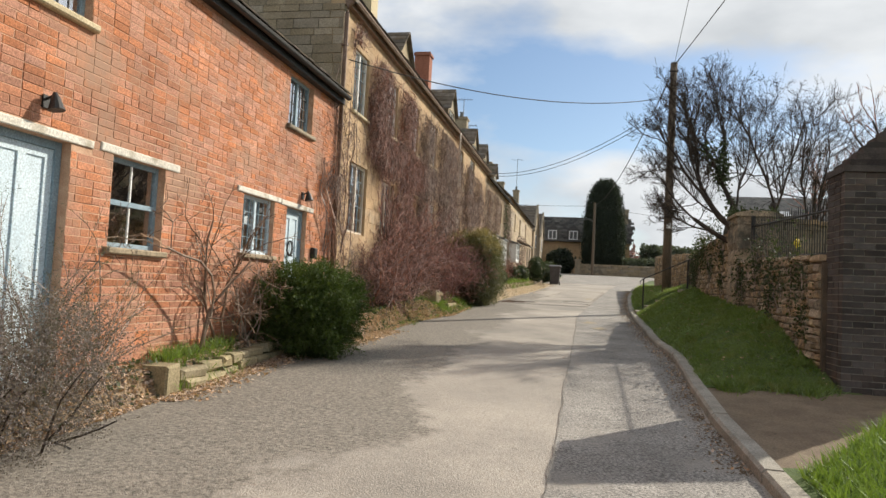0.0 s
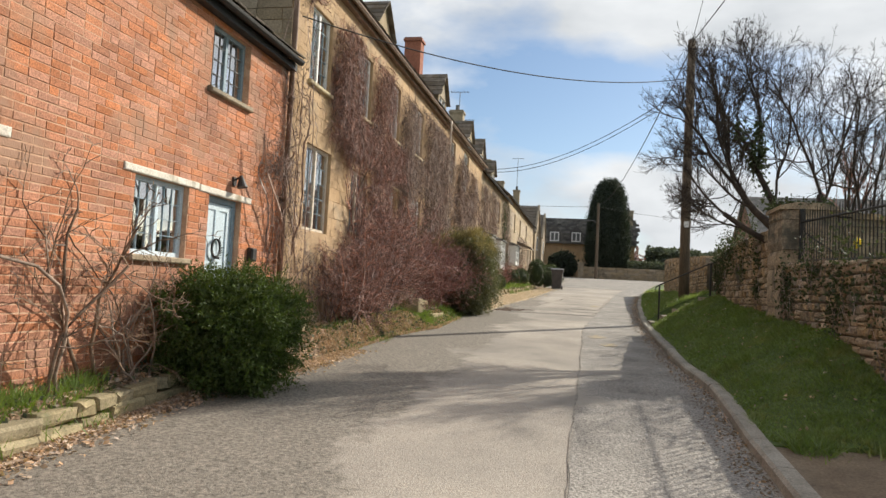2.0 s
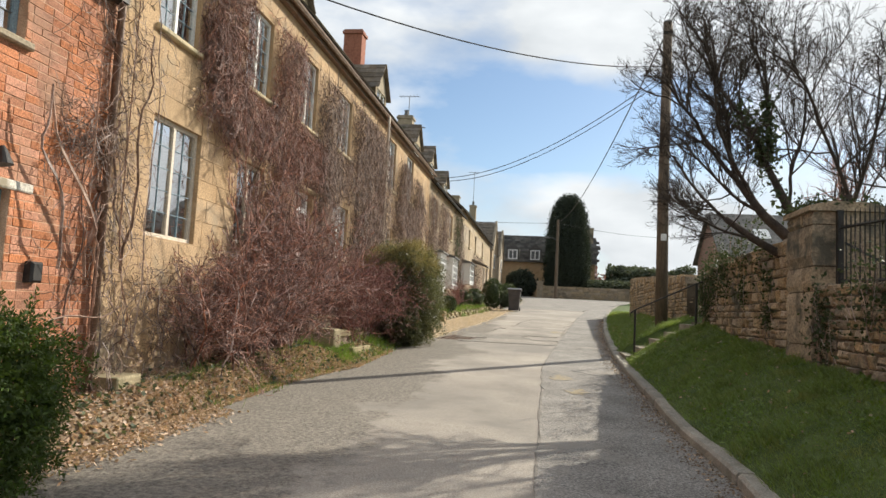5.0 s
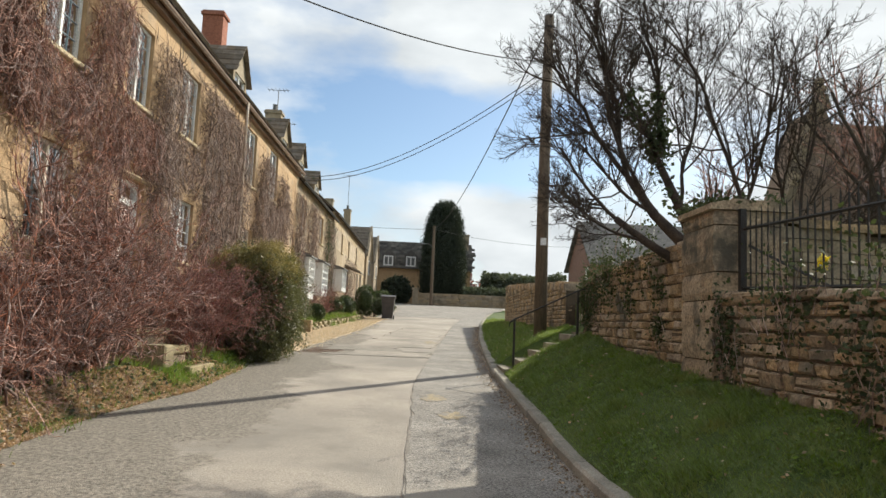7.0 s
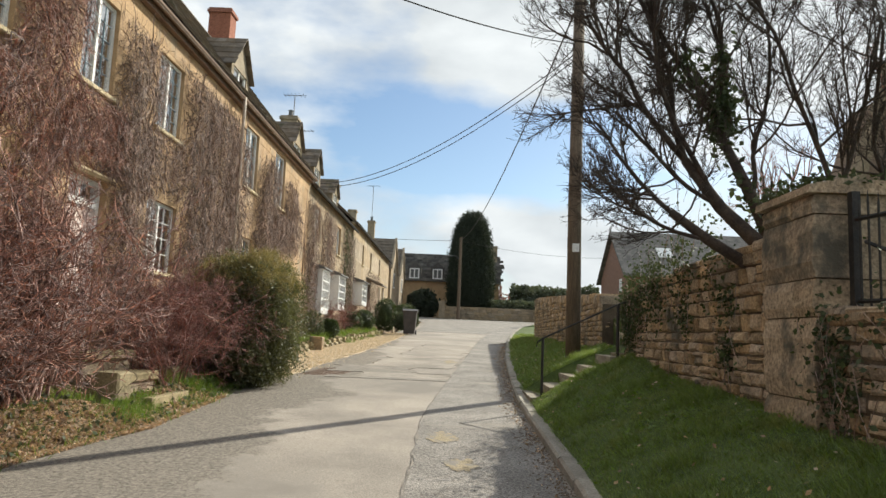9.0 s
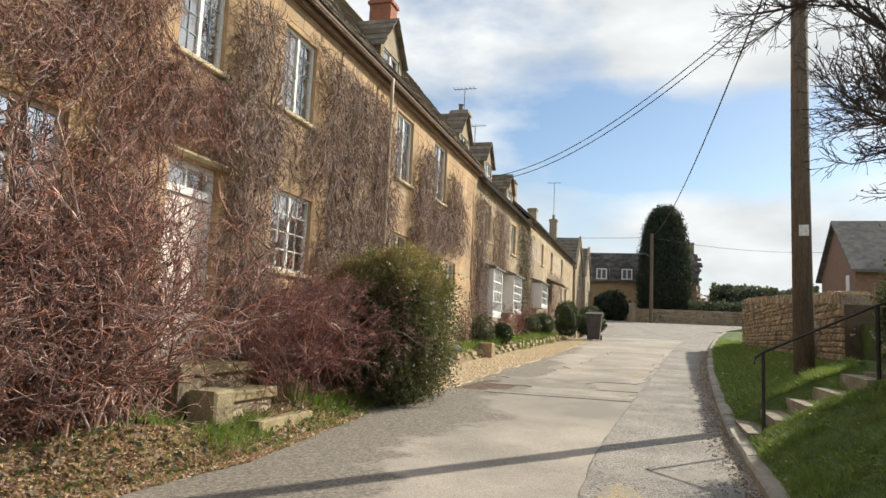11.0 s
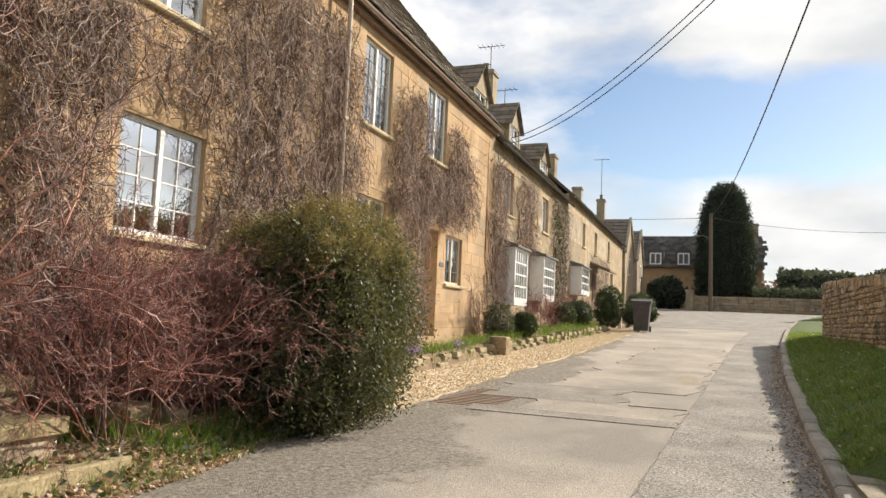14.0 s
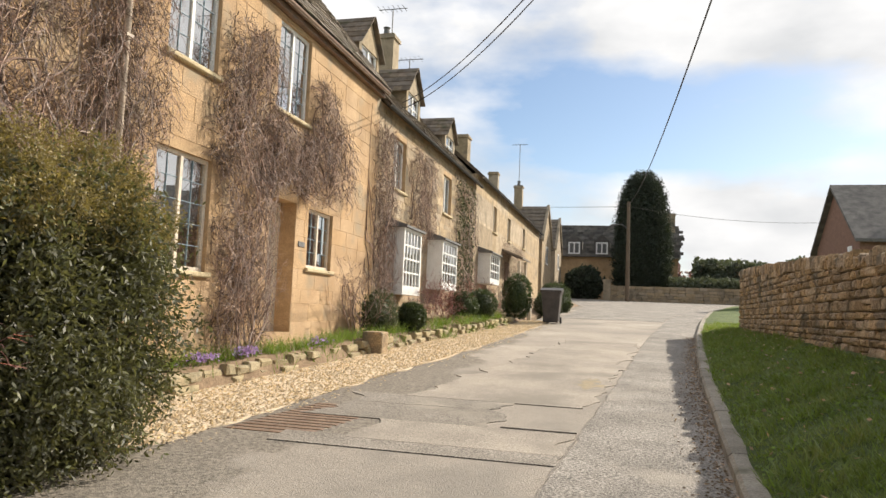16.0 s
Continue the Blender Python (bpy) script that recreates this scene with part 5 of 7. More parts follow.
part("insulator_bracket", Shape().box(2.16, 2.38, 21.88, 21.92, 8.22, 8.27), BLACK_IRON, pole)
part("sign_plate", Shape().box(2.2, 2.32, 21.86, 21.875, 3.55, 3.7), WHITE_PAINT, pole)


def wire(a, b, sag, r=0.011):
    a, b = Vector(a), Vector(b)
    pts = [a.lerp(b, t) - Vector((0, 0, sag * 4 * t * (1 - t))) for t in np.linspace(0, 1, 22)]
    single("overhead_wire", Shape().tube(pts, r, 4), BLACK_IRON, "thin black overhead wire strung from the pole", "wire", "overhead wires")


wire((2.2, 22, 7.5), (-4.5, 12.6, 5.6), 0.45)
wire((2.2, 22, 7.3), (-4.5, 32.4, 6.85), 0.6)
wire((2.2, 22, 7.18), (-4.5, 32.5, 6.75), 0.62)
wire(PT - Vector((0, 0, 0.1)), (0.46, 65, 9.6), 0.9, 0.018)
wire(PT, (5.6, 0.0, 10.4), 0.3, 0.014)
wire(PT, (1.2, -6.0, 11.5), 0.3, 0.007)
wire((0.46, 65, 9.5), (-11.0, 64.5, 9.5), 0.1, 0.014)
wire((0.46, 65, 9.5), (14, 70, 9.2), 0.4, 0.012)

lamp_post = thing("street_lamp", (0.46, 65, 3.2), "grey wooden lamp post carrying wires before a cypress", "lamp post")
part("shaft", Shape().tube([(0.46, 65, 2.9), (0.46, 65, 9.8)], [0.15, 0.11], 10), TIMBER, lamp_post)
part("arm", Shape().tube([(0.46, 65, 8.0), (0.0, 64.9, 8.3), (-0.35, 64.9, 8.25)], 0.035, 6), LEAD, lamp_post)
part("lantern", Shape().tube([(-0.3, 64.9, 8.26), (-0.7, 64.9, 8.22)], [0.09, 0.06], 8), LEAD, lamp_post)


def aerial(x, y, z, h):
    t = thing("television_aerial", (x, y, z), "thin metal television aerial on a chimney", "aerial", "roof aerials")
    part("mast", Shape().tube([(x, y, z), (x, y, z + h)], 0.02, 5), LEAD, t)
    a = Shape().tube([(x - 0.5, y, z + h), (x + 0.5, y, z + h)], 0.014, 4)
    part("boom", a, LEAD, t)
    for k in range(6):
        part("element", Shape().tube([(x - 0.45 + 0.17 * k, y - 0.25, z + h + 0.01), (x - 0.45 + 0.17 * k, y + 0.25, z + h + 0.01)], 0.008, 3), LEAD, t)


aerial(-7.2, 38.9, 10.9, 1.2)
aerial(-7.2, 40.9, 10.2, 0.9)
aerial(-6.4, 61.9, 10.35, 2.7)

# ---- plants ----


def grow(starts, headings, lengths, radii, levels, kids, ratio, spread, bend, pull=(0, 0, 0.05), stages=(8, 7, 5, 4), rratio=0.55, first=0.25):
    """Branching stems, level by level. Returns (lines, radii) for each level."""
    out = []
    p, d, ln, r = np.array(starts, float), np.array(headings, float), np.array(lengths, float), np.array(radii, float)
    d /= np.linalg.norm(d, axis=1, keepdims=True)
    for lv in range(levels):
        steps = stages[min(lv, len(stages) - 1)]
        lines = wander(p, d, steps, ln / (steps - 1), bend * (7 / steps) ** 0.5, pull)
        out.append((lines, r))
        if lv == levels - 1:
            break
        n, k = len(p), kids[lv]
        t = np.random.uniform(first, 1.0, (n, k))
        t[:, 0] = 1.0
        f = t * (steps - 1)
        i = np.minimum(f.astype(int), steps - 2)
        w = (f - i)[..., None]
        idx = np.arange(n)[:, None]
        p2 = lines[idx, i] * (1 - w) + lines[idx, i + 1] * w
        dd = lines[idx, i + 1] - lines[idx, i]
        dd /= np.linalg.norm(dd, axis=2, keepdims=True) + 1e-9
        d2 = dd + np.random.normal(size=dd.shape) * spread
        p, d = p2.reshape(-1, 3), d2.reshape(-1, 3)
        d /= np.linalg.norm(d, axis=1, keepdims=True) + 1e-9
        ln = (ln[:, None] * ratio * np.random.uniform(0.6, 1.2, (n, k)) * (1.15 - 0.4 * t)).reshape(-1)
        r = (np.broadcast_to(r[:, None] * rratio, (n, k)) * (1.1 - 0.35 * t)).reshape(-1)
    return out


def stems_to_parts(owner, grown, thick_mat, fine_mat, names=("stem", "twig_mass"), split=2):
    b = Shape()
    for k, (lines, r) in enumerate(grown):
        if k == 0:
            for q, rr in zip(lines, r):
                n = len(q)
                part(names[0], Shape().tube(list(map(Vector, q)), [float(rr) * (1 - 0.45 * i / (n - 1)) for i in range(n)], 6, False), thick_mat, owner, smooth=True)
        elif k < split:
            for q, rr in zip(lines, r):
                n = len(q)
                b.tube(list(map(Vector, q)), [float(rr) * (1 - 0.45 * i / (n - 1)) for i in range(n)], 5, False)
        else:
            b.arrays(*bundle(lines, r, 0.5))
    part(names[1], b, fine_mat, owner, kind="stuff")


# the spreading bare tree behind the wall
np.random.seed(11)
tree = thing("bare_tree", (3.15, 16.4, 2.3), "wide leafless tree with dark twisting limbs behind the wall", "tree")
part("trunk", Shape().tube([(3.5, 16.0, 2.0), (3.3, 16.0, 2.6), (2.98, 16.0, 2.95), (2.62, 16.02, 3.3), (2.3, 16.05, 3.75)], [0.15, 0.10, 0.075, 0.06, 0.045], 10), BARK, tree, smooth=True)
part("trunk", Shape().tube([(3.45, 16.1, 2.0), (3.2, 16.1, 2.85), (2.98, 16.12, 3.4), (2.7, 16.15, 4.0)], [0.11, 0.075, 0.06, 0.042], 10), BARK, tree, smooth=True)
part("trunk", Shape().tube([(3.3, 15.95, 2.1), (2.9, 15.9, 2.7), (2.45, 15.85, 2.95), (2.1, 15.85, 3.2)], [0.09, 0.06, 0.05, 0.04], 9), BARK, tree, smooth=True)
part("trunk", Shape().tube([(3.9, 16.1, 2.0), (3.72, 16.1, 3.1), (3.72, 16.1, 3.6)], [0.11, 0.075, 0.065], 9), BARK, tree, smooth=True)
part("trunk", Shape().tube([(4.5, 16.4, 2.0), (4.5, 16.4, 3.0)], [0.10, 0.075], 9), BARK, tree, smooth=True)
BOUGHS = [((2.1, 15.85, 3.2), (-0.8, 0.05, 0.5), 1.1, 0.04), ((2.45, 15.85, 2.95), (-0.95, -0.15, 0.18), 1.2, 0.034), ((2.62, 16.0, 3.3), (-0.9, 0.15, 0.45), 1.35, 0.04),
          ((2.3, 16.05, 3.75), (-0.75, -0.1, 0.85), 1.6, 0.055), ((2.3, 16.05, 3.75), (-0.3, 0.15, 1.0), 1.9, 0.055), ((2.5, 16.0, 3.5), (-0.55, -0.25, 0.9), 1.8, 0.045),
          ((2.7, 16.15, 4.0), (-0.35, 0.1, 1.0), 1.9, 0.055), ((2.7, 16.15, 4.0), (0.1, -0.15, 1.0), 1.9, 0.05), ((2.98, 16.12, 3.4), (0.12, 0.25, 1.0), 2.0, 0.042),
          ((3.72, 16.1, 3.6), (-0.2, 0.1, 1.0), 2.1, 0.045), ((3.72, 16.1, 3.3), (0.3, -0.2, 1.0), 2.1, 0.042),
          ((4.5, 16.4, 2.95), (-0.2, -0.1, 1.1), 2.3, 0.045), ((4.5, 16.4, 2.9), (0.35, 0.1, 1.0), 2.2, 0.042), ((4.5, 16.4, 2.85), (0.75, -0.1, 0.75), 1.9, 0.035)]
grown = grow([q[0] for q in BOUGHS], [q[1] for q in BOUGHS], [q[2] for q in BOUGHS], [q[3] * 0.6 for q in BOUGHS], 5, (9, 8, 6, 5), 0.57, 0.5, 0.14, (0, 0, 0.07), (9, 7, 5, 4, 3), 0.52, 0.12)
grown = [(q, np.maximum(r, 0.0026)) for q, r in grown]
stems_to_parts(tree, grown, BARK, BARK, ("limb", "twig_mass"), 2)
np.random.seed(12)
p = grown[4][0][:, -1]
part("bud_mass", Shape().arrays(*flakes(p[np.random.permutation(len(p))[:2500]], 0.010)), BARK, tree, kind="stuff")
ivy = Shape()
c = []
for q in (np.array([(3.35, 16.1, 2.4), (3.2, 16.1, 2.85), (2.98, 16.12, 3.4), (2.7, 16.15, 4.0), (2.62, 16.15, 4.6)]), grown[0][0][7][:5], grown[0][0][6][:5]):
    for _ in range(420):
        t = random.random() * 4
        k = int(t)
        b = q[k] * (1 - t + k) + q[k + 1] * (t - k)
        c.append(b + np.random.normal(size=3) * 0.07)
part("ivy", ivy.arrays(*flakes(c, 0.045)), IVY, tree, "dark ivy on the lower limbs", kind="stuff")


def bare_tree(x, y, z, h, seed, name_label):
    np.random.seed(seed)
    t = thing("bare_tree", (x, y, z), name_label, "tree", "bare trees of the churchyard")
    heads = np.concatenate([np.random.normal(size=(6, 2)) * 0.32, np.ones((6, 1))], 1)
    part("trunk", Shape().tube([(x, y, z - 0.3), (x, y, z + h * 0.3)], [0.12, 0.08], 8), BARK, t, smooth=True)
    g = grow(np.tile([x, y, z + h * 0.28], (6, 1)), heads, np.random.uniform(0.5, 0.62, 6) * h, np.full(6, 0.045), 4, (7, 6, 5), 0.45, 0.4, 0.1, (0, 0, 0.06), (7, 6, 5, 4), 0.5)
    stems_to_parts(t, g, BARK, TWIG, ("limb", "twig_mass"), 1)


for k, (x, y, h) in enumerate(((7.6, 19.0, 4.4), (9.3, 22.0, 5.2), (11.5, 24.5, 5.0), (7.2, 25.5, 4.2), (13.5, 21.0, 5.5))):
    bare_tree(x, y, 2.4, h, 40 + k, "slender leafless tree in the churchyard")


OPENINGS = BH_HOLES + SH_HOLES + C_HOLES


def clear_of_openings(q, slack=0.02):
    """Which of the lines cross no window or door."""
    ok = np.ones(len(q), bool)
    for a, b, c, d in OPENINGS:
        ok &= ~((q[..., 1] > a - 0.13) & (q[..., 1] < b - slack) & (q[..., 2] > c + slack) & (q[..., 2] < d - slack)).any(1)
    return ok


def on_wall_vine(owner_name, label, regions, seed, mat=VINE, leafy=None, amount=0.8):
    """Bare climber on a house front: woody stems, a curling mat and hanging tendrils. regions: (y0, y1, z0, z1, strands, tangle)."""
    np.random.seed(seed)
    s, woody, hang = Shape(), Shape(), Shape()
    t = thing(owner_name, (FX + 0.05, min(r[0] for r in regions), 1.0), label, "climber", "climbers on the house fronts")

    def scatter(a, b, c, d, n):
        y, z = np.random.uniform(a - 0.1, b + 0.1, n), np.random.uniform(c - 0.1, d + 0.12, n)
        rim = np.minimum(np.minimum(y - a, b - y), np.minimum(z - c, d - z))
        keep = np.array([0.75 * noise.noise((p * 2.1, q * 1.5, seed)) + 0.5 * noise.noise((p * 6, q * 5, seed)) + 3.0 * min(0.10, r) > -0.02 for p, q, r in zip(y, z, rim)])
        return y[keep], z[keep], np.clip(rim[keep] * 1.1 + 0.06, 0.03, 0.20)

    def settle(q, a, b, far):
        q[..., 0] = np.clip(q[..., 0], FX + 0.012, FX + far)
        q[..., 1] = np.clip(q[..., 1], a - 0.2, b + 0.2)
        q[..., 2] = np.minimum(q[..., 2], 6.5)
        return clear_of_openings(q)

    for (a, b, c, d, n, tangle) in regions:
        n = int(n * amount)
        y, z, deep = scatter(a, b, c, d, n)
        m = len(y)
        st = np.stack([FX + 0.012 + deep * np.random.uniform(0, 1, m), y, z], 1)
        hd = np.stack([np.random.normal(size=m) * 0.3, np.random.normal(size=m) * (tangle + 0.2), np.random.normal(size=m) * 0.8 - 0.1], 1)
        q = wander(st, hd, 5, np.random.uniform(0.12, 0.5, m) / 4, 0.5)
        ok = settle(q, a, b, 0.26)
        s.arrays(*bundle(q[ok], np.random.uniform(0.0022, 0.0055, m)[ok], 0.5))
        y, z, deep = scatter(a, b, c, d, n // 2)
        m = len(y)
        st = np.stack([FX + 0.03 + deep, y, z], 1)
        hd = np.stack([np.abs(np.random.normal(size=m)) * 0.3, np.random.normal(size=m) * 0.35, np.full(m, -0.8)], 1)
        q = wander(st, hd, 7, np.random.uniform(0.15, 0.7, m) / 6, 0.38, (0, 0, -0.07))
        ok = settle(q, a, b, 0.3)
        hang.arrays(*bundle(q[ok], np.random.uniform(0.0022, 0.0048, m)[ok], 0.6))
        m = max(5, n // 170)
        st = np.stack([FX + np.random.uniform(0.03, 0.12, m), np.random.uniform(a, b, m), np.random.uniform(c, c + 0.4 * (d - c), m)], 1)
        q = wander(st, np.stack([np.zeros(m), np.random.normal(size=m) * 0.3, np.ones(m)], 1), 14, (d - c) / 13 * np.random.uniform(0.4, 1.0, m), 0.24, (0, 0, 0.06))
        ok = settle(q, a, b, 0.2)
        woody.arrays(*bundle(q[ok], np.random.uniform(0.008, 0.02, m)[ok], 0.5))
    # The inner mat of grey vines is coloured darker, as if shaded by the tendrils.
    part("tangle", s, TWIG if mat == RED_VINE else SHADED_VINE, t, kind="stuff")
    part("tendril_mass", hang, mat, t, kind="stuff")
    part("woody_stem_mass", woody, mat, t, kind="stuff")
    if leafy:
        c = []
        for (a, b, z0, z1, n) in leafy:
            c += [(FX + random.uniform(0.03, 0.2), random.uniform(a, b), random.uniform(z0, z1)) for _ in range(n)]
        part("leafage", Shape().arrays(*flakes(c, 0.04)), IVY, t, kind="stuff")
    return t


on_wall_vine("wall_climber", "thin bare climber around the rusty drainpipe", [(12.2, 12.75, 0.9, 4.8, 500, 0.5), (12.7, 13.15, 0.9, 5.8, 260, 0.5), (11.6, 12.4, 0.9, 4.6, 160, 0.8), (11.85, 12.4, 3.2, 3.6, 350, 1.0), (13.1, 14.3, 0.9, 2.3, 300, 0.9)], 21)
diag = [(12.95 + 0.28 * k, 13.5 + 0.28 * k, 5.9 - 0.26 * k, 6.4 - 0.24 * k, 330, 0.9) for k in range(7)]
on_wall_vine("wisteria", "tangled leafless wisteria around the upper windows",
             diag + [(14.1, 15.3, 4.1, 6.2, 2600, 0.7), (14.7, 16.4, 3.85, 4.75, 1700, 1.0), (16.2, 17.5, 3.9, 6.15, 2600, 0.7), (17.3, 18.6, 3.95, 4.8, 1300, 1.0), (16.4, 17.6, 1.4, 4.0, 2600, 0.6)], 22, RED_VINE)
on_wall_vine("wisteria", "dense bare wisteria hanging beside the pink door",
             [(18.4, 19.65, 3.6, 6.1, 2900, 0.6), (18.65, 19.75, 1.5, 3.7, 2300, 0.5), (19.6, 20.7, 3.9, 4.85, 500, 1.0), (20.65, 22.2, 3.0, 6.2, 3000, 0.6), (20.85, 22.0, 1.7, 3.1, 800, 0.7)], 23)
on_wall_vine("wisteria", "curtain of leafless vine across the ochre stone front",
             [(22.1, 23.5, 2.6, 6.2, 3300, 0.6), (23.5, 24.25, 2.2, 5.9, 1700, 0.7), (25.2, 26.75, 3.9, 6.0, 2200, 0.8), (25.4, 26.8, 1.6, 4.1, 2400, 0.5), (26.6, 27.9, 3.95, 4.95, 1300, 1.1), (27.85, 28.9, 4.0, 5.9, 1500, 0.9), (28.8, 29.6, 4.2, 5.3, 380, 1.0)], 24)
on_wall_vine("wall_climber", "dark bare climber on the cottage front", [(30.9, 32.0, 1.6, 6.0, 2600, 0.4), (33.3, 35.2, 4.0, 6.1, 1500, 0.7)], 25)
on_wall_vine("ivy_climber", "green ivy and bare stems on the cottage front", [(37.7, 40.5, 2.4, 6.2, 1500, 0.5)], 26, leafy=[(38.0, 40.2, 2.6, 6.2, 2600)])
on_wall_vine("wall_climber", "sparse bare climber on the end house", [(46.0, 51.0, 2.6, 5.2, 1200, 0.9)], 27)


def bare_shrub(name, label, centre, half, height, stems, seed, mat, kids=(7, 6, 4), spread=0.55, radius=0.012, group="", taper=0.52, least=0.0022):
    np.random.seed(seed)
    x, y, z = centre
    t = thing(name, centre, label, "shrub", group)
    st = np.stack([x + np.random.uniform(-1, 1, stems) * half[0] * 0.45, y + np.random.uniform(-1, 1, stems) * half[1] * 0.75, np.full(stems, z - 0.05)], 1)
    hd = np.stack([np.random.normal(size=stems) * half[0] * 0.45, np.random.normal(size=stems) * 0.35, np.ones(stems)], 1)
    g = grow(st, hd, np.random.uniform(0.55, 0.8, stems) * height, np.full(stems, radius), len(kids) + 1, kids, 0.48, spread, 0.2, (0, 0, 0.03), (8, 6, 4, 3), taper)
    g = [(q, np.maximum(r, least)) for q, r in g]
    for q, _ in g:
        q[..., 0] = np.maximum(q[..., 0], FX + 0.03)
    stems_to_parts(t, g, mat, mat, ("stem", "twig_mass"), 1)
    return t


bare_shrub("bare_shrub", "big tangled brown leafless shrub against the stone house", (-4.15, 14.9, level(14.9) + 0.25), (0.55, 1.45), 1.85, 34, 31, TWIG, (8, 6, 5), 0.85, 0.014, taper=0.62, least=0.0036)
bare_shrub("bare_shrub", "big tangled brown leafless shrub beside the door steps", (-4.2, 16.2, level(16.3) + 0.28), (0.5, 0.75), 2.4, 36, 32, TWIG, (8, 6, 5), 0.85, 0.015, taper=0.62, least=0.0038)
bare_shrub("tall_bare_shrub", "tall arching leafless shrub reaching the upper windows", (-4.25, 16.55, level(16.4) + 0.25), (0.4, 0.7), 3.5, 13, 33, TWIG, (8, 7, 5), 0.7, 0.022, taper=0.58, least=0.0036)
bare_shrub("russet_shrub", "dense russet twiggy shrub below a window", (-3.9, 19.65, level(19.9) + 0.2), (0.75, 0.95), 2.05, 66, 34, RED_TWIG, (8, 6, 6), 0.85, 0.0065, taper=0.6)
bare_shrub("climbing_rose", "bare thorny rose trained on the brick wall", (-4.42, 8.3, level(8.2) + 0.2), (0.10, 0.55), 2.5, 4, 35, ROSE_STEM, (6, 4, 3), 0.7, 0.02, least=0.0045)
bare_shrub("bare_shrub", "sparse leafless stems below the leaded window", (-4.35, 9.2, level(9.5) + 0.2), (0.2, 0.6), 1.55, 11, 36, ROSE_STEM, (5, 4, 3), 0.6, 0.012, least=0.003)
bare_shrub("bare_shrub", "thin bare shrub by the cream door", (-4.3, 29.8, level(29.3) + 0.2), (0.25, 0.45), 1.6, 12, 37, VINE, (5, 5, 3), 0.45, 0.01)
bare_shrub("bare_shrub", "thin bare shrub below the tall window", (-4.3, 25.9, level(25.9) + 0.25), (0.25, 0.5), 1.7, 12, 38, VINE, (5, 5, 3), 0.45, 0.01)
for k, (y, x, h) in enumerate(((33.6, -3.95, 1.3), (35.2, -3.9, 1.1), (38.6, -3.7, 1.2))):
    bare_shrub("russet_shrub", "low russet twiggy shrub before the bay windows", (x, y, level(y) + 0.25), (0.5, 0.7), h, 16, 50 + k, RED_TWIG, (6, 5, 4), 0.7, 0.008, "low shrubs by the cottage")


def lumpy(centre, half, n, seed, rough=0.18, shell=0.72, power=2.0, floor=None):
    """Points in the outer shell of an uneven rounded mass."""
    np.random.seed(seed)
    d = np.random.normal(size=(n, 3))
    d /= np.linalg.norm(d, axis=1, keepdims=True)
    k = np.array([1 + rough * noise.noise(Vector(q * 2.3) + Vector((seed, 0, 0))) + rough * 0.7 * noise.noise(Vector(q * 5.5) + Vector((0, seed, 0))) for q in d])
    d2 = np.sign(d) * np.abs(d) ** (2 / power)
    p = np.array(centre) + d2 * np.array(half) * (k * np.random.uniform(shell, 1.04, n))[:, None]
    if floor is not None:
        p[:, 2] = np.maximum(p[:, 2], floor + np.random.uniform(0, 0.1, n))
    return p


def leafy_bush(name, label, centre, half, n, size, mat, seed, rough=0.2, power=2.0, shoots=0, shoot_mat=None, group="", category="bush", narrow=0.5, core=0.72):
    x, y, z = centre
    t = thing(name, (x, y, z - half[2]), label, category, group)
    body = Shape()
    rings, segs = 9, 14
    for r in range(rings + 1):
        a = math.pi * r / rings
        for q in range(segs):
            b = 2 * math.pi * q / segs
            d = Vector((math.sin(a) * math.cos(b), math.sin(a) * math.sin(b), math.cos(a)))
            k = 0.86 * core * (1 + 0.6 * rough * noise.noise(d * 2.3 + Vector((seed, 0, 0))))
            body.v.append((x + d.x * half[0] * k, y + d.y * half[1] * k, z + d.z * half[2] * k))
    for r in range(rings):
        for q in range(segs):
            body.f.append((r * segs + q, (r + 1) * segs + q, (r + 1) * segs + (q + 1) % segs, r * segs + (q + 1) % segs))
    part("dense_heart", body, mat, t)
    pts = lumpy(centre, half, n, seed, rough, core, power, z - half[2])
    part("foliage", Shape().arrays(*flakes(pts, size, None, narrow)), mat, t, kind="stuff")
    m = max(60, n // 40)
    tw = lumpy(centre, half, m, seed + 1, rough, 0.9, power, z - half[2])
    d = tw - np.array([x, y, z - half[2] * 0.3])
    d /= np.linalg.norm(d, axis=1, keepdims=True)
    q = wander(tw - d * 0.1 * half[0], d, 4, np.full(m, 0.075 * half[0]), 0.25, (0, 0, 0.05))
    tw2 = Shape().arrays(*bundle(q, 0.004))
    fl = q[:, 1:].reshape(-1, 3)
    tw2.arrays(*flakes(np.repeat(fl, 4, 0) + np.random.normal(size=(len(fl) * 4, 3)) * size * 0.7, size, None, narrow))
    part("sprig_mass", tw2, mat, t, kind="stuff")
    if shoots:
        tw = lumpy((x, y, z + half[2] * 0.25), (half[0] * 0.95, half[1] * 0.95, half[2] * 0.8), shoots, seed + 2, rough, 0.95, power)
        tw = tw[tw[:, 2] > z + half[2] * 0.5]
        q = wander(tw, np.tile([0, 0, 1.0], (len(tw), 1)) + np.random.normal(size=(len(tw), 3)) * 0.25, 4, np.full(len(tw), 0.06), 0.2)
        part("shoot_mass", Shape().arrays(*bundle(q, 0.003)).arrays(*flakes(q[:, 1:].reshape(-1, 3), size * 0.5)), shoot_mat, t, kind="stuff")
    return t


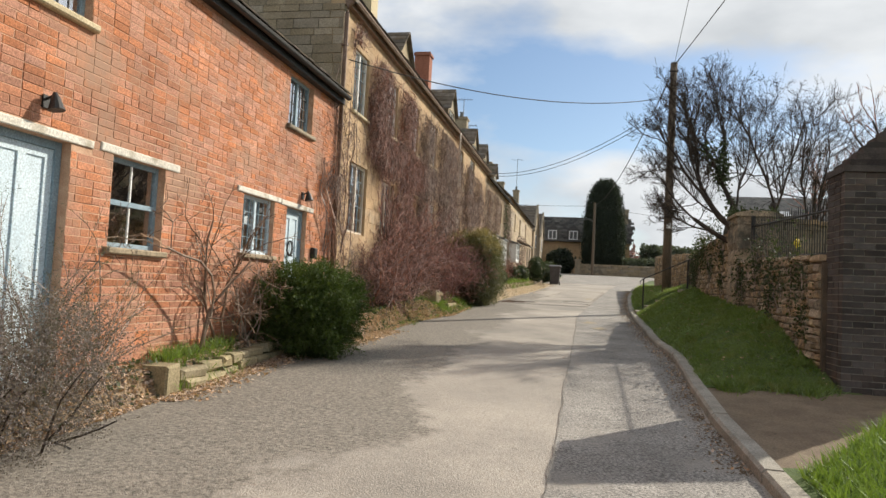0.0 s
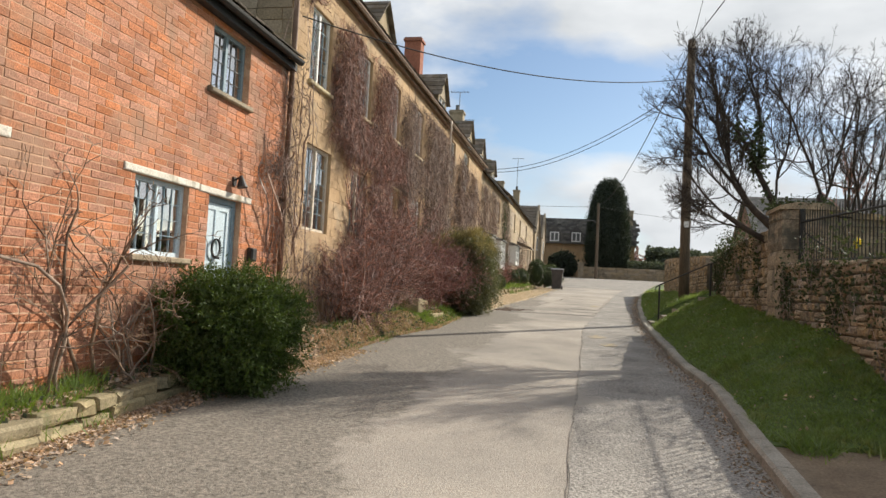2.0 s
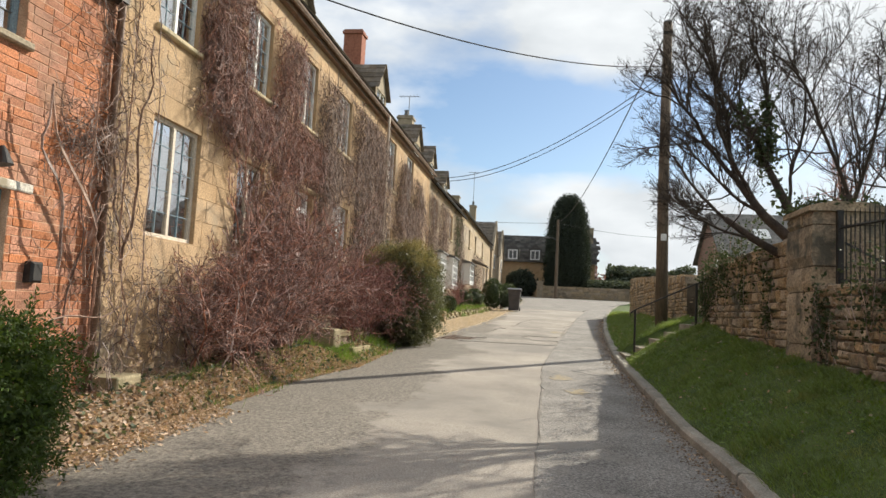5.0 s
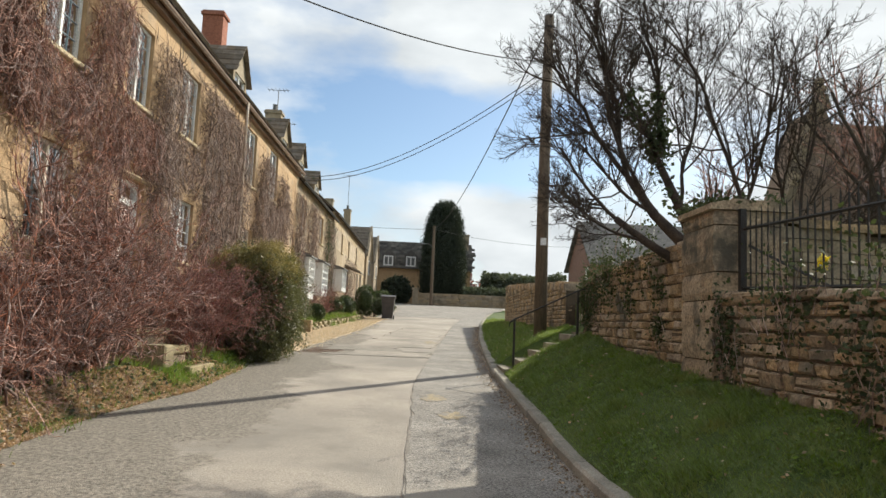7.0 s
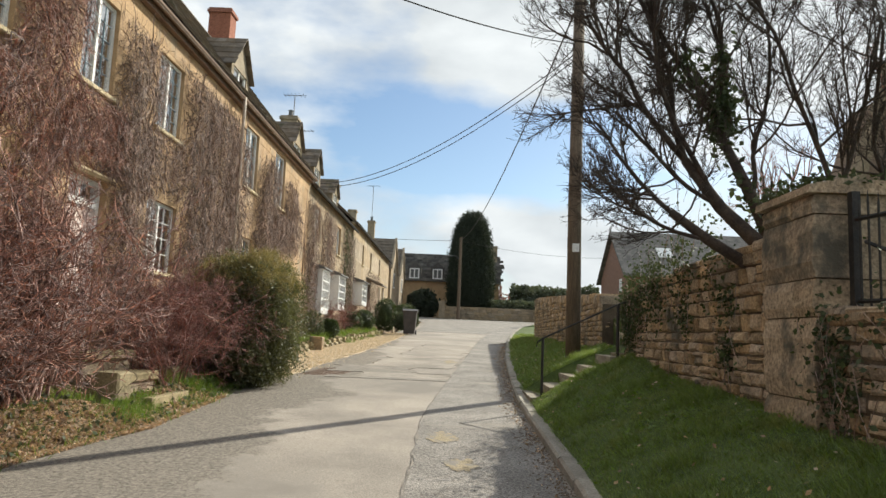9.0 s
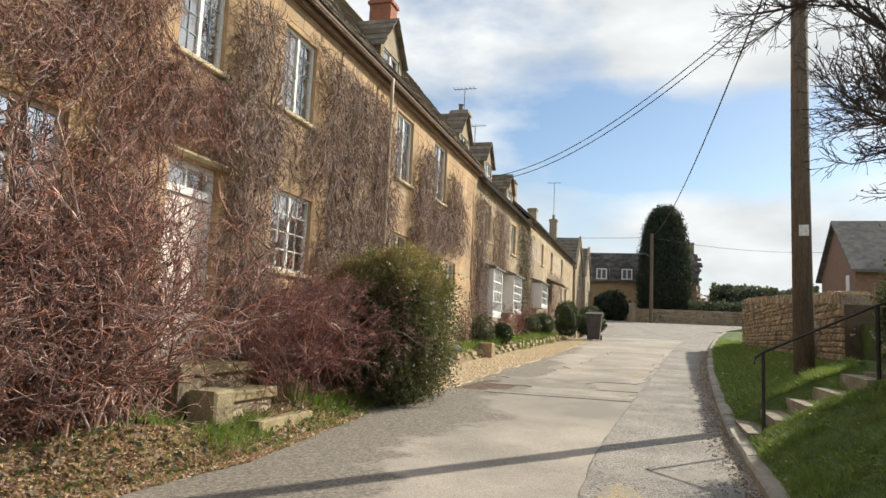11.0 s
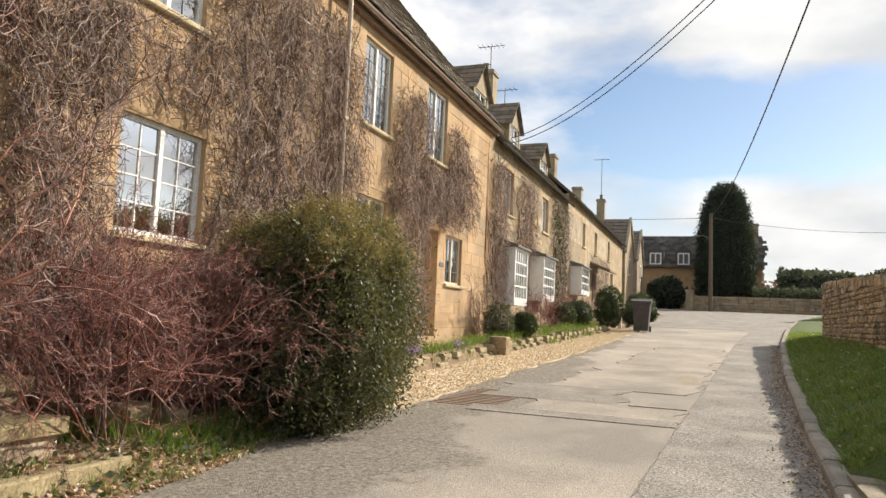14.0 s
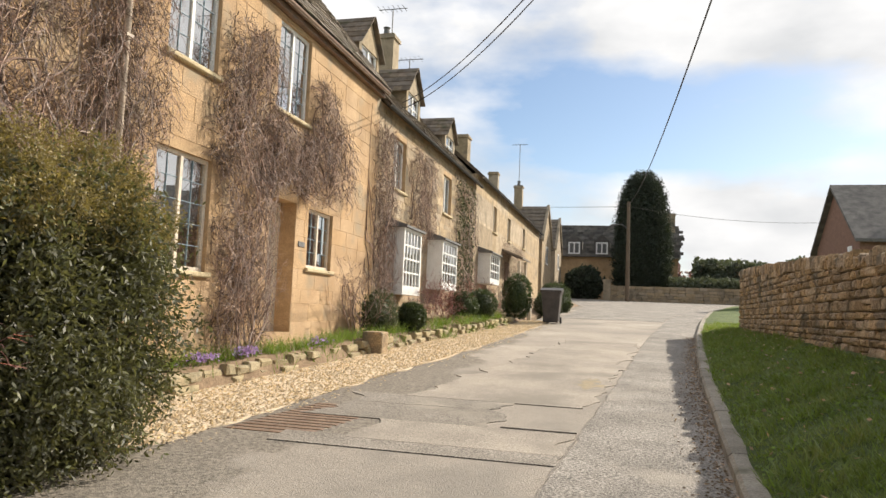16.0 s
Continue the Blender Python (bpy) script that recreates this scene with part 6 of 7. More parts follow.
def sprays(bases, heads, length, leaves, size, narrow, droop):
    """Sprays of leaves: short stems from the bases, each with narrow leaves set along both sides."""
    k = len(bases)
    q = wander(bases, heads, leaves, np.random.uniform(0.6, 1.3, k) * length / (leaves - 1), 0.16, (0, 0, droop))
    d = np.gradient(q, axis=1)
    d /= np.linalg.norm(d, axis=2, keepdims=True) + 1e-9
    c, d = np.repeat(q.reshape(-1, 3), 2, 0), np.repeat(d.reshape(-1, 3), 2, 0)
    r = np.random.normal(size=c.shape)
    w = np.cross(d, r)
    w /= np.linalg.norm(w, axis=1, keepdims=True) + 1e-9
    a = d * 0.6 + w * np.random.uniform(0.4, 1.1, (len(c), 1))
    a /= np.linalg.norm(a, axis=1, keepdims=True)
    b = np.cross(a, np.random.normal(size=c.shape))
    b /= np.linalg.norm(b, axis=1, keepdims=True) + 1e-9
    s = size * np.random.uniform(0.6, 1.3, (len(c), 1))
    v = np.stack([c, c + a * s + b * s * narrow, c + a * s * 2, c + a * s - b * s * narrow], 1).reshape(-1, 3)
    return v, np.arange(len(c) * 4).reshape(-1, 4)


def spray_bush(name, label, centre, half, n, leaves, length, size, mat, seed, rough=0.2, power=2.0, narrow=0.35, droop=-0.05, shoot=0, shoot_mat=None, lift=0.0):
    """A rounded evergreen built of leafy sprays over a dark inner mass of twigs and leaves."""
    x, y, z = centre
    low = z - half[2]
    t = thing(name, (x, y, low), label, "bush")
    inner = lumpy(centre, [h * 0.8 for h in half], n * 3, seed, rough, 0.45, power, low + lift)
    part("inner_foliage", Shape().arrays(*flakes(inner, size * 1.5, None, 0.5)), mat, t, kind="stuff")
    c = lumpy(centre, [h * 0.9 for h in half], n, seed, rough, 0.8, power, low + lift)
    d = c - np.array([x, y, z - half[2] * 0.2])
    d /= np.linalg.norm(d, axis=1, keepdims=True)
    d += np.random.normal(size=d.shape) * 0.35
    part("foliage", Shape().arrays(*sprays(c, d, length, leaves, size, narrow, droop)), mat, t, kind="stuff")
    m = 14
    q = wander(np.stack([x + np.random.normal(size=m) * 0.12, y + np.random.normal(size=m) * 0.12, np.full(m, low - 0.05)], 1), np.stack([np.random.normal(size=m) * 0.5, np.random.normal(size=m) * 0.5, np.ones(m)], 1), 8, np.full(m, half[2] * 0.2), 0.15)
    part("stem_mass", Shape().arrays(*bundle(q, 0.016, 0.4)), BARK, t, kind="stuff")
    if shoot:
        c = lumpy(centre, [h * 1.0 for h in half], shoot * 3, seed + 2, rough, 0.97, power)
        c = c[(c[:, 2] > z + half[2] * 0.45)][:shoot]
        d = np.tile([0.1, 0.1, 1.0], (len(c), 1)) + np.random.normal(size=c.shape) * 0.3
        part("shoot_mass", Shape().arrays(*sprays(c, d, 0.16, 6, size * 0.6, narrow, 0.0)), shoot_mat, t, kind="stuff")
    return t


spray_bush("yew_bush", "bright green spreading yew bush at the road's edge", (-3.88, 9.95, 1.06), (0.70, 0.76, 0.66), 4200, 7, 0.16, 0.021, YEW, 61, 0.34, 2.2, 0.3, -0.08)
spray_bush("evergreen_bush", "large dark glossy evergreen bush overhanging the gravel", (-3.45, 21.4, 2.02), (0.80, 0.97, 1.02), 7000, 8, 0.36, 0.024, HOLLY, 62, 0.3, 2.5, 0.34, -0.22, 5200, OLIVE_LEAF, 0.05)
LAVC = (-4.08, 4.75, 0.66)
spray_bush("lavender_bush", "grey straggling lavender bush at the road's edge", LAVC, (0.58, 1.0, 0.64), 3600, 7, 0.24, 0.0095, LAVENDER, 63, 0.35, 2.2, 0.4, 0.02)
np.random.seed(64)
ros = thing("rosemary_bush", (-4.2, 5.6, 0.4), "upright straggling rosemary before the brick wall", "bush")
m = 75
q = wander(np.stack([np.random.uniform(-4.45, -4.0, m), np.random.uniform(4.9, 6.1, m), np.full(m, 0.45)], 1), np.stack([np.random.normal(size=m) * 0.22, np.random.normal(size=m) * 0.4 + 0.1, np.ones(m)], 1), 12, np.random.uniform(0.06, 0.155, m), 0.14)
q[..., 0] = np.maximum(q[..., 0], FX + 0.05)
part("stem_mass", Shape().arrays(*bundle(q, 0.006)), VINE, ros, kind="stuff")
d = np.gradient(q, axis=1)[:, 3:].reshape(-1, 3)
part("foliage", Shape().arrays(*sprays(q[:, 3:].reshape(-1, 3), d / np.linalg.norm(d, axis=1, keepdims=True), 0.14, 9, 0.013, 0.16, 0.0)), ROSEMARY, ros, kind="stuff")
for k, (x, y, r) in enumerate(((-3.75, 31.4, 0.3), (-3.66, 35.6, 0.40), (-3.36, 36.6, 0.42))):
    leafy_bush("box_ball", "clipped round box bush in the garden bed", (x, y, level(y) + 0.25 + r * 0.85), (r, r, r * 0.95), 5000, 0.022, BOX_LEAF, 70 + k, 0.07, group="clipped box bushes", core=0.85)
leafy_bush("box_cone", "clipped upright evergreen beside the wheelie bin", (-2.75, 38.9, level(38.9) + 0.78), (0.44, 0.46, 0.68), 6000, 0.026, BOX_LEAF, 75, 0.08, 2.4, group="clipped box bushes", core=0.85)
for k, (x, y, r) in enumerate(((-2.35, 44.0, 0.5), (-2.2, 46.5, 0.5), (-3.4, 43.0, 0.5), (-2.7, 50.0, 0.7))):
    leafy_bush("garden_bush", "rounded grey-green garden bush at the road's edge", (x, y, level(y) + r * 0.8), (r, r, r * 0.9), 5000, 0.032, BOX_LEAF if k else ROSEMARY, 80 + k, 0.15, group="far garden bushes", core=0.85)
leafy_bush("grey_shrub", "soft grey-green shrub by the small window", (-4.1, 30.4, level(30.4) + 0.6), (0.35, 0.45, 0.42), 3500, 0.03, ROSEMARY, 86, 0.25, narrow=0.3)
leafy_bush("dark_garden_tree", "dark rounded evergreen before the far house", (-2.55, 68.5, 4.45), (1.3, 1.0, 1.2), 4000, 0.12, CYPRESS, 87, 0.15, core=0.88)

cy = thing("cypress_tree", (1.45, 69.5, 3.4), "tall dark columnar cypress at the end of the lane", "tree")
np.random.seed(90)
n = 9000
zz = np.random.uniform(0, 1, n)
prof = np.interp(zz, [0, 0.08, 0.3, 0.6, 0.82, 0.94, 1.0], [1.6, 1.82, 1.93, 1.72, 1.36, 0.92, 0.3])
aa = np.random.uniform(0, 6.283, n)
lump = np.array([1 + 0.10 * noise.noise((math.cos(a) * 2.5, math.sin(a) * 2.5, z * 7)) + 0.06 * noise.noise((math.cos(a) * 7, math.sin(a) * 7, z * 22)) for a, z in zip(aa, zz)])
rr = prof * lump * np.random.uniform(0.82, 1.03, n)
pts = np.stack([1.45 + rr * np.cos(aa), 69.5 + rr * np.sin(aa), 3.6 + zz * 8.6], 1)
out = np.stack([np.cos(aa) * 0.45, np.sin(aa) * 0.45, np.ones(n)], 1)
part("foliage", Shape().arrays(*sprays(pts, out + np.random.normal(size=out.shape) * 0.15, 0.5, 4, 0.075, 0.35, 0.1)), CYPRESS, cy, kind="stuff")
s = Shape()
s.tube([(1.45, 69.5, 3.2)] + [(1.45, 69.5, 3.6 + 8.6 * z) for z in (0, 0.08, 0.3, 0.6, 0.82, 0.94, 1.0)], [0.4] + [0.84 * r for r in (1.6, 1.82, 1.93, 1.72, 1.36, 0.92, 0.3)], 16)
part("dense_heart", s, CYPRESS, cy)


def hedge(name, label, x0, x1, y0, y1, z0, z1, n, size, mat, seed):
    np.random.seed(seed)
    t = thing(name, ((x0 + x1) / 2, (y0 + y1) / 2, z0), label, "hedge")
    x, y = np.random.uniform(x0, x1, n), np.random.uniform(y0, y1, n)
    top = np.array([z1 + (z1 - z0) * 0.28 * noise.noise((a * 0.45, b * 0.4, seed)) + (z1 - z0) * 0.12 * noise.noise((a * 1.7, b, seed)) for a, b in zip(x, y)])
    z = z0 + (top - z0) * np.random.uniform(0, 1, n) ** 0.55
    part("foliage", Shape().arrays(*flakes(np.stack([x, y, z], 1), size)), mat, t, kind="stuff")
    s = Shape()
    k = max(4, int((x1 - x0) / 1.2))
    for i in range(k):
        a = x0 + (x1 - x0) * i / k
        zt = z0 + (z1 - z0) * 0.7 * (1 + 0.25 * noise.noise((a * 0.45, (y0 + y1) / 2 * 0.4, seed)))
        s.box(a, a + (x1 - x0) / k, y0 + 0.25 * (y1 - y0), y1, z0, zt)
    part("dense_heart", s, mat, t)


hedge("boundary_hedge", "dark hedge above the boundary wall", 3.2, 16, 66.6, 68.4, 3.4, 5.0, 9000, 0.12, HAZY_LEAF, 91)
hedge("tree_belt", "dark evergreen shrubs beyond the lane", 5, 12.5, 69, 72, 3.4, 6.4, 9000, 0.16, HAZY_LEAF, 92)
hedge("distant_trees", "bare brown treetops beyond the hedge", 5, 40, 95, 100, 2.5, 7.0, 9000, 0.3, TWIG, 93)
hedge("distant_trees", "hazy distant trees behind the village", -120, 140, 190, 200, -2, 12, 9000, 1.2, TWIG, 94)

# -- buildings on the right --
bh = thing("brick_house_far", (13.5, 58, 3.0), "orange brick house with a grey slate roof beyond the wall", "house")
part("wall", Shape().prism([(56, 2.5), (64, 2.5), (64, 6.7), (60, 9.75), (56, 6.7)], "x", 11.5, 22), DULL_BRICK_FAR, bh)
part("roof", Shape().prism([(55.6, 6.5), (60, 9.95), (64.4, 6.5), (64.4, 6.35), (60, 9.75), (55.6, 6.35)], "x", 11.2, 22.3), DARK_SLATE, bh)
part("roof_window", Shape().prism([(57.2, 7.92), (58.1, 8.63), (58.1, 8.55), (57.2, 7.84)], "x", 14.0, 15.0), WHITE_PAINT, bh)
part("window", Shape().box(11.47, 11.5, 57.2, 57.9, 5.4, 6.3), WHITE_PAINT, bh)

church = thing("stone_church", (14, 28, 2.2), "weathered stone church end behind the railings", "church")
part("wall", Shape().prism([(9.4, 2.0), (9.4, 5.0), (10.4, 8.2), (10.6, 8.2), (10.75, 7.75), (22, 7.75), (22, 2.0)], "y", 26, 27.6), CHURCH_STONE, church)
part("gable_parapet", Shape().prism([(9.25, 4.8), (9.25, 5.1), (10.4, 8.5), (10.6, 8.5), (10.7, 8.15), (10.4, 8.1), (9.4, 4.8)], "y", 25.85, 26.3), GABLE, church)
part("finial", Shape().box(10.42, 10.58, 26.0, 26.2, 8.45, 9.05).box(10.3, 10.7, 26.05, 26.15, 8.72, 8.84), GABLE, church)

# ---- door steps, blocks and edging on the left ----
st = thing("door_steps", (-4.2, 18.1, 1.0), "two worn broad stone steps below the pink door", "steps")
part("step", Shape().chamfered(FX - 0.1, -4.05, 17.42, 18.72, 1.50, 1.61, 0.02, 0.008), LICHEN_STONE, st)
part("riser", Shape().chamfered(FX, -4.10, 17.47, 18.68, 1.0, 1.50, 0.01, 0.006), RUBBLE, st)
part("step", Shape().chamfered(FX + 0.2, -3.74, 17.6, 18.78, 1.24, 1.35, 0.02, 0.008), LICHEN_STONE, st)
part("riser", Shape().chamfered(FX + 0.2, -3.79, 17.65, 18.72, 0.85, 1.24, 0.01, 0.006), RUBBLE, st)
part("flagstone", Shape().chamfered(-4.2, -3.42, 17.9, 19.05, 0.8, 1.08, 0.02, 0.014), LICHEN_STONE, st)
for (x, y, w, h) in ((-3.62, 17.4, 0.33, 1.40), (-3.76, 19.28, 0.3, 1.37), (-3.66, 19.66, 0.22, 1.30)):
    single("stone_block", Shape().chamfered(x - 0.3, x, y, y + w, 0.7, h, 0.03, 0.012), LICHEN_STONE, "squat lichened stone block beside the door steps", "stone block", "blocks by the steps")
single("stone_block", Shape().chamfered(-4.55, -4.22, 12.45, 12.85, 0.5, 1.0, 0.02, 0.01), LICHEN_STONE, "squat lichened stone block at the corner of the house", "stone block", "blocks by the steps")
single("stone_block", Shape().chamfered(-4.3, -4.02, 6.75, 7.0, 0.2, 0.58, 0.02, 0.012), LICHEN_STONE, "squat stone block ending the bed's edging", "stone block", "blocks by the steps")


def edging(label, line, y0, y1, rows, seed, loose=0.07):
    random.seed(seed)
    t = thing("stone_edging", (line(y0), y0, level(y0)), label, "edging", "low stone edgings")
    for r in range(rows):
        y = y0 + random.uniform(0, 0.1)
        while y < y1:
            w = random.uniform(0.18, 0.5)
            x, z = line(y) + random.uniform(-loose, loose) * 0.7 - 0.03 * r, level(y) - random.uniform(0.01, 0.01 + loose * 0.6) + r * 0.12
            part("edging_stone", Shape().chamfered(x - 0.22, x, y, y + w - 0.02, z, z + random.uniform(0.10, 0.135), 0.025, 0.016), LICHEN_STONE, t)
            y += w


edging("low lichened stone edging of the planting bed", lambda y: left_x(y) + 0.10, 7.05, 10.2, 2, 5, 0.025)
edging("low stone edging half lost in leaves", lambda y: left_x(y) - 0.1, 13.0, 17.0, 1, 6)
edging("low dry-stone wall of the cottage garden bed", edge_x, 23.4, 38.0, 2, 7)
single("stone_block", Shape().chamfered(-3.85, -3.5, 28.95, 29.3, 1.38, 1.78, 0.02, 0.012), RUBBLE, "rough stone block at the bed's corner", "stone block", "blocks by the steps")
fence_b = thing("picket_fence", (-3.1, 40.3, level(40.3)), "short pale timber picket fence beside the bin", "fence")
for k in range(7):
    px0 = -3.55 + 0.13 * k
    part("picket", Shape().prism([(px0, level(40.3) - 0.02), (px0 + 0.075, level(40.3) - 0.02), (px0 + 0.075, 2.86), (px0 + 0.0375, 2.93), (px0, 2.86)], "y", 40.30, 40.32), CREAM_PAINT, fence_b)
for z in (2.2, 2.68):
    part("rail", Shape().box(-3.6, -2.6, 40.322, 40.36, z, z + 0.07), CREAM_PAINT, fence_b)
part("post", Shape().box(-2.62, -2.5, 40.28, 40.4, level(40.3) - 0.02, 2.98), CREAM_PAINT, fence_b)

# wheelie bin
BX, BY = -1.72, 39.2
wb = thing("wheelie_bin", (BX, BY, level(BY)), "dark grey plastic wheelie bin at the road's edge", "bin")
bz = level(BY)
s = Shape()
for z, hx, hy in ((0.04, 0.21, 0.25), (0.5, 0.25, 0.3), (0.95, 0.285, 0.345)):
    s.v += [(BX - hx, BY - hy, bz + z), (BX + hx, BY - hy, bz + z), (BX + hx, BY + hy, bz + z), (BX - hx, BY + hy, bz + z)]
s.f += [(3, 2, 1, 0), (8, 9, 10, 11)] + [(k + r, (k + 1) % 4 + r, (k + 1) % 4 + 4 + r, k + 4 + r) for k in range(4) for r in (0, 4)]
part("body", s, BIN_PLASTIC, wb)
part("rim", Shape().box(BX - 0.31, BX + 0.31, BY - 0.37, BY + 0.36, bz + 0.92, bz + 0.97), BIN_PLASTIC, wb)
part("lid", Shape().prism([(BY - 0.38, bz + 0.972), (BY + 0.4, bz + 0.972), (BY + 0.4, bz + 1.04), (BY + 0.1, bz + 1.09), (BY - 0.4, bz + 1.0)], "x", BX - 0.32, BX + 0.32), BIN_PLASTIC, wb)
part("handle", Shape().tube([(BX - 0.26, BY + 0.42, bz + 1.0), (BX + 0.26, BY + 0.42, bz + 1.0)], 0.02, 6), BIN_PLASTIC, wb)
for x in (BX - 0.28, BX + 0.23):
    part("wheel", Shape().tube([(x, BY + 0.26, bz + 0.1), (x + 0.05, BY + 0.26, bz + 0.1)], 0.1, 14), BLACK_IRON, wb)

# ---- grass, leaves, gravel ----
np.random.seed(100)


def scatter_bank(n, y0, y1):
    y = np.random.uniform(y0, y1, n)
    kx = np.array([kerb_x(v) + 0.14 for v in y])
    wx = np.array([wall_x(v) - 0.08 for v in y])
    x = kx + (wx - kx) * np.random.uniform(0, 1, n)
    return np.array([(a, b, level(b) + bank_z(a, b) - 0.012) for a, b in zip(x, y)])


near_feet, far_feet = scatter_bank(90000, 9.4, 22), scatter_bank(34000, 22, 40)
uneven = lambda feet, h: np.array([h * (0.55 + 1.5 * max(0.0, noise.noise((x * 2.2, y * 2.2, 3.3)) + 0.45 * noise.noise((x * 7, y * 7, 1.3)) + 0.12)) for x, y, z in feet])
single("bank_grass", Shape().arrays(*blades(near_feet, uneven(near_feet, 0.06), 0.75, 0.006)).arrays(*blades(far_feet, uneven(far_feet, 0.075), 0.7, 0.009)), GRASS_BLADE, "short green grass blades on the bank", "grass", kind="stuff")
feet = scatter_bank(16000, 9.4, 40)
feet = feet[[noise.noise((x * 1.1, y * 1.1, 8.8)) > 0.12 for x, y, z in feet]]
single("bank_weeds", Shape().arrays(*flakes(feet + np.array([0, 0, 0.035]), 0.022, 0.5, 0.6)), FRESH_BLADE, "green clover and moss patches in the bank's grass", "weeds", kind="stuff")
feet = scatter_bank(600, 9.4, 40)
single("bank_leaves", Shape().arrays(*flakes(feet + np.array([0, 0, 0.045]), 0.022, 0.4, 0.6)), LITTER, "dry leaves strewn over the grass bank", "leaves", kind="stuff")
n = 26000
y = np.random.uniform(2.5, 7.8, n)
x = np.maximum(1.45, 1.6 + (y - 6.0) / 1.5) + np.random.uniform(0, 2.4, n)
single("verge_grass", Shape().arrays(*blades(np.stack([x, y, [level(b) + 0.09 + 0.05 * min(1.5, max(0, a - 1.4)) for a, b in zip(x, y)]], 1), 0.11, 0.7, 0.008)), FRESH_BLADE, "long bright grass of the verge", "grass", kind="stuff")


def tufts(spots, each, r, h, mat, label):
    c = []
    for x, y in spots:
        for _ in range(each):
            a, b = x + random.gauss(0, r), y + random.gauss(0, r)
            a = max(a, FX + 0.04)
            c.append((a, b, level(b) + (bed_z(a, b) if a < left_x(b) else 0.0) - 0.01))
    single("grass_tuft", Shape().arrays(*blades(c, h, 0.5, 0.006)), mat, label, "grass", kind="stuff")


random.seed(9)
tufts([(-4.3 + random.uniform(-0.15, 0.2), 7.0 + random.uniform(0, 1.6)) for _ in range(16)], 90, 0.09, 0.16, FRESH_BLADE, "fresh green grass tufts in the planting bed")
tufts([(left_x(y) - random.uniform(0.0, 0.3), y) for y in np.arange(13.2, 22.0, 0.3)], 80, 0.12, 0.11, FRESH_BLADE, "green weeds along the road's edge")
tufts([(edge_x(y) - random.uniform(0.12, 0.45), y) for y in np.arange(24.0, 38, 0.4)], 130, 0.12, 0.2, FRESH_BLADE, "green bulb leaves in the garden bed")
tufts([(-3.52, 17.3), (-3.48, 17.55), (-3.5, 17.9), (-3.52, 19.45), (-3.48, 19.8), (-3.5, 20.15), (-3.5, 20.5), (-3.46, 20.8), (-3.95, 17.15)], 300, 0.1, 0.12, FRESH_BLADE, "bright green grass around the stone blocks")
tufts([(-3.85, 19.3), (-3.95, 19.6), (-4.0, 17.0), (-4.1, 19.1)], 240, 0.1, 0.2, GRASS_BLADE, "dark green bulb leaves beside the steps")
c = []
for y in np.concatenate([np.random.normal(24.9, 0.12, 130), np.random.normal(25.8, 0.12, 130), np.random.normal(27.6, 0.15, 60)]):
    x = edge_x(y) - random.uniform(0.12, 0.3)
    c.append((x, y, level(y) + bed_z(x, y) + random.uniform(0.05, 0.14)))
single("crocus_flowers", Shape().arrays(*flakes(c, 0.03)), PETAL, "small violet crocus flowers in the garden bed", "flowers", kind="stuff")
single("daffodil", Shape().arrays(*flakes([(3.71 + random.gauss(0, 0.03), 14.3 + random.gauss(0, 0.03), 2.62 + random.gauss(0, 0.05)) for _ in range(24)], 0.05)), YELLOW, "yellow daffodil in the churchyard grass", "flower")

n = 44000
y = np.where(np.random.rand(n) < 0.45, np.random.uniform(12.6, 17.6, n), np.random.uniform(4.0, 22.3, n))
lx = np.array([left_x(v) for v in y])
x = np.clip(lx - np.abs(np.random.normal(size=n)) * 0.38 + 0.14, FX + 0.03, 0)
z = np.array([level(b) + (bed_z(a, b) if a < l else 0.0) + 0.012 for a, b, l in zip(x, y, lx)])
single("leaf_litter", Shape().arrays(*flakes(np.stack([x, y, z], 1), 0.027, 0.4, 0.6)), LITTER, "dry brown leaves along the road's edge", "leaves", kind="stuff")
n = 5200
y = np.random.uniform(6.6, 13.4, n)
x = np.array([left_x(v) for v in y]) + 0.1 + np.abs(np.random.normal(size=n)) * 0.15
single("leaf_drift", Shape().arrays(*flakes(np.stack([x, y, [level(v) + 0.012 for v in y]], 1), 0.024, 0.35, 0.6)), LITTER, "dry leaves drifted against the stone edging", "leaves", kind="stuff")
n = 3200
x, y = np.random.uniform(1.5, 2.8, n), 9.4 + np.random.normal(size=n) * 0.13
y += 0.12 * np.sin(x * 7.0) + 0.06 * np.sin(x * 17.0)
single("edge_grass", Shape().arrays(*blades(np.stack([x, y, [level(b) + 0.07 + 0.03 * max(0, a - 1.6) for a, b in zip(x, y)]], 1), 0.10, 0.7, 0.008)), GRASS_BLADE, "ragged grass where the bank meets bare earth", "grass", kind="stuff")
n = 1800
y = np.random.uniform(5.0, 22.0, n)
lx = np.array([left_x(v) for v in y])
x = np.clip(lx - np.abs(np.random.normal(size=n)) * 0.3 + 0.05, FX + 0.03, 0)
z = np.array([level(b) + (bed_z(a, b) if a < l else 0.0) + random.uniform(0.01, 0.07) for a, b, l in zip(x, y, lx)])
single("ground_ivy", Shape().arrays(*flakes(np.stack([x, y, z], 1), 0.03, 0.6, 0.7)), ROSEMARY, "low green ground ivy in the planting bed", "plants", kind="stuff")


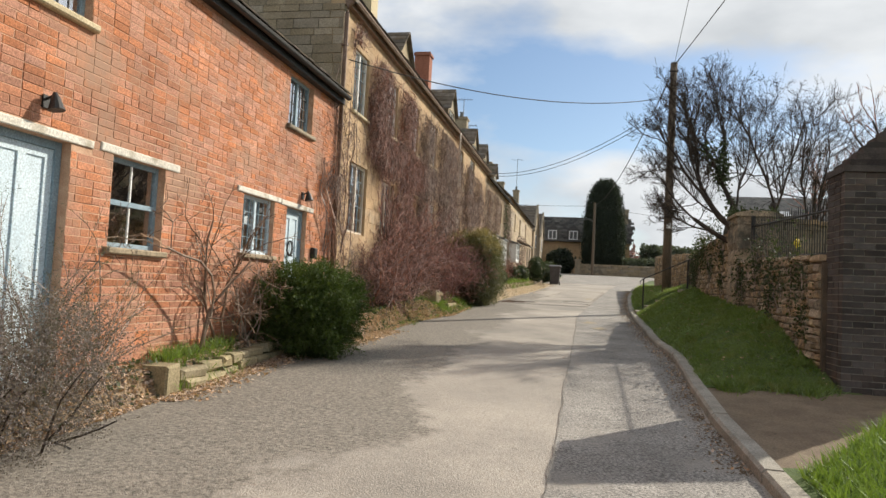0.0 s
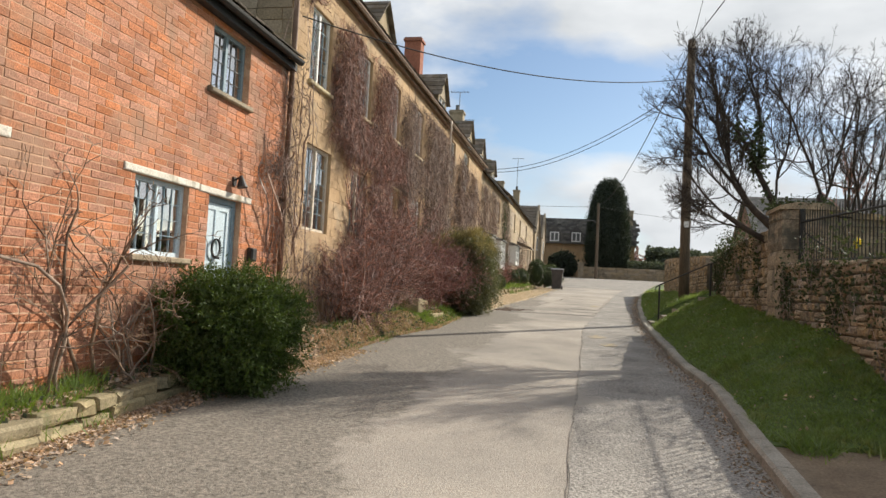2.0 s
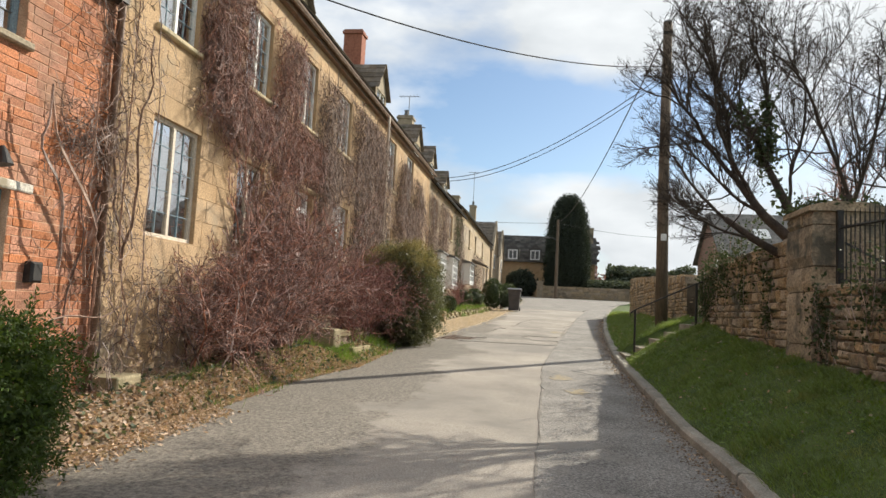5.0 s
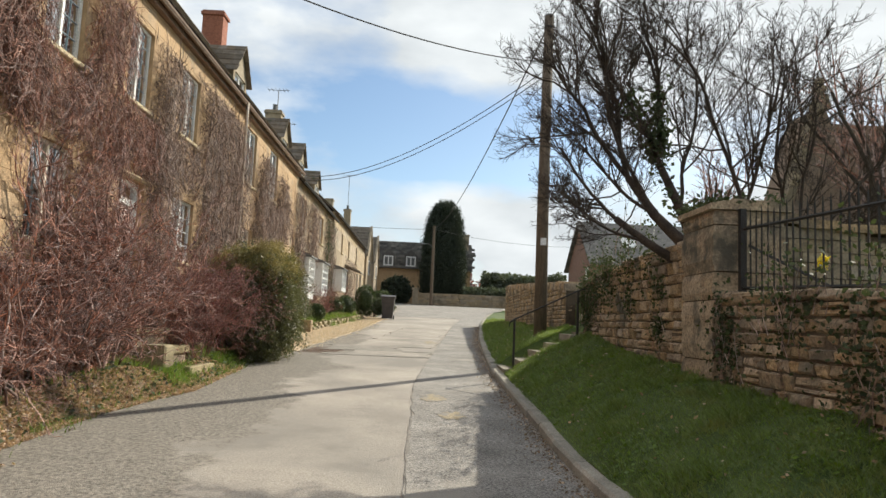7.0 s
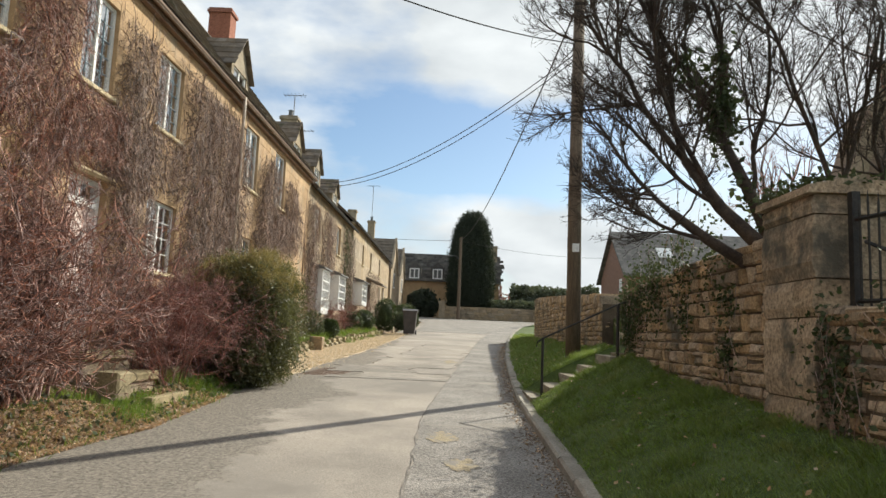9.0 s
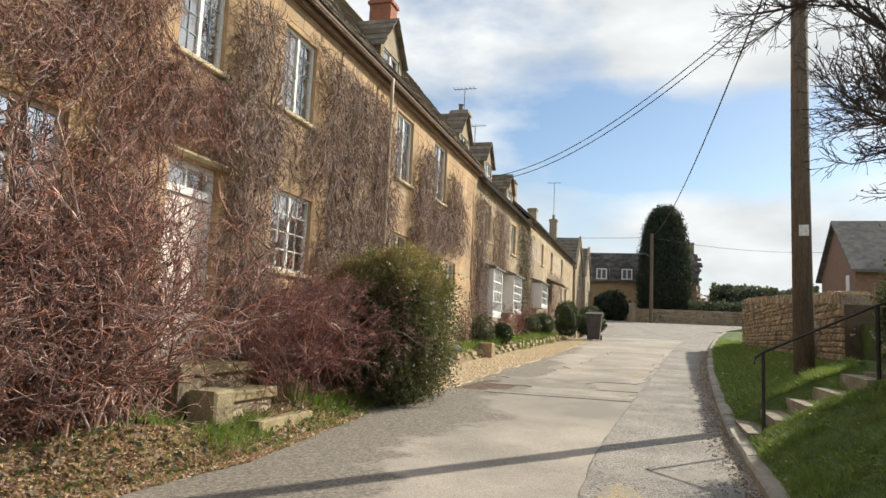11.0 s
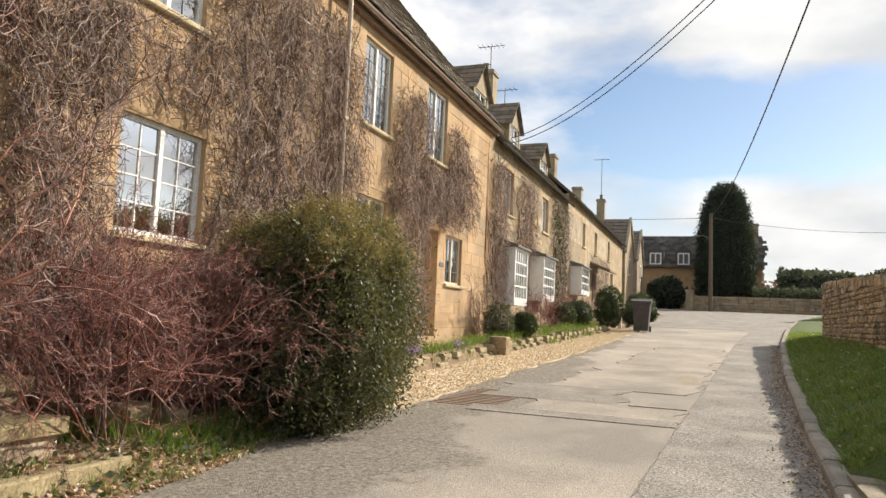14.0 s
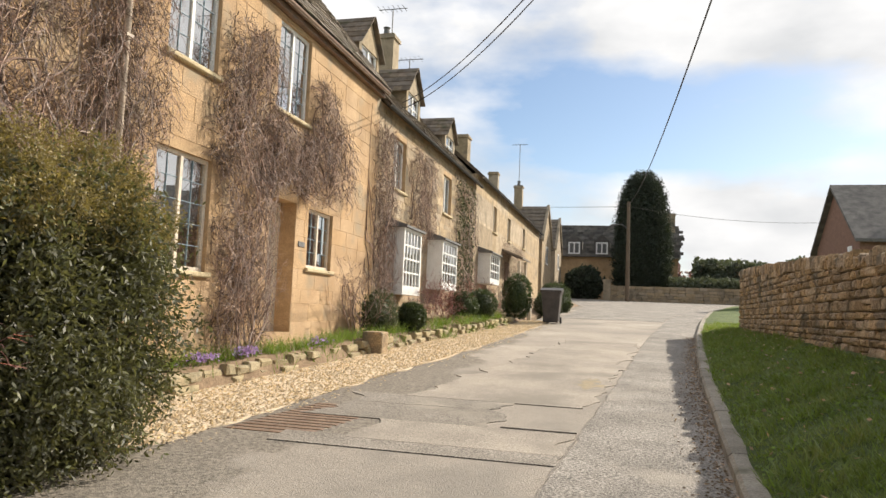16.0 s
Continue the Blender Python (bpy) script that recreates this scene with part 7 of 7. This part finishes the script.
def pebbles(n, place, size, mat, label, name):
    s = Shape()
    o = np.array([(1, 0, 0), (-1, 0, 0), (0, 1, 0), (0, -1, 0), (0, 0, 0.7), (0, 0, -0.7)])
    f = [(0, 2, 4), (2, 1, 4), (1, 3, 4), (3, 0, 4)]
    c = np.array([place() for _ in range(n)])
    r = size * np.random.uniform(0.5, 1.4, (n, 1, 1))
    v = c[:, None] + o[None] * r * np.random.uniform(0.6, 1.3, (n, 6, 3))
    ff = (np.arange(n)[:, None, None] * 6 + np.array(f)[None]).reshape(-1, 3)
    single(name, s.arrays(v.reshape(-1, 3), ff), mat, label, "gravel", kind="stuff")


def on_gravel():
    y = random.uniform(21.7, 40)
    a, b = edge_x(y), left_x(y) + 0.12
    x = random.uniform(a, b) + (random.gauss(0.1, 0.15) if random.random() < 0.15 else 0)
    return (x, y, level(y) + 0.016)


def on_gutter():
    y = random.uniform(6, 36)
    return (kerb_x(y) - abs(random.gauss(0, 0.13)) - 0.01, y, level(y) + 0.01)


pebbles(18000, on_gravel, 0.017, GRAVEL, "loose ochre gravel stones", "gravel_stones")
pebbles(4500, on_gutter, 0.011, DIRT, "grit and crumbs along the kerb", "kerb_grit")
n = 900
y = np.random.uniform(6, 34, n)
x = np.array([kerb_x(v) for v in y]) - np.abs(np.random.normal(size=n)) * 0.12 - 0.01
single("kerb_leaves", Shape().arrays(*flakes(np.stack([x, y, [level(v) + 0.014 for v in y]], 1), 0.018, 0.3, 0.6)), LITTER, "dead leaves in the gutter", "leaves", kind="stuff")


def wall_ivy(seed, spots, label):
    np.random.seed(seed)
    c, lines = [], []
    for y, z, r, n in spots:
        c.append(np.stack([WX - np.abs(np.random.normal(size=n)) * 0.05 - 0.01, y + np.random.normal(size=n) * r, z + np.random.normal(size=n) * r * 0.9], 1))
    t = thing("ivy", (WX, spots[0][0], 1.4), label, "ivy", "ivy on the retaining wall")
    c = np.concatenate(c)
    part("leafage", Shape().arrays(*flakes(c, 0.024, None, 0.7)), IVY, t, kind="stuff")
    m = 90
    k = np.random.permutation(len(c))[:m]
    q = wander(c[k] - np.array([0, 0, 0.3]), np.stack([np.zeros(m), np.random.normal(size=m) * 0.3, np.ones(m)], 1), 8, np.full(m, 0.08), 0.2)
    q[..., 0] = np.clip(q[..., 0], WX - 0.08, WX - 0.02)
    part("stem_mass", Shape().arrays(*bundle(q, 0.005)), VINE, t, kind="stuff")


wall_ivy(120, [(14.3, 1.75, 0.2, 495), (14.5, 2.1, 0.16, 275), (13.2, 2.15, 0.28, 385), (12.0, 2.1, 0.35, 495), (12.2, 1.6, 0.2, 220), (10.8, 1.9, 0.3, 385), (10.5, 1.3, 0.2, 165)], "dark ivy trailing over the wall below the railings")
wall_ivy(121, [(16.2, 1.9, 0.12, 165), (16.2, 2.4, 0.14, 165), (17.4, 2.3, 0.12, 192), (18.6, 2.75, 0.3, 660), (19.5, 2.6, 0.3, 825), (19.9, 2.2, 0.2, 600), (20.1, 2.5, 0.2, 700), (17.6, 2.85, 0.3, 385), (16.6, 2.9, 0.25, 220)], "dark ivy hanging over the wall beside the steps")

# ---- the pieces of walls ----
random.seed(77)
shared = {}
for x, a, b, c, d in NEAR_STONES:
    key = (round((b - a) / 0.06), round((d - c) / 0.03))
    if key not in shared:
        shared[key] = stone_mesh([(0, -(key[0] * 0.03), key[0] * 0.03, -(key[1] * 0.015), key[1] * 0.015)]).mesh("wall_stone", RUBBLE)
    ob = new("wall_stone", shared[key])
    ob.parent = near_wall
    ob.matrix_parent_inverse = Matrix.Translation(-near_wall.location)
    ob.location = (x, (a + b) / 2, (c + d) / 2)
    ob.scale = (1, (b - a) / (key[0] * 0.06), (d - c) / (key[1] * 0.03))

bricks = courses(-2.0, 12.44, 0.2, 4.72, BH_HOLES + [(a, b, c, d) for a, b, c, d in LINTELS], 0.228, 0.0755, 0.006, True, 0.0)
bricks.sort(key=lambda q: math.hypot(q[0] - 7.6, (q[2] - 1.9) * 1.3))
wall_ob = [o for o in brick_house.children if o.name.startswith("wall")][0]
shared = {}
for a, b, c, d in bricks[:300]:
    w = round((b - a) / 0.01)
    if w not in shared:
        shared[w] = Shape().chamfered(-0.03, 0.0, -w * 0.005, w * 0.005, -0.0322, 0.0322, 0.004).mesh("brick", BRICK)
    ob = new("brick", shared[w])
    ob.parent = wall_ob
    ob.location = (FX + random.uniform(-0.003, 0.003), (a + b) / 2, (c + d) / 2)
s = Shape()
for a, b, c, d in bricks[300:]:
    s.chamfered(FX - 0.03, FX + random.uniform(-0.003, 0.003), a, b, c, d, 0.004, 0.0012)
part("brickwork", s, BRICK, wall_ob, kind="stuff")
s = Shape()
for a, b, c, d in courses(12.46, 31.18, 0.3, 6.58, SH_HOLES, 0.62, 0.27, 0.003, True, 0.2):
    s.chamfered(FX - 0.03, FX + random.uniform(-0.002, 0.001), a, b, c, d, 0.004)
part("ashlar", s, ASHLAR, [o for o in stone_house.children if o.name.startswith("wall")][0], kind="stuff")
s = Shape()
for a, b, c, d in courses(31.2, 41.0, 0.9, 6.5, C_HOLES, 0.5, 0.2, 0.008, True, 0.3):
    s.chamfered(FX - 0.03, FX + random.uniform(-0.004, 0.004), a, b, c, d, 0.006)
part("ashlar", s, COTTAGE_STONE, [o for o in cottage.children if o.name.startswith("wall")][0], kind="stuff")
